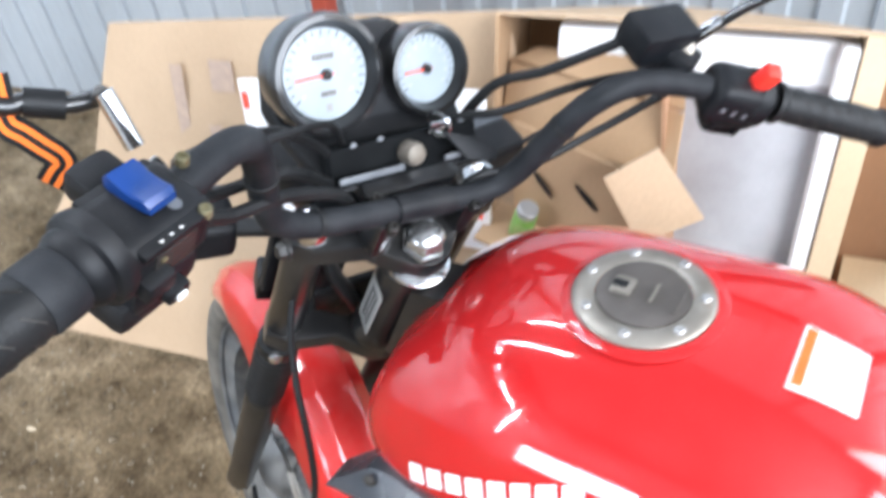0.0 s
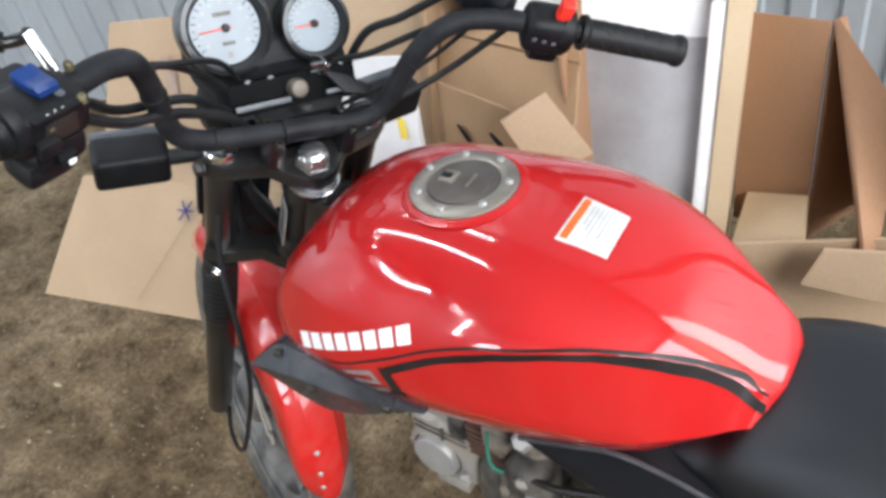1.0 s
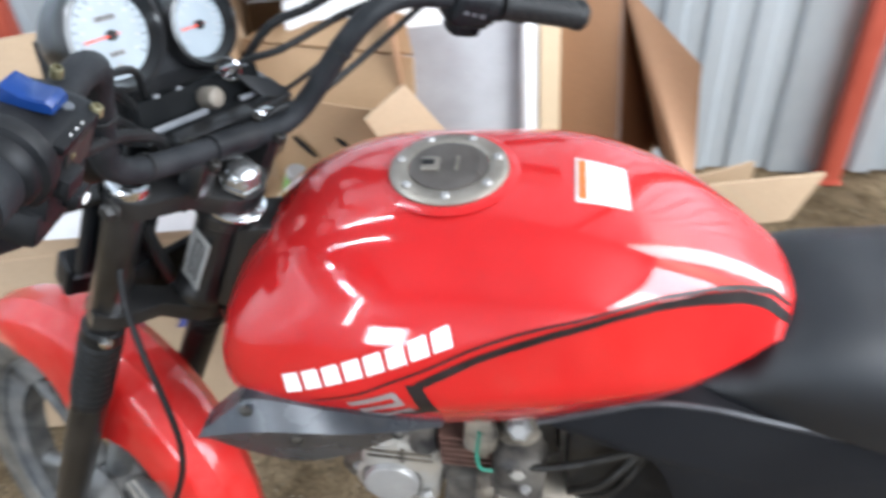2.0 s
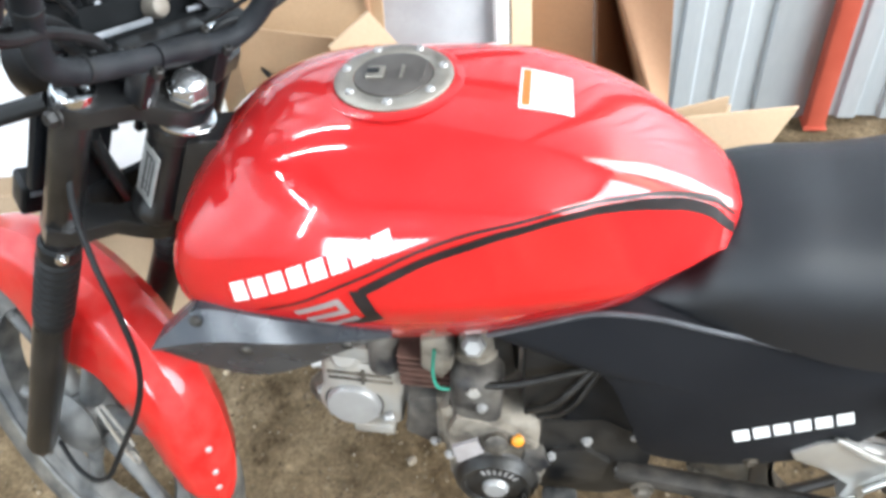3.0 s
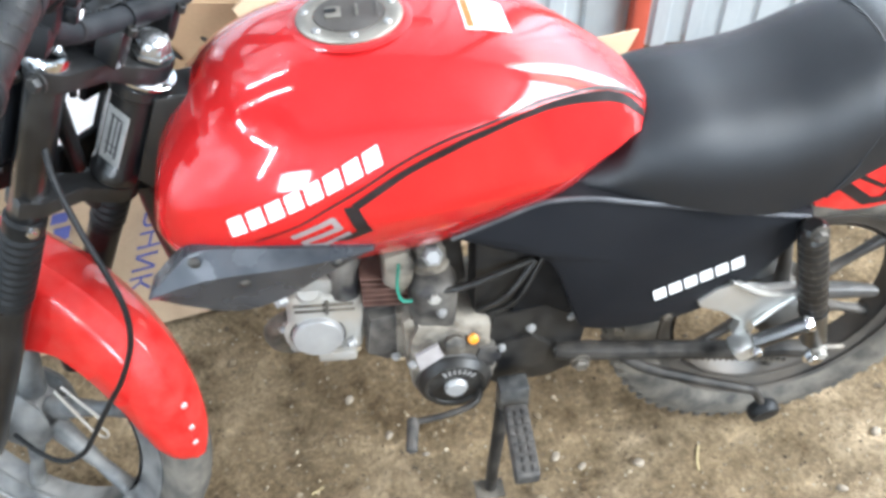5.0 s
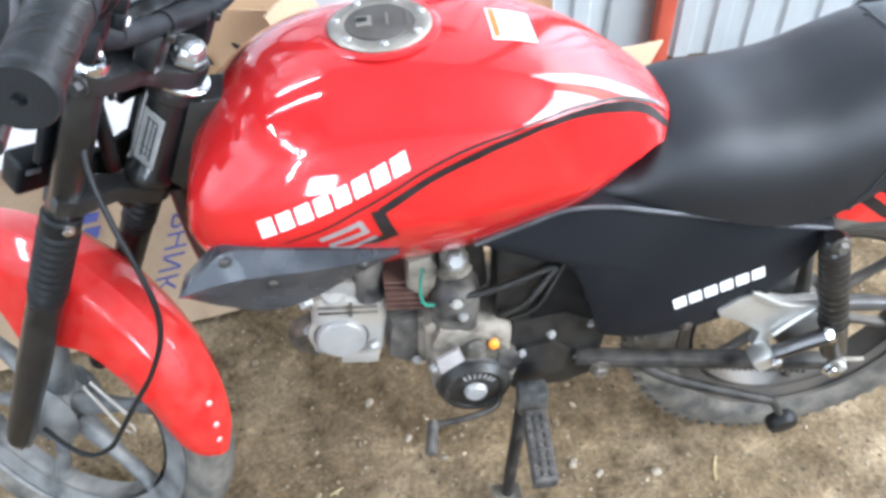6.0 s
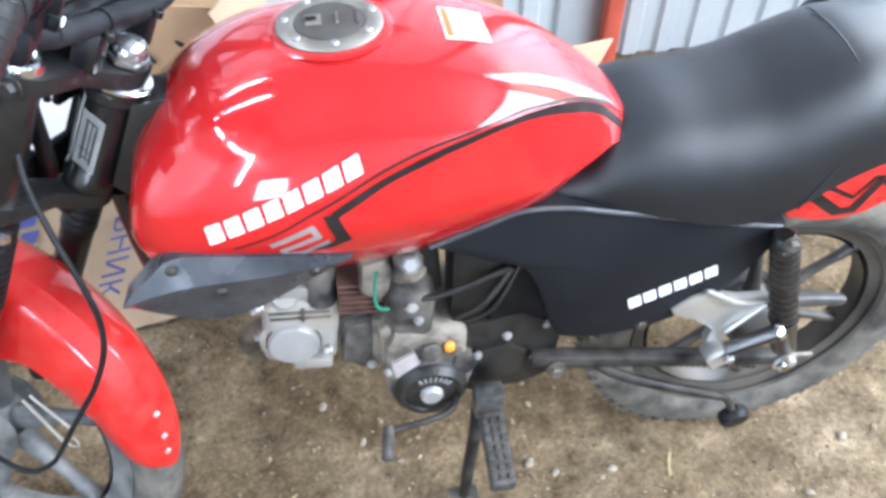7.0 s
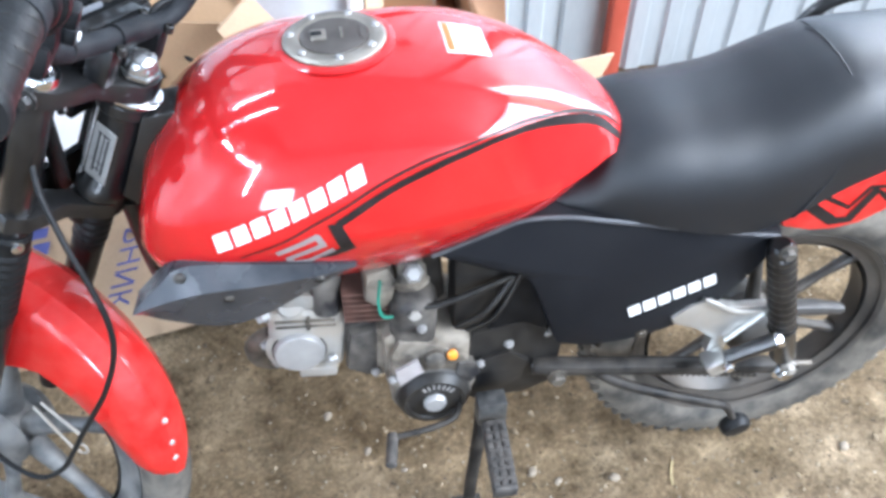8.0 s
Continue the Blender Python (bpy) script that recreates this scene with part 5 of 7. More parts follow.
tube_part("green_wire", [(0.026, -0.078, 0.548), (0.022, -0.08, 0.51), (0.026, -0.082, 0.485), (0.04, -0.08, 0.478)], 0.0022, GREEN, eng, "green wire", 8)
part("fuel_tap", block((0.03, 0.025, 0.02), pose(0.075, -0.06, 0.585), 0.005), STEEL, eng)
part("airbox", block((0.14, 0.13, 0.14), pose(0.21, 0.0, 0.50), 0.02), BLACK, bike, "black air box")

# gear lever, foot peg, stands
RIMBLACK = mixed("dull_black_steel", (0.008, 0.008, 0.008), (0.02, 0.019, 0.018), (0.45, 0.6), 20.0, bump=0.1, bump_scale=300, spec=0.2)
dusty(RIMBLACK, (0.3, 0.25, 0.2), 0.12, 40.0, 0.3)
tube_part("gear_lever", [(0.135, -0.09, 0.29), (0.120, -0.122, 0.287), (0.08, -0.136, 0.286), (0.026, -0.142, 0.285)], 0.005, RIMBLACK, eng, "steel gear lever")
part("lever_rubber", lathe([(0.006, 0), (0.0085, 0.002), (0.0085, 0.05), (0.006, 0.052)], along((0.026, -0.136, 0.285), (0.017, -0.19, 0.282)), 16), PEG, eng, "rubber toe piece")


PEGMETAL = mixed("scuffed_peg_metal", (0.03, 0.031, 0.033), (0.12, 0.118, 0.112), (0.35, 0.55), 40.0, metal=0.5, bump=0.2, bump_scale=300)


def foot_peg():
    root = part("peg_bracket", block((0.045, 0.03, 0.05), pose(0.175, -0.118, 0.292), 0.006), PEGMETAL, bike, "dusty steel foot peg bracket")
    m = basis(V((1, 0, 0)), V((0, -0.02, 1.0)).normalized(), V((-0.05, -1.0, -0.02)).normalized(), V((0.174, -0.140, 0.286)))
    part("foot_peg", block((0.036, 0.024, 0.115), m @ pose(0, 0, 0.058), 0.007, seg=3), PEG, root, "ribbed rubber foot peg grey with dust")
    for i in range(7):
        for j in range(3):
            part("peg_stud", block((0.008, 0.004, 0.009), m @ pose(-0.0115 + 0.0115 * j, 0.0128, 0.018 + 0.0145 * i), 0.001), PEG, root)
    return root


foot_peg()
st = part("side_stand", tube([(0.168, -0.10, 0.285), (0.160, -0.118, 0.22), (0.152, -0.122, 0.12), (0.150, -0.112, 0.004)], [0.012, 0.011, 0.010, 0.010], 12), RIMBLACK, bike, "black side stand leg")
part("stand_foot", block((0.05, 0.035, 0.006), pose(0.148, -0.115, 0.003), 0.002), STEEL, st)
lev = part("centre_stand_arm", tube([(0.33, -0.085, 0.318), (0.375, -0.108, 0.298), (0.44, -0.124, 0.278), (0.525, -0.13, 0.242), (0.555, -0.132, 0.228), (0.575, -0.135, 0.195)], [0.008, 0.009, 0.0085, 0.008, 0.0065, 0.006], 12), RIMBLACK, bike, "dusty stand arm with round rubber end")
part("rubber_end", lathe([(0.008, -0.012), (0.022, -0.010), (0.025, -0.004), (0.025, 0.006), (0.021, 0.012), (0.001, 0.014)], along((0.583, -0.135, 0.175), (0.59, -0.22, 0.16)), 24), RUBBER, lev, "round rubber end")

# rear end
part("swing_arm", tube([(0.245, -0.08, 0.332), (0.30, -0.088, 0.328), (0.62, -0.095, 0.275), (0.67, -0.095, 0.27)], [0.02, 0.02, 0.019, 0.017], 12, flat=0.75), RIMBLACK, bike, "black swing arm")
part("swing_arm", tube([(0.235, 0.085, 0.345), (0.30, 0.095, 0.335), (0.62, 0.105, 0.285), (0.66, 0.105, 0.282)], [0.02, 0.02, 0.019, 0.017], 12, flat=0.75), RIMBLACK, bike, "black swing arm")
part("pivot_nut", bolt((0.276, -0.104, 0.329), (0, -1, 0), 0.011, 0.012), STEEL, bike)


def shock(side):
    top, bot = V((0.541, side * 0.125, 0.582)), V((0.626, side * 0.122, 0.325))
    m = along(top, bot)
    L = (bot - top).length
    prof = [(0.012, 0.0), (0.018, 0.006), (0.0195, 0.014)]
    turns = 11
    for k in range(turns):
        z0 = 0.018 + (L * 0.62) * k / turns
        dz = L * 0.62 / turns
        prof += [(0.0165, z0), (0.0195, z0 + dz * 0.3), (0.0195, z0 + dz * 0.6), (0.0165, z0 + dz * 0.9)]
    ob = part("shock_absorber", lathe(prof + [(0.021, L * 0.68), (0.019, L * 0.7), (0.019, L * 0.96), (0.014, L)], m, 24), GLOSS, bike, "black ribbed rear shock absorber")
    part("top_bolt", bolt(top + V((0, side * 0.016, 0)), (0, side, 0), 0.009, 0.01), STEEL, ob, "dull top nut")
    part("lower_bolt", bolt(bot + V((0, side * 0.016, 0.0)), (0, side, 0), 0.009, 0.012), ALU, ob, "dull lower nut")
    return ob


shock(-1)
shock(1)
POLISHED = mixed("polished_cast_metal", (0.5, 0.5, 0.48), (0.62, 0.62, 0.6), (0.25, 0.38), 14.0, metal=0.75, bump=0.08, bump_scale=300)
dusty(POLISHED, (0.4, 0.36, 0.3), 0.25, 30.0, 0.2)
# polished bracket and folded pillion peg
brk = part("pillion_bracket", plate([(0.429, 0.437), (0.453, 0.459), (0.481, 0.469), (0.505, 0.450), (0.530, 0.441), (0.576, 0.438), (0.582, 0.424), (0.548, 0.396), (0.530, 0.372), (0.530, 0.335), (0.510, 0.330), (0.500, 0.352), (0.503, 0.380), (0.470, 0.408), (0.435, 0.424)],
                                    SIDE @ pose(0, 0, 0.095), 0.016, 0.006), POLISHED, bike, "polished metal pillion peg bracket")
part("bracket_rim", tube([(0.468, -0.112, 0.474), (0.490, -0.114, 0.461), (0.512, -0.115, 0.447), (0.540, -0.115, 0.440), (0.578, -0.113, 0.438)], [0.004, 0.007, 0.008, 0.008, 0.006], 12, flat=0.7), POLISHED, brk, "raised bright rim")
part("bracket_rim", tube([(0.572, -0.112, 0.426), (0.545, -0.114, 0.402), (0.522, -0.115, 0.378)], 0.004, 10), POLISHED, brk)
part("pillion_peg", tube([(0.519, -0.136, 0.364), (0.581, -0.148, 0.409)], 0.0115, 16), GLOSS, brk, "black folded pillion peg")
part("peg_end", lathe([(0.0118, -0.002), (0.0122, 0.004), (0.009, 0.007)], along((0.580, -0.148, 0.408), (0.587, -0.149, 0.413)), 18), CHROME, brk, "bright end cap")
part("hinge_bolt", bolt((0.522, -0.142, 0.352), (0, -1, 0), 0.007, 0.008), CHROME, brk)
part("peg_hinge", block((0.034, 0.034, 0.03), pose(0.512, -0.124, 0.342, 0, -35, 0), 0.007), POLISHED, brk, "silver hinge block")
GUARD = mixed("grey_guard_plastic", (0.028, 0.029, 0.031), (0.06, 0.06, 0.061), (0.35, 0.5), 14.0, bump=0.1, bump_scale=300)
dusty(GUARD, (0.34, 0.3, 0.25), 0.18, 20.0, 0.4)
part("chain_guard", tube([(0.33, -0.07, 0.40), (0.45, -0.075, 0.405), (0.60, -0.08, 0.395), (0.67, -0.082, 0.388), (0.715, -0.082, 0.378)], [0.016, 0.022, 0.026, 0.026, 0.020], 12, flat=0.5), GUARD, bike, "grey plastic chain guard")
ch = part("chain", tube([(0.20, -0.07, 0.325), (0.40, -0.075, 0.285), (0.63, -0.078, 0.225)], 0.006, 8), GLOSS, bike, "oily black drive chain")
CH0, CH1 = V((0.26, -0.08, 0.313)), V((0.63, -0.083, 0.226))
link = None
for k in range(36):
    p = CH0.lerp(CH1, k / 36)
    if link is None:
        link = part("chain_link", block((0.007, 0.004, 0.009), Matrix.Identity(4), 0.002, seg=1), STEEL, ch)
        link.location = p
    else:
        o = link.copy()
        scene.collection.objects.link(o)
        o.location = p
part("axle_nut", bolt((0.648, -0.108, 0.272), (0, -1, 0), 0.013, 0.014), CHROME, bike, "bright rear axle nut")
part("chain_adjuster", tube([(0.655, -0.112, 0.292), (0.69, -0.112, 0.287)], 0.0045, 10), STEEL, bike, "threaded chain adjuster")


def wheel(name, m, r_out, half, spokes, knobs, label, tyre_mat, cast_mat, slim=1.0, spoke_r=(0.013, 0.008, 0.011)):
    """A tubeless wheel about the z axis of m: tyre with tread, rim, hub and cast spokes."""
    w = half
    prof = [(r_out - 0.078 * slim, -w * 0.62), (r_out - 0.060 * slim, -w * 0.92), (r_out - 0.035 * slim, -w), (r_out - 0.014 * slim, -w * 0.82), (r_out - 0.004 * slim, -w * 0.45), (r_out, 0),
            (r_out - 0.004 * slim, w * 0.45), (r_out - 0.014 * slim, w * 0.82), (r_out - 0.035 * slim, w), (r_out - 0.060 * slim, w * 0.92), (r_out - 0.078 * slim, w * 0.62)]
    bm = lathe(prof, m, 72, caps=False)
    tyre = part("tyre", bm, tyre_mat, None, "dusty " + ("knobbed" if knobs else "treaded") + " tyre")
    wh = part(name, lathe([(r_out - 0.082 * slim, -w * 0.66), (r_out - 0.074 * slim, -w * 0.74), (r_out - 0.072 * slim, -w * 0.62), (r_out - 0.100, -w * 0.45), (r_out - 0.100, w * 0.45),
                           (r_out - 0.072 * slim, w * 0.62), (r_out - 0.074 * slim, w * 0.74), (r_out - 0.082 * slim, w * 0.66), (r_out - 0.107, w * 0.4), (r_out - 0.107, -w * 0.4)], m, 72, caps=False), cast_mat, bike, label)
    tyre.parent = wh
    part("hub", lathe([(0.012, -0.055), (0.03, -0.053), (0.05, -0.04), (0.055, -0.03), (0.04, -0.02), (0.04, 0.02), (0.055, 0.03), (0.05, 0.04), (0.03, 0.053), (0.012, 0.055)], m, 36), cast_mat, wh, "cast hub")
    for k in range(spokes):
        a = 2 * math.pi * k / spokes + 0.35
        c, s = math.cos(a), math.sin(a)
        part("spoke", tube([m @ V((c * 0.04, s * 0.04, 0)), m @ V((c * (r_out * 0.45), s * (r_out * 0.45), 0)), m @ V((c * (r_out - 0.1), s * (r_out - 0.1), 0))], list(spoke_r), 10, 4), cast_mat, wh)
    if knobs:
        kb = bmesh.new()
        for k in range(knobs):
            a = 2 * math.pi * k / knobs
            for z, tw in ((-w * 0.62, 18), (0.0 if k % 2 else w * 0.1, 0), (w * 0.62, -18)):
                rr = r_out + (-0.003 if abs(z) < w * 0.3 else -0.0115)
                block((0.016, 0.011, 0.018), m @ Matrix.Rotation(a + (0.03 if abs(z) > w * 0.3 else 0), 4, 'Z') @ pose(rr, 0, z, 0, -tw * (1 if z < 0 else 1), 0), 0.0, kb)
        t = part("tread", kb, tyre_mat, wh, "tread blocks", smooth=False)
        tagged(t, kind="stuff")
    return wh


SPOKE = mixed("grey_wheel_paint", (0.03, 0.033, 0.036), (0.13, 0.135, 0.138), (0.45, 0.6), 22.0, metal=0.1, bump=0.1, bump_scale=200)
dusty(SPOKE, (0.36, 0.34, 0.305), 0.45, 20.0, 0.3)
RIM_DARK = mixed("dark_wheel_paint", (0.016, 0.016, 0.017), (0.035, 0.034, 0.032), (0.35, 0.5), 10.0, bump=0.1, bump_scale=200)
dusty(RIM_DARK, (0.25, 0.21, 0.17), 0.3, 12.0, 0.5)
wheel("rear_wheel", basis(V((1, 0, 0)), V((0, 0, -1)), V((0, 1, 0)), V((0.640, 0.0, 0.282))), 0.287, 0.047, 6, 60, "rear wheel with dark cast rim", TYRE, RIM_DARK)
AX = sp(0, -0.06, -0.655)
wheel("front_wheel", basis(ST_K, -ST_A, ST_R, sp(0, -0.052, -0.725)), 0.303, 0.040, 6, 0, "front wheel with grey cast rim turned aside", TYRE, SPOKE, 0.8, (0.020, 0.011, 0.015))


def front_fender():
    """Red mudguard over the front tyre, deep beside the fork."""
    bm = bmesh.new()
    rings = []
    for i in range(61):
        a = math.radians(14 + 150 * i / 60)        # from behind over the top to the front
        deg = 14 + 150 * i / 60
        skirt = float(np.interp(deg, (14, 18, 28, 45, 70, 88, 95, 110, 117, 128, 150, 164), (0.262, 0.242, 0.225, 0.200, 0.180, 0.140, 0.115, 0.12, 0.165, 0.20, 0.235, 0.26)))
        wid = float(np.interp(deg, (14, 18, 28, 60, 100, 140, 164), (0.026, 0.036, 0.043, 0.047, 0.049, 0.046, 0.034)))
        crown = 0.294 if -6 < deg < 162 else 0.290
        off = -0.0125                              # the guard sits a little towards the near fork leg
        pts = [(-wid * 1.04, skirt), (-wid * 1.06, (skirt + 0.262) / 2), (-wid * 1.02, 0.262), (-wid * 0.9, 0.273), (-wid * 0.55, 0.284), (-wid * 0.47, 0.2895), (0, crown),
               (wid * 0.47, 0.2895), (wid * 0.55, 0.284), (wid * 0.9, 0.273), (wid * 1.02, 0.262), (wid * 1.06, (skirt + 0.262) / 2), (wid * 1.04, skirt)]
        pts = [(r + off, rad) for r, rad in pts]
        c, s = math.cos(a), math.sin(a)
        outer = [AX + ST_R * r + (ST_K * c + ST_A * s) * rad for r, rad in pts]
        inn = [AX + ST_R * r * 0.96 + (ST_K * c + ST_A * s) * (rad - 0.003) for r, rad in reversed(pts)]
        rings.append(outer + inn)
    skin(bm, rings)
    return part("front_fender", bm, RED_FENDER, bike, "red plastic front mudguard, scuffed and dusty")


fend = front_fender()
for (deg, rad, r) in ((36, 0.2905, -0.030), (28, 0.2905, -0.030), (21.7, 0.2895, -0.028)):
    c, s = math.cos(math.radians(deg)), math.sin(math.radians(deg))
    q = AX + ST_R * r + (ST_K * c + ST_A * s) * rad
    n = (-ST_R * 0.5 + (ST_K * c + ST_A * s) * 0.85).normalized()
    part("rivet", lathe([(0.0046, -0.002), (0.0046, 0.0012), (0.003, 0.0026), (0.001, 0.003)], along(q, q + n), 12), ALU_CLEAN, fend, "pale rivet")

# fork
def fork_leg(side):
    r, k = side * 0.093, -0.053
    m = basis(-ST_R, ST_K, ST_A, sp(r, k, 0))
    top = part("fork_leg", lathe([(0.0165, -0.235), (0.0195, -0.23), (0.0195, -0.05), (0.0185, -0.035), (0.0175, -0.02)], m, 28), GLOSS, bike, "black fork leg with ribbed gaiter")
    prof = [(0.02, -0.230), (0.0235, -0.234), (0.0235, -0.253)]
    for i in range(9):
        z = -0.256 - 0.013 * i
        prof += [(0.0215, z), (0.0245, z - 0.004), (0.0245, z - 0.008), (0.0215, z - 0.012)]
    part("gaiter", lathe(prof + [(0.0225, -0.376), (0.0225, -0.388), (0.02, -0.392)], m, 24), RUBBER, top, "ribbed rubber gaiter")
    part("slider", lathe([(0.0205, -0.375), (0.0225, -0.385), (0.0225, -0.52), (0.021, -0.60), (0.021, -0.70), (0.017, -0.715), (0.001, -0.717)], m, 28), GLOSS, top, "scuffed black fork slider")
    part("top_nut", lathe([(0.0205, -0.004), (0.0205, 0.004), (0.0185, 0.0075), (0.0135, 0.008), (0.0125, 0.003), (0.001, 0.003)], m @ pose(0, 0, -0.020), 28), CHROME, top, "bright ring on top of the fork leg")
    part("clip", bolt(sp(r + side * 0.012, k + 0.018, -0.238), (0.2, side, 0.0), 0.006, 0.006), CHROME, top)
    return top


fork_leg(-1)
fork_leg(1)
# yokes
def yoke(a, name, label, thick=0.022):
    out = [(-0.118, -0.045), (-0.105, -0.072), (-0.07, -0.068), (-0.03, -0.035), (0.03, -0.035), (0.07, -0.068), (0.105, -0.072), (0.118, -0.045), (0.10, -0.028), (0.05, -0.016), (0.034, 0.002),
           (0.018, 0.017), (0.0, 0.021), (-0.018, 0.017), (-0.034, 0.002), (-0.05, -0.016), (-0.10, -0.028)]
    return part(name, plate(out, MS @ pose(0, 0, a), thick, 0.005), GLOSS, bike, label)


yk = yoke(-0.044, "upper_yoke", "black cast upper yoke")
yoke(-0.215, "lower_yoke", "black lower yoke")
part("stem_nut", lathe([(0.022, 0.0), (0.022, 0.004), (0.0195, 0.0045), (0.0195, 0.011), (0.0175, 0.015)], MS @ pose(0.003, -0.002, -0.019), 6), NUTMETAL, yk, "large chrome steering nut")
part("stem_cap", lathe([(0.0176, 0.010), (0.0172, 0.018), (0.014, 0.022), (0.007, 0.0245), (0.001, 0.025)], MS @ pose(0.003, -0.002, -0.019), 28), NUTMETAL, yk, "domed chrome cap")
part("stem_ring", lathe([(0.031, -0.034), (0.033, -0.032), (0.033, -0.029), (0.031, -0.028)], MS @ pose(0, -0.004, -0.0165), 32), CHROME, yk, "bright ring under the yoke")
part("axle_nut", bolt(sp(-0.085, -0.052, -0.725), -ST_R, 0.012, 0.014), STEEL, bike, "dull front axle nut")
part("pinch_bolt", bolt(sp(-0.116, -0.045, -0.033), -ST_R, 0.008, 0.01), GRIMY, yk)
part("clamp", block((0.020, 0.028, 0.046), MS @ pose(0.045, -0.020, -0.001), 0.005), GLOSS, yk, "black handlebar clamp")
part("clamp", block((0.020, 0.028, 0.046), MS @ pose(-0.045, -0.020, -0.006), 0.005), GLOSS, yk, "black handlebar clamp")

for r, a in ((-0.045, 0.022), (0.045, 0.017)):
    for k in (-0.036, -0.004):
        part("clamp_bolt", lathe([(0.0052, -0.004), (0.0052, 0.004), (0.0042, 0.005), (0.0022, 0.005), (0.002, 0.002)], basis(-ST_R, ST_K, ST_A, sp(r, k, a)), 14), GRIMY, yk, "dull socket bolt")

FASCIA = mixed("matt_fascia_plastic", (0.0025, 0.003, 0.0034), (0.005, 0.0056, 0.006), (0.6, 0.7), 30.0, spec=0.06, bump=0.2, bump_scale=600)
LAMPSTRIP = mixed("grey_lamp_strip", (0.07, 0.076, 0.085), (0.10, 0.107, 0.118), (0.3, 0.4), 40.0)
# handlebar
BAR = [(-0.421, 0.119, 0.205), (-0.33, 0.072, 0.203), (-0.26, 0.035, 0.199), (-0.218, 0.007, 0.192), (-0.190, -0.010, 0.175), (-0.174, -0.020, 0.136), (-0.163, -0.022, 0.090), (-0.152, -0.022, 0.060), (-0.130, -0.021, 0.043), (-0.092, -0.020, 0.034),
       (-0.010, -0.020, 0.021), (0.062, -0.019, 0.015), (0.090, -0.015, 0.040), (0.103, -0.008, 0.098), (0.118, -0.002, 0.139), (0.148, 0.004, 0.160), (0.19, 0.02, 0.166), (0.26, 0.056, 0.166), (0.369, 0.119, 0.165)]
MATT = mixed("matt_black_coating", (0.006, 0.007, 0.0085), (0.012, 0.0135, 0.0155), (0.5, 0.62), 18.0, spec=0.15, bump=0.3, bump_scale=500)
dusty(MATT, (0.22, 0.22, 0.23), 0.06, 40.0, 0.6)
bar = part("handlebar", tube([sp(*p) for p in BAR], 0.0116, 16, 6), MATT, bike, "matt black bent handlebar")
part("clamp_sleeve", tube([sp(-0.036, -0.020, 0.025), sp(0.024, -0.0196, 0.0182)], 0.0138, 16), BLACK, bar)


def grip(p, q, name, label, r=0.0178):
    """A rubber grip with a soft flange, faint rings and short slanting slits."""
    m = along(sp(*p), sp(*q))
    L = (sp(*q) - sp(*p)).length
    prof = [(0.0115, 0), (r + 0.003, 0.0), (r + 0.0035, 0.005), (r, 0.009)]
    for i in range(5):
        z = 0.014 + (L - 0.03) * i / 5
        prof += [(r, z), (r + 0.00025, z + 0.003), (r + 0.00025, z + 0.016), (r, z + 0.018)]
    prof += [(r, L - 0.012), (r + 0.0018, L - 0.009), (r + 0.0022, L - 0.003), (r + 0.0005, L), (0.004, L), (0.003, L - 0.004)]
    g = part(name, lathe(prof, m, 28), RUBBER, bar, label)
    for ring in range(6):
        for i in range(5):
            z = 0.022 + (L - 0.045) * i / 5
            arc = [m @ V(((r + 0.0002) * math.cos(a), (r + 0.0002) * math.sin(a), z + 0.009 * w)) for w, a in ((w, ring * 1.047 + 0.55 * w) for w in (0.0, 0.5, 1.0))]
            part("grip_slit", tube(arc, 0.0007, 5, 3), GRIMY, g)
    return g


grip((-0.305, 0.0595, 0.202), (-0.424, 0.1205, 0.2055), "left_grip", "smooth black rubber grip with short slits")
grip((0.268, 0.060, 0.166), (0.372, 0.1208, 0.165), "right_grip", "smooth black rubber grip with short slits", 0.0158)


def switch_pod(p, q, side):
    c = (sp(*p) + sp(*q)) / 2
    z = (sp(*q) - sp(*p)).normalized()
    y = (ST_A - z * ST_A.dot(z)).normalized()
    x = y.cross(z)
    return basis(x, y, z, c)      # z along the bar outwards, y up


BRASS = mixed("tarnished_zinc", (0.14, 0.125, 0.07), (0.22, 0.2, 0.12), (0.35, 0.5), 40.0, metal=0.7)
# left pod: blue rocker on top, thumb switches on the near face
ML = switch_pod((-0.245, 0.029, 0.195), (-0.310, 0.062, 0.203), -1)
pl = part("switch_pod", block((0.046, 0.040, 0.072), ML @ pose(0, -0.004, 0), 0.011, seg=3), BLACK, bar, "black switch housing with blue rocker")
part("pod_lower", block((0.034, 0.026, 0.05), ML @ pose(0.006, -0.034, -0.004), 0.008), BLACK, pl)
part("pod_lower", block((0.034, 0.026, 0.046), ML @ pose(0.004, -0.047, 0.004), 0.008), BLACK, pl)
part("pod_symbol", lathe([(0.004, 0), (0.004, 0.0006), (0.001, 0.0008)], basis(ML.col[0].xyz, ML.col[2].xyz * -1, ML.col[1].xyz, sp(-0.258, 0.047, 0.2135)), 12), LAMPSTRIP, pl, "small grey symbol")
rock_m = basis(ML.col[0].xyz, ML.col[1].xyz, ML.col[2].xyz, sp(-0.272, 0.035, 0.2175)) @ pose(0, 0, 0, 0, 0, 8)
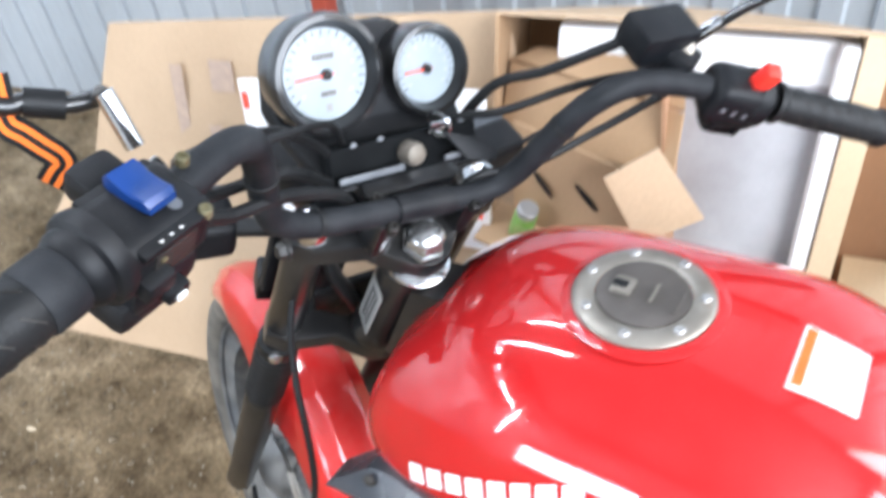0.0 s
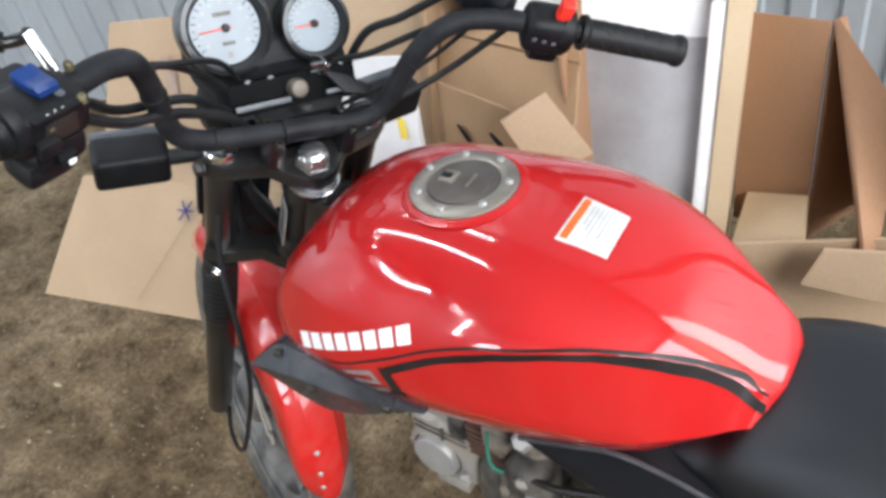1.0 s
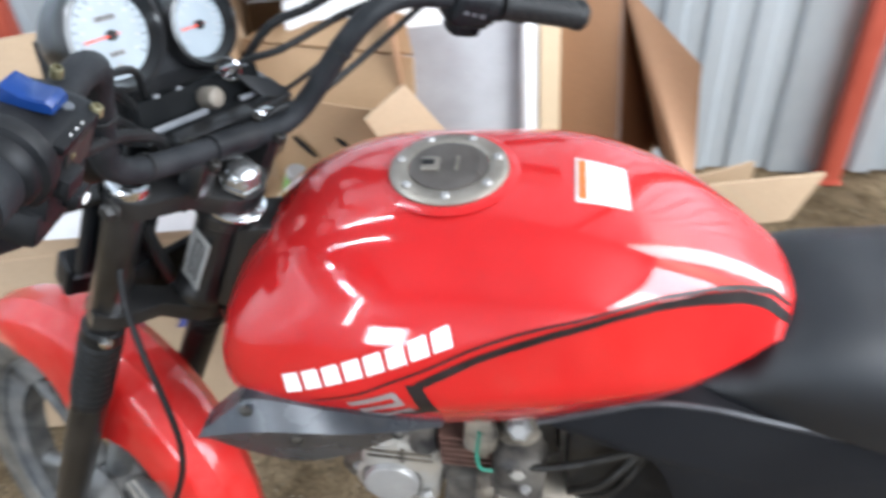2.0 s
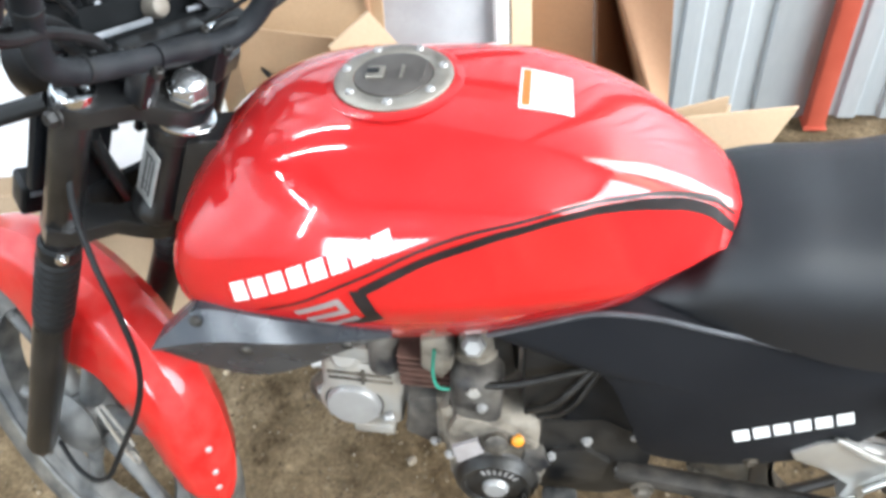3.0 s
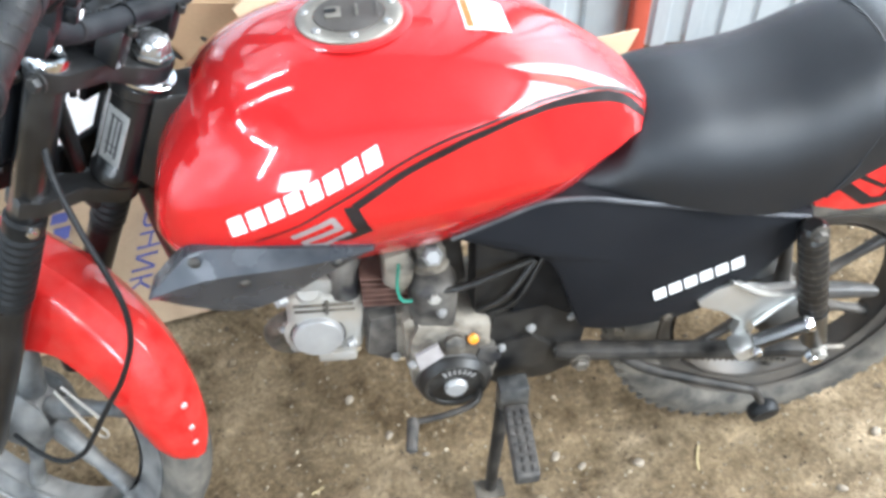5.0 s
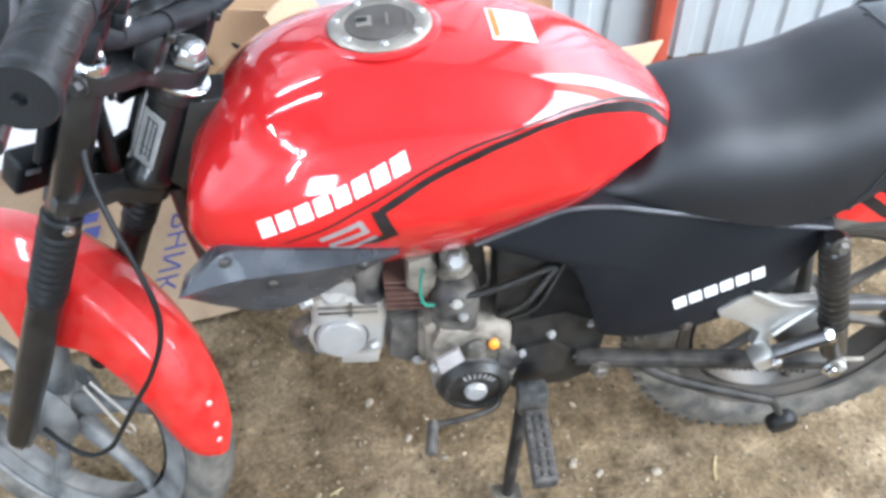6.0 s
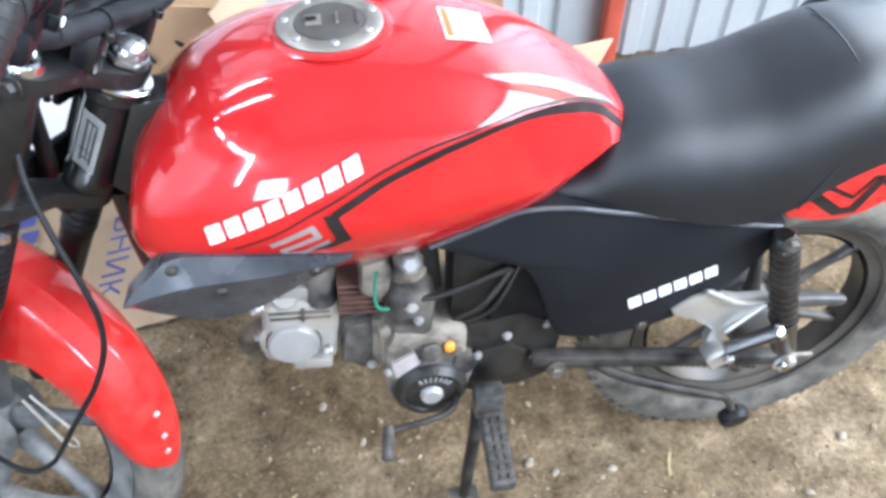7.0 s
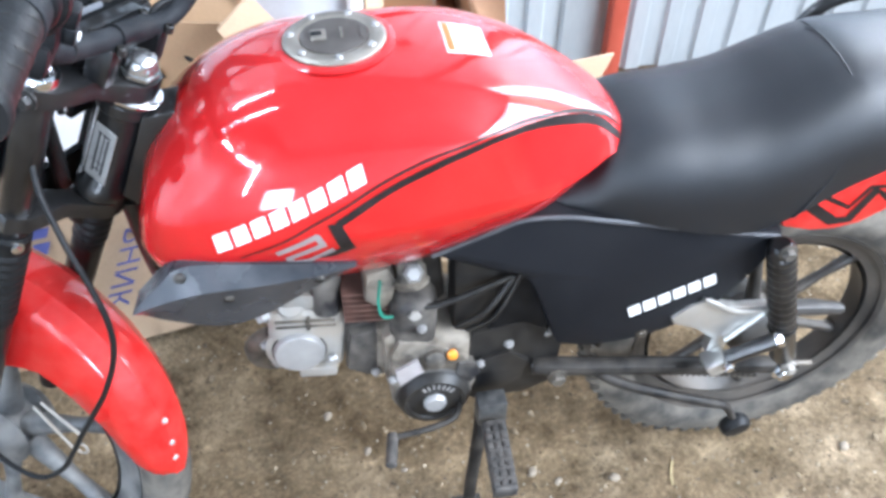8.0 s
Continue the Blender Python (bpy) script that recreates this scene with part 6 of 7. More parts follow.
rock = [[rock_m @ V((x, y, z)) for y, z in ((-0.003, -w), (h - 0.001, -w), (h, -w * 0.88), (h, w * 0.88), (h - 0.001, w), (-0.003, w))]
        for x, h, w in ((-0.016, 0.003, 0.0088), (-0.0125, 0.0072, 0.0098), (-0.009, 0.0066, 0.010), (-0.002, 0.0040, 0.010), (0.006, 0.0034, 0.010), (0.0125, 0.0044, 0.0098), (0.016, 0.002, 0.0088))]
part("blue_rocker", skin(bmesh.new(), rock), BLUE, pl, "bright blue rocker switch with a hollowed top")
# icons on the edge, a dark block painting the recess's shade, a brass contact
for z in (0.007, 0.0, -0.007):
    part("switch_icon", block((0.0013, 0.0008, 0.0022), ML @ pose(0.0225, 0.0150, z), 0.0003), STICKER, pl, "tiny pale printed icon")
part("recess_shade", block((0.003, 0.020, 0.030), ML @ pose(0.0232, -0.004, -0.004), 0.001), GRIMY, pl, "dark block painting the shade of the switch recess")
part("switch_contact", block((0.002, 0.003, 0.004), ML @ pose(0.0250, 0.001, 0.006), 0.0005), BRASS, pl, "small brass contact")
part("pod_collar", lathe([(0.020, -0.006), (0.0265, -0.004), (0.0275, 0.002), (0.026, 0.006), (0.0225, 0.008), (0.0225, 0.012), (0.0205, 0.016), (0.018, 0.018)], along(sp(-0.302, 0.058, 0.2018), sp(-0.33, 0.0725, 0.203)), 32), BLACK, pl, "ringed collar between housing and grip")
part("grip_sleeve", lathe([(0.0185, 0.0), (0.0195, 0.002), (0.0195, 0.020), (0.0185, 0.022)], along(sp(-0.318, 0.0662, 0.2025), sp(-0.35, 0.083, 0.2035)), 32), MATT, pl, "smooth dark sleeve at the end of the grip")
part("pod_lip", block((0.050, 0.006, 0.050), ML @ pose(0.001, 0.012, -0.004), 0.0025), BLACK, pl)
for p in ((-0.244, 0.020, 0.214), (-0.244, 0.054, 0.211)):
    part("pod_screw", lathe([(0.0040, -0.004), (0.0040, 0.0015), (0.0032, 0.0026), (0.0016, 0.0026), (0.0016, 0.0012)], basis(-ST_R, ST_K, ST_A, sp(*p)), 14), BRASS, pl, "tarnished screw head")
part("thumb_switch", block((0.010, 0.014, 0.02), ML @ pose(0.027, -0.012, 0.012), 0.003), BLACK, pl)
part("thumb_switch", block((0.012, 0.012, 0.016), ML @ pose(0.026, -0.033, -0.004), 0.003), BLACK, pl)
part("switch_mark", block((0.002, 0.005, 0.007), ML @ pose(0.0328, -0.033, -0.004), 0.001), WHITE, pl, "white switch mark")
# clutch lever bracket, lever and chrome mirror stem
part("clutch_bracket", block((0.036, 0.022, 0.03), ML @ pose(-0.032, -0.006, -0.012), 0.006), BLACK, pl, "black clutch lever bracket")
tube_part("clutch_lever", [sp(-0.245, -0.005, 0.178), sp(-0.29, 0.015, 0.168), sp(-0.36, 0.07, 0.168), sp(-0.43, 0.112, 0.172)], [0.008, 0.007, 0.006, 0.007], GLOSS, bar, "black clutch lever", 10)


def mirror(base, stem_pts, at, face, name, label, thick=0.0055):
    root = part(name, tube([V(p) for p in stem_pts], thick, 12), GLOSS, bar, label)
    part("mirror_stem", tube([V(base[0]), V(base[1])], 0.0065, 14), CHROME, root, "chrome mirror stem")
    if at is not None:
        x = (ST_R - face * ST_R.dot(face)).normalized()
        m = basis(x, face.cross(x), face, at)
        out = [(-0.068, -0.02), (-0.058, -0.036), (0.05, -0.038), (0.064, -0.026), (0.062, 0.03), (0.05, 0.038), (-0.045, 0.035), (-0.064, 0.02)]
        part("mirror_shell", plate(out, m @ pose(0, 0, -0.024), 0.022, 0.003), BLACK, root, "black mirror shell")
        part("mirror_glass", plate([(x * 0.975, y * 0.96) for x, y in out], m @ pose(0, 0, -0.0015), 0.002), MIRROR, root, "mirror glass")
    return root


# right pod: red stop switch, brake reservoir
MIRROR_FACE = (V((0.22, -0.49, 1.33)) - sp(0.300, 0.040, 0.312)).normalized()      # turned to the rider
MR = switch_pod((0.205, 0.027, 0.166), (0.265, 0.058, 0.166), 1)
pr = part("switch_pod", block((0.046, 0.046, 0.056), MR @ pose(0, -0.003, 0), 0.016, seg=4), BLACK, bar, "black switch housing with red stop switch")
part("pod_lower", block((0.028, 0.022, 0.036), MR @ pose(-0.002, -0.027, 0.002), 0.008), BLACK, pr)
for z in (-0.012, 0.012):
    part("pod_rib", block((0.030, 0.018, 0.006), MR @ pose(-0.006, -0.022, z), 0.0025), BLACK, pr)
part("pod_ring", lathe([(0.0235, -0.003), (0.0255, -0.001), (0.0255, 0.010), (0.0235, 0.012)], MR @ pose(0, 0, 0.014), 28), BLACK, pr, "clamp band of the switch housing")
part("red_switch", block((0.014, 0.027, 0.015), MR @ pose(-0.008, 0.029, 0.010, 0, 0, 14), 0.003), REDSW, pr, "bright red stop switch")
for k in range(4):
    part("pod_button", block((0.004, 0.005, 0.005), MR @ pose(-0.0215, -0.002 - 0.001 * k, -0.016 + 0.011 * k), 0.0012), LAMPSTRIP, pr)
res = part("brake_reservoir", block((0.060, 0.040, 0.032), MS @ pose(-0.182, -0.022, 0.184, 0, 4, -4), 0.006), BLACK, bar, "black brake fluid reservoir")
part("sight_glass", lathe([(0.011, 0), (0.011, 0.003), (0.008, 0.004), (0.001, 0.004)], along(sp(0.196, -0.004, 0.182), sp(0.196, -0.004, 0.182) + V((0.25, -0.75, 0.6))), 20), CAPMETAL, res, "round sight glass")
part("lever_mount", block((0.03, 0.04, 0.03), MS @ pose(-0.195, -0.005, 0.17, 0, 0, 25), 0.006), BLACK, res)
tube_part("brake_lever", [sp(0.19, -0.02, 0.150), sp(0.25, -0.008, 0.133), sp(0.32, 0.035, 0.126), sp(0.36, 0.065, 0.126)], [0.008, 0.007, 0.006, 0.007], GLOSS, bar, "black brake lever", 10)



# dash
def dash():
    fz = (ST_A * 0.62 + ST_K * 0.78).normalized()       # the dials face up and back
    fx = ST_R
    fy = fz.cross(fx)
    body = part("dash", block((0.15, 0.085, 0.035), basis(fx, fy, fz, sp(0.0, -0.115, 0.022) - fz * 0.022), 0.014, seg=3), BLACK, bike, "black instrument housing with two white dials")
    for nm, c, rad, needle in (("speedometer", sp(-0.054, -0.141, 0.074), 0.054, 0), ("rev_counter", sp(0.054, -0.140, 0.058), 0.044, 0)):
        m = basis(fx, fy, fz, c)
        part(nm + "_shell", lathe([(rad * 0.70, -0.055), (rad * 0.93, -0.03), (rad * 0.985, -0.004), (rad * 0.985, 0.006), (rad * 0.95, 0.0115), (rad * 0.86, 0.0125), (rad * 0.83, 0.010), (rad * 0.80, 0.004), (rad * 0.73, -0.002), (0.001, -0.002)], m, 48), GLOSS, body, "glossy black dial housing")
        part(nm + "_face", lathe([(rad * 0.735, -0.001), (rad * 0.735, 0.0), (0.001, 0.0)], m, 48), DIAL, body, "white dial face")
        for k in range(21):
            a = math.radians(215 - 250 * k / 20)
            big = k % 2 == 0
            part("dial_tick", block((rad * (0.11 if big else 0.06), 0.0011, 0.0004), m @ Matrix.Rotation(a, 4, 'Z') @ pose(rad * 0.66, 0, 0.0003)), DIALPRINT, body)
            if big:
                part("dial_figure", block((rad * 0.075, rad * 0.055, 0.0003), m @ pose(rad * 0.52 * math.cos(a), rad * 0.52 * math.sin(a), 0.0003)), PALEPRINT, body)
        part("needle", block((rad * 0.70, 0.0015, 0.0012), m @ Matrix.Rotation(radians(182), 4, 'Z') @ pose(rad * 0.22, 0, 0.004), 0.0004), NEEDLE, body, "red needle")
        part("needle_hub", lathe([(0.0046, 0.0), (0.0046, 0.0045), (0.0035, 0.0058), (0.001, 0.006)], m, 18), BLACKPRINT, body, "dark needle hub")
        if nm == "speedometer":
            part("counter_window", block((0.022, 0.0055, 0.0006), m @ pose(-0.001, 0.0155, 0.0005)), GREYPRINT, body)
            for k in range(6):
                part("counter_digit", block((0.0022, 0.0042, 0.0003), m @ pose(-0.0095 + 0.0034 * k, 0.0155, 0.0009)), DIALPRINT, body)
            part("counter_window", block((0.016, 0.005, 0.0006), m @ pose(0.001, -0.0165, 0.0005)), GREYPRINT, body)
            for k in range(4):
                part("counter_digit", block((0.0022, 0.0038, 0.0003), m @ pose(-0.005 + 0.0036 * k, -0.0165, 0.0009)), DIALPRINT, body)
            part("dial_figure", block((0.006, 0.007, 0.0003), m @ pose(0.0, -0.029, 0.0004)), GREYPRINT, body)
    # cowl that joins the two dials and runs down to the fascia
    q = basis(fx, fy, fz, sp(0.0, -0.1405, 0.066))
    rows = ((0.040, -0.036, 0.040, 0.0), (0.012, -0.030, 0.090, 0.0), (-0.028, -0.024, 0.096, 0.0), (-0.050, -0.006, 0.092, 0.0), (-0.066, 0.012, 0.086, 0.0), (-0.086, 0.031, 0.078, 0.0), (-0.092, 0.034, 0.074, 0.0))
    rings = []
    for y, z, w, up in rows:
        edge = [(-w, z - 0.030), (-w, z - 0.010), (-w * 0.97, z - 0.003), (-w * 0.9, z)]
        rings.append([q @ V((x, y, h)) for x, h in edge] + [q @ V((0, y, z + up))] + [q @ V((-x, y, h)) for x, h in reversed(edge)])
    part("dash_cowl", skin(bmesh.new(), rings), BLACK, body, "dusty black plastic cowl under the dials")
    # lower fascia with lamps, ignition and key
    part("fascia", block((0.155, 0.038, 0.02), basis(fx, fy, fz, sp(0.0, -0.074, 0.030)), 0.006), FASCIA, body, "black warning lamp fascia")
    for r in (-0.052, -0.025, 0.045, 0.062):
        part("warning_lamp", lathe([(0.0042, 0), (0.0042, 0.0008), (0.001, 0.0012)], basis(fx, fy, fz, sp(r, -0.078, 0.0475)), 14), LAMPSTRIP, body)
    part("lamp_strip", block((0.064, 0.006, 0.003), basis(fx, fy, fz, sp(-0.043, -0.053, 0.037)), 0.001), LAMPSTRIP, body)
    part("lamp_strip", block((0.04, 0.005, 0.003), basis(fx, fy, fz, sp(0.052, -0.052, 0.036)), 0.001), LAMPSTRIP, body)
    part("ignition_lock", lathe([(0.0108, -0.02), (0.0108, 0.006), (0.009, 0.0098), (0.004, 0.0112), (0.001, 0.0114)], basis(fx, fy, fz, sp(0.0, -0.062, 0.042)), 24), STEEL, body, "round metal ignition lock")
    part("dash_bracket", block((0.10, 0.03, 0.02), MS @ pose(0.0, -0.055, 0.012), 0.004), GLOSS, body)
    return body


dash()
key = thing("key", "small bright key with a dark fob in the dash", "key", at=tuple(sp(0.028, -0.072, 0.058)))
part("blade", block((0.018, 0.004, 0.012), basis(ST_R, ST_K, ST_A), 0.0015), CHROME, key)
part("key_ring", tube([V((0.012 * math.cos(a), 0.003, 0.012 * math.sin(a))) for a in np.linspace(0, 6.28, 14)], 0.0011, 6), CHROME, key, "bright key ring")
part("fob", plate([(0, 0), (0.03, -0.012), (0.055, -0.03), (0.05, -0.038), (0.02, -0.03)], basis(ST_R, ST_A * 0.6 - ST_K * 0.8, ST_K * 0.6 + ST_A * 0.8, V((0.004, 0, -0.004))), 0.003, 0.001), BLACK, key, "dark key fob")

# thin stays of the front fender
for p, q in (((-0.06, 0.006, -0.562), (-0.06, 0.079, -0.603)), ((-0.06, 0.014, -0.545), (-0.06, 0.083, -0.566))):
    part("fender_stay", tube([sp(*p), sp(*q)], 0.0026, 8), ALU, bike, "thin dusty steel fender stay")
part("cable_guide", tube([sp(-0.06, 0.089 + 0.0095 * math.cos(a), -0.592 + 0.0095 * math.sin(a)) for a in np.linspace(-2.6, 3.4, 16)], 0.0018, 6, 3), ALU, bike, "looped wire guide holding the cable")
# grab rail beside the pillion seat
part("grab_rail", tube([(0.60, 0.112, 0.70), (0.645, 0.120, 0.765), (0.70, 0.118, 0.792), (0.82, 0.112, 0.796), (0.92, 0.085, 0.79)], 0.010, 12), GLOSS, bike, "black grab rail")
# head lamp below the dash and indicators
hl_m = along(sp(0, -0.115, -0.06), sp(0, -0.20, -0.075))
hl = part("headlamp", lathe([(0.03, -0.02), (0.06, -0.005), (0.075, 0.03), (0.08, 0.055), (0.077, 0.062), (0.001, 0.07)], hl_m, 36), BLACK, bike, "black round headlamp shell")


part("lamp_bracket", block((0.15, 0.02, 0.05), MS @ pose(0.005, -0.075, -0.062), 0.006), BLACK, hl, "black lamp bracket")
part("lamp_bracket", block((0.05, 0.03, 0.06), MS @ pose(0.03, -0.085, -0.225), 0.008), BLACK, hl, "black horn housing")
part("wiring_strap", tube([sp(-0.062, -0.060, -0.09), sp(-0.05, -0.055, -0.122), sp(-0.012, -0.055, -0.195), sp(0.045, -0.055, -0.305)], 0.0145, 12, flat=0.55), RUBBER, bike, "flat black wiring sleeve")
part("lamp_bracket", block((0.105, 0.012, 0.075), MS @ pose(0.028, -0.078, -0.068), 0.005), BLACK, hl, "black lamp ear")
part("wiring_strap", tube([sp(-0.075, -0.070, -0.09), sp(-0.07, -0.062, -0.15), sp(-0.055, -0.058, -0.23)], 0.008, 12), RUBBER, bike, "black wiring bundle")
part("wiring_strap", tube([sp(0.05, -0.07, -0.05), sp(0.055, -0.06, -0.13), sp(0.04, -0.05, -0.22)], 0.012, 12), RUBBER, bike, "black wiring bundle")


bm = bmesh.new()
for r0, r1, a0, a1 in ((-0.055, 0.10, -0.088, -0.040), (0.020, 0.10, -0.144, -0.086), (-0.055, -0.017, -0.208, -0.086), (0.062, 0.125, -0.235, -0.142), (-0.030, 0.11, -0.30, -0.206)):
    block((r1 - r0, 0.010, a1 - a0), MS @ pose(-(r0 + r1) / 2, -0.080, (a0 + a1) / 2), 0.003, bm)
part("lamp_shroud", bm, BLACK, hl, "black plastic shroud behind the headlamp")


part("lamp_ear", block((0.057, 0.010, 0.12), MS @ pose(0.0835, -0.082, -0.105), 0.003), BLACK, hl, "black bracket beside the fork leg")


def indicator(side):
    c = sp(side * 0.175, -0.128, -0.092)
    st_ = part("indicator", tube([sp(side * 0.10, -0.075, -0.045), c - ST_R * side * 0.03 + ST_K * 0.006], 0.010, 12), RUBBER, bike, "black indicator on a rubber stalk")
    m = basis(ST_R, ST_K, ST_A, c) @ pose(0, 0, 0, 0, 0, -8 * side)
    part("indicator_shell", block((0.088, 0.046, 0.05), m, 0.010, seg=3), BLACK, st_, "black indicator shell")
    part("indicator_lens", block((0.084, 0.014, 0.046), m @ pose(0, -0.027, 0), 0.005), LAMPSTRIP, st_, "smoky grey indicator lens")


indicator(-1)
indicator(1)
# small black box on the lower yoke
horn = part("horn_box", block((0.05, 0.034, 0.046), basis(ST_R, ST_K, ST_A, sp(-0.068, -0.118, -0.222)) @ pose(0, 0, 0, 0, 0, 18), 0.006, seg=3), BLACK, bike, "small black box with a pale tag")
part("tag", block((0.018, 0.002, 0.008), basis(ST_R, ST_K, ST_A, sp(-0.068, -0.118, -0.222)) @ pose(0, 0, 0, 0, 0, 18) @ pose(-0.008, 0.0172, 0.012), 0.0005), LAMPSTRIP, horn)

# cables
def cable(pts, r=0.0042, parent=bar, label="black control cable"):
    return part("cable", tube([V(p) for p in pts], r, 8, 8), RUBBER, parent, label)


cable([sp(0.215, -0.01, 0.150), sp(0.15, -0.04, 0.115), sp(0.09, -0.06, 0.075), sp(0.05, -0.09, 0.03), sp(0.02, -0.06, -0.06), ST_S + V((0.02, 0.03, -0.16))])
cable([sp(0.225, 0.0, 0.135), sp(0.17, -0.015, 0.07), sp(0.11, -0.02, 0.035), sp(0.05, -0.03, 0.02), sp(0.03, -0.03, -0.08)])
cable([sp(0.20, -0.01, 0.16), sp(0.17, -0.04, 0.075), sp(0.12, -0.05, 0.03), sp(0.06, -0.06, 0.0)], 0.003)
cable([sp(0.17, -0.03, 0.18), sp(0.12, -0.06, 0.12), sp(0.09, -0.09, 0.07), sp(0.08, -0.10, -0.05), sp(0.09, -0.07, -0.22)], 0.005, bar, "black brake hose")
cable([sp(-0.235, 0.0, 0.185), sp(-0.20, -0.04, 0.14), sp(-0.13, -0.07, 0.10), sp(-0.06, -0.08, 0.02), sp(-0.03, -0.06, -0.10)])
cable([sp(-0.24, 0.01, 0.165), sp(-0.20, -0.03, 0.10), sp(-0.13, -0.05, 0.075), sp(-0.08, -0.06, 0.03)], 0.005)
cable([sp(-0.245, 0.005, 0.178), sp(-0.20, -0.02, 0.155), sp(-0.14, -0.045, 0.13), sp(-0.085, -0.075, 0.09), sp(-0.05, -0.09, 0.03)], 0.0034)
cable([sp(-0.25, 0.01, 0.150), sp(-0.205, 0.0, 0.115), sp(-0.15, -0.02, 0.09), sp(-0.09, -0.035, 0.05), sp(-0.05, -0.05, -0.01)], 0.0055)
# adjusters at the cable ends and plastic ties on the bar
for p, q in (((-0.238, 0.002, 0.184), (-0.215, -0.026, 0.160)), ((0.212, -0.012, 0.148), (0.185, -0.022, 0.134))):
    part("cable_adjuster", lathe([(0.004, 0), (0.006, 0.002), (0.006, 0.010), (0.0045, 0.012), (0.0045, 0.022), (0.003, 0.024)], along(sp(*p), sp(*q)), 12), STEEL, bar, "small knurled cable adjuster")
for p, q in (((-0.115, -0.0207, 0.0393), (-0.107, -0.0205, 0.0373)), ((0.1045, -0.007, 0.104), (0.1065, -0.006, 0.110)), ((-0.1705, -0.0207, 0.122), (-0.169, -0.021, 0.116))):
    part("cable_tie", lathe([(0.0116, 0), (0.0128, 0.0005), (0.0128, 0.0045), (0.0116, 0.005)], along(sp(*p), sp(*q)), 20, caps=False), RUBBER, bar, "black plastic tie")
# speedometer cable looping beside the fender to the hub
cable([sp(-0.04, -0.12, 0.02), sp(-0.07, -0.08, -0.06), sp(-0.105, -0.03, -0.13), sp(-0.115, 0.02, -0.18), sp(-0.115, 0.06, -0.22), sp(-0.115, 0.095, -0.262), sp(-0.115, 0.112, -0.31), sp(-0.115, 0.115, -0.375), sp(-0.113, 0.109, -0.43), sp(-0.11, 0.103, -0.48), sp(-0.11, 0.099, -0.525), sp(-0.11, 0.092, -0.575), sp(-0.11, 0.068, -0.620), sp(-0.105, 0.027, -0.641), sp(-0.09, -0.02, -0.66)], 0.0037, bike, "thin black speedometer cable")

mirror((sp(0.232, -0.020, 0.170), sp(0.246, -0.014, 0.196)), [sp(0.244, -0.014, 0.192), sp(0.256, -0.004, 0.222), sp(0.268, 0.014, 0.258), sp(0.282, 0.026, 0.290)], sp(0.300, 0.040, 0.312), MIRROR_FACE, "right_mirror", "black mirror on a chrome stem", 0.0048)
mirror((sp(-0.246, -0.052, 0.142), sp(-0.257, -0.076, 0.170)), [sp(-0.257, -0.078, 0.166), sp(-0.2606, -0.0826, 0.158), sp(-0.2773, -0.0854, 0.154), sp(-0.3003, -0.0917, 0.156), sp(-0.3132, -0.0924, 0.155), sp(-0.38, -0.11, 0.165)], sp(-0.46, -0.14, 0.17), (ST_K * 0.9 + ST_A * 0.1 + ST_R * 0.1).normalized(), "left_mirror", "black mirror on a chrome stem", 0.0062)
part("arm_sleeve", tube([sp(-0.2773, -0.0854, 0.154), sp(-0.3003, -0.0917, 0.156)], 0.0095, 14), RUBBER, bar, "thick rubber sleeve on the mirror arm")


def striped_ribbon():
    at = sp(-0.309, -0.085, 0.148)
    root = thing("striped_ribbon", "orange and black striped ribbon tied on the mirror arm", "ribbon", at=tuple(at))
    pts = [sp(r, k, a) - at for r, k, a in ((-0.3129, -0.1048, 0.170), (-0.3134, -0.092, 0.158), (-0.3121, -0.0835, 0.1475), (-0.3051, -0.0778, 0.143), (-0.2967, -0.0699, 0.1375), (-0.2899, -0.0635, 0.1332), (-0.2885, -0.0593, 0.129), (-0.2936, -0.0562, 0.1255), (-0.2989, -0.0518, 0.1215))]
    path = smooth_path(pts, 8)
    side = (V((0.136, -0.45, 1.32)) - at).normalized()      # the flat of the band faces up to the rider
    for k in range(5):
        bm = bmesh.new()
        rows = []
        for i, p in enumerate(path):
            d = (path[min(i + 1, len(path) - 1)] - path[max(i - 1, 0)]).normalized()
            w = d.cross(side).normalized()
            a, c = p + w * (0.018 * (k / 5 - 0.5)), p + w * (0.018 * ((k + 1) / 5 - 0.5))
            rows.append([bm.verts.new(q - side * 0.0008 * s) for s in (0, 1) for q in (a, c)])
        for r, s in zip(rows, rows[1:]):
            bm.faces.new((r[0], r[1], s[1], s[0]))
            bm.faces.new((r[2], s[2], s[3], r[3]))
        part("stripe", bm, RIBBON_BLACK if k % 2 == 0 else RIBBON_ORANGE, root, smooth=True)
    return root


striped_ribbon()

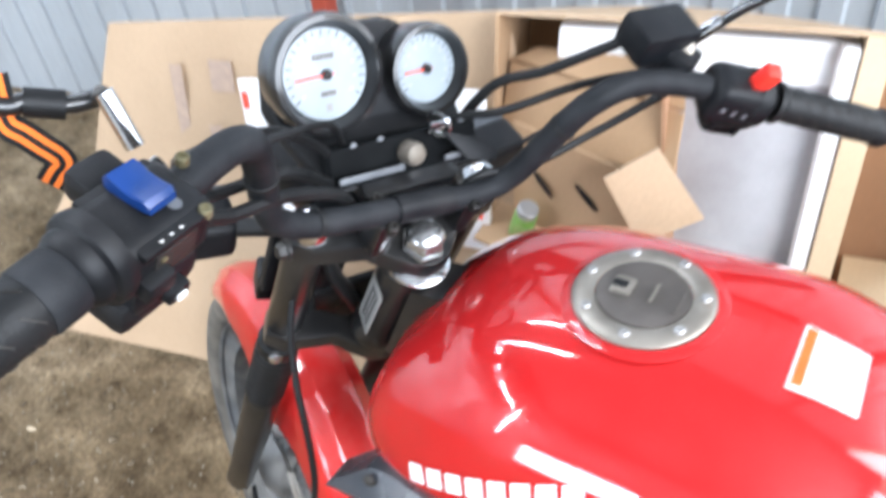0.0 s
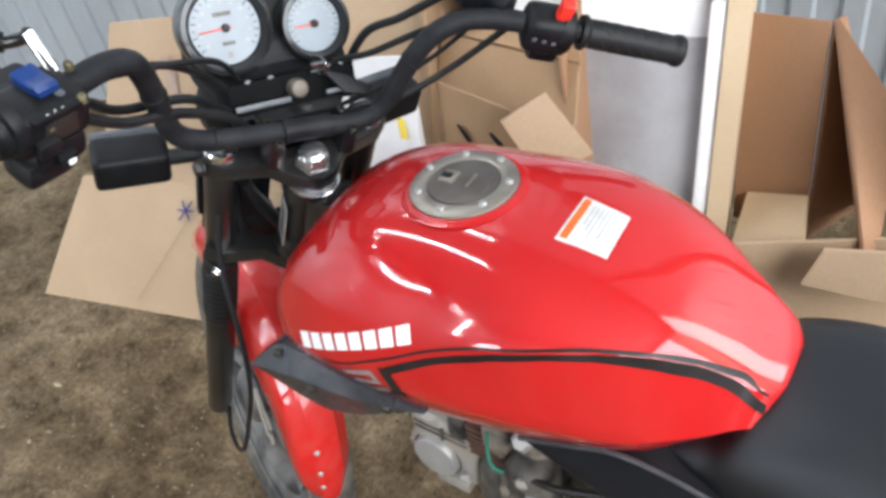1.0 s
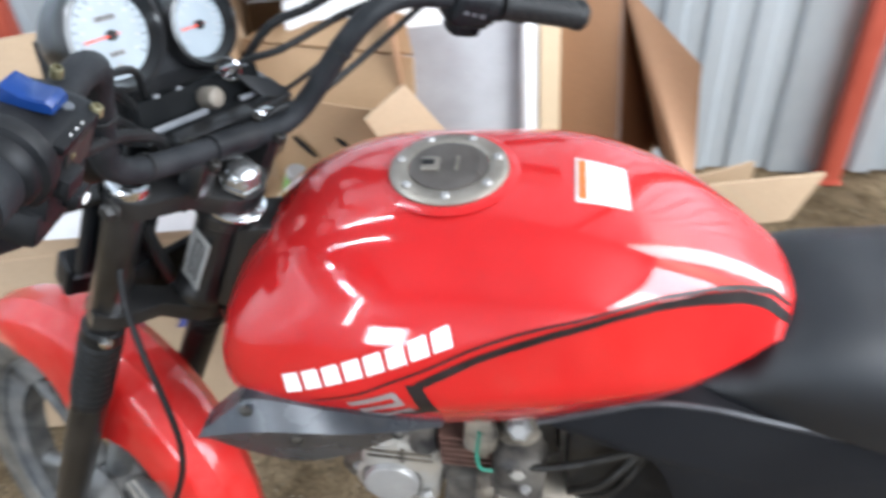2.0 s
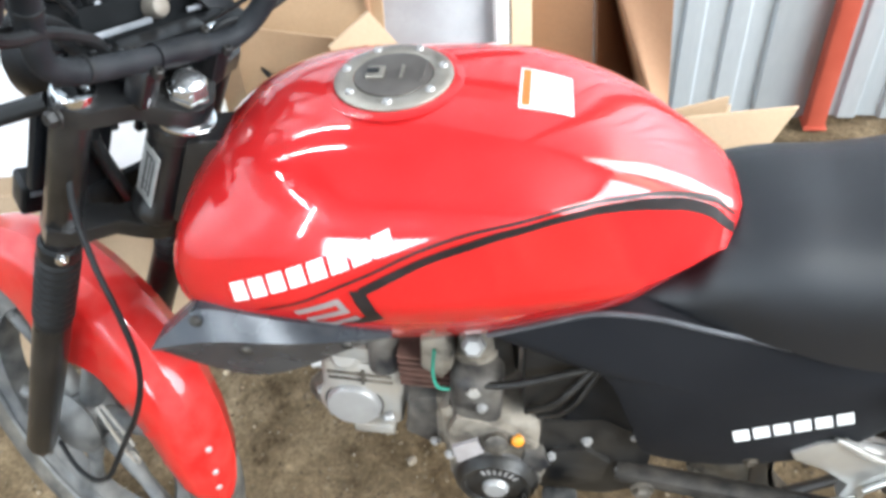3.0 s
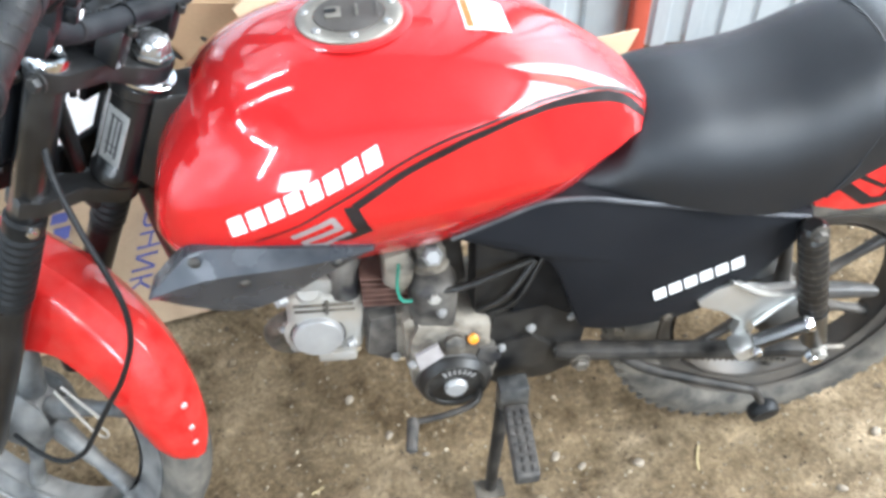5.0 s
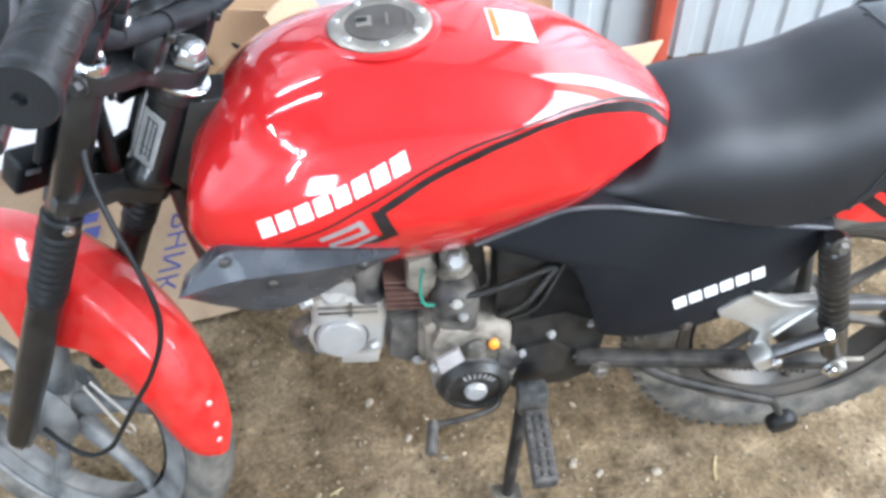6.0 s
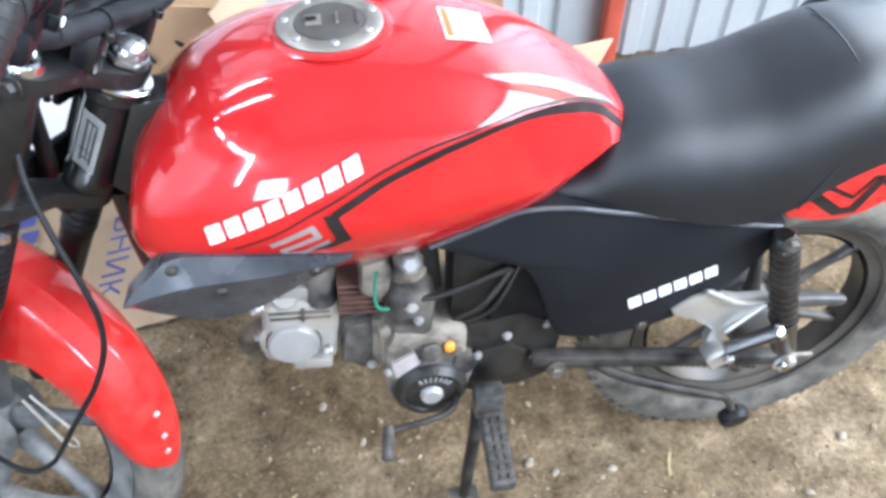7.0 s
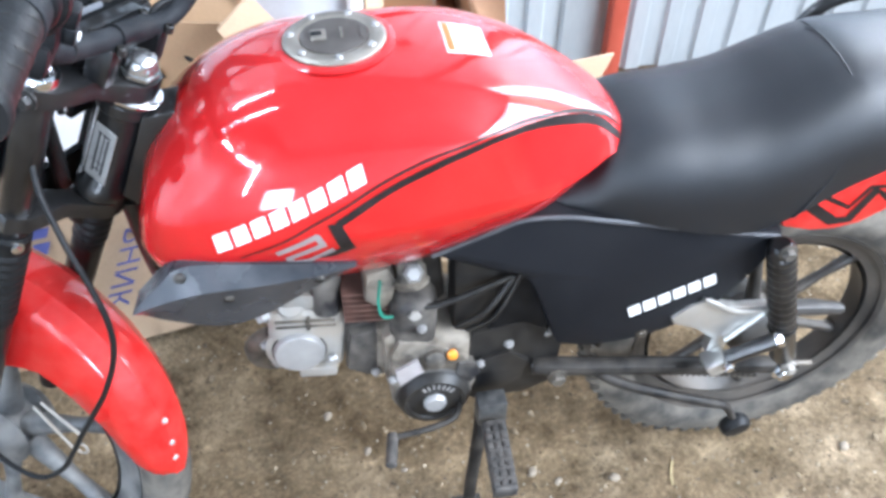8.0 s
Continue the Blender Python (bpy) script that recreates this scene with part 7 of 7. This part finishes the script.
# ---- crumbs on the ground ----
def litter():
    """Loose grit and crumbs: small rough stones, dense near the machine."""
    rng = random.Random(5)
    own = bmesh.new()
    bmesh.ops.create_icosphere(own, subdivisions=1, radius=1.0)
    base = [v.co.copy() for v in own.verts]
    tris = [[v.index for v in f.verts] for f in own.faces]
    own.free()
    verts, faces = [], []
    for _ in range(20000):
        x, y = rng.uniform(-1.6, 1.5), rng.uniform(-0.7, 0.95)
        if noise.noise(V((x * 4.0, y * 4.0, 5.0))) < rng.uniform(-0.5, 0.3):
            continue
        r = rng.choice((0.001, 0.0012, 0.0012, 0.0015, 0.0018, 0.002, 0.0025, 0.0035))
        if rng.random() < 0.02:
            r = rng.uniform(0.005, 0.010)
        m = pose(x, y, ground_z(x, y) + r * 0.2, rng.uniform(-25, 25), rng.uniform(-25, 25), rng.uniform(0, 180)) @ Matrix.Diagonal((r * 1.3, r * 0.95, r * 0.6, 1))
        k = len(verts)
        verts += [m @ (p * rng.uniform(0.75, 1.2)) for p in base]
        faces += [[k + i for i in t] for t in tris]
    me = bpy.data.meshes.new("crumbs")
    me.from_pydata(verts, [], faces)
    me.materials.append(CRUMB)
    ob = new("crumbs", me)
    tagged(ob, "small stones and clods scattered on the earth", "stones", kind="stuff")


litter()
rng = random.Random(11)
for (x, y, r) in ((0.278, -0.065, 0.009), (-0.012, 0.03, 0.008), (0.32, -0.09, 0.007), (0.05, -0.02, 0.006), (-0.08, 0.12, 0.009), (0.42, -0.1, 0.009), (0.87, -0.1, 0.010), (0.75, -0.2, 0.008), (0.6, -0.22, 0.008)):
    bm = bmesh.new()
    bmesh.ops.create_icosphere(bm, subdivisions=2, radius=r)
    for v in bm.verts:
        v.co *= rng.uniform(0.85, 1.12)
    o = part("stone", bm, PEBBLE)
    o.matrix_world = pose(x, y, ground_z(x, y) + r * 0.3, 20, 10, rng.uniform(0, 180)) @ Matrix.Diagonal((1.3, 0.9, 0.65, 1))
    tagged(o, "pale pebble lying on the earth floor", "stone", "pebbles on the earth")
for (x, y, a, L) in ((0.52, -0.13, 70, 0.05), (-0.16, -0.06, 20, 0.06), (0.80, 0.02, 100, 0.04), (0.2, 0.12, 30, 0.04)):
    o = part("straw", tube([(0, 0, 0.002), (L / 2, 0.003, 0.003), (L, 0, 0.002)], 0.0014, 6), STRAW)
    o.matrix_world = pose(x, y, ground_z(x, y) + 0.003, 0, 0, a)
    tagged(o, "short dry straw stalk on the earth floor", "straw", "straws on the earth")
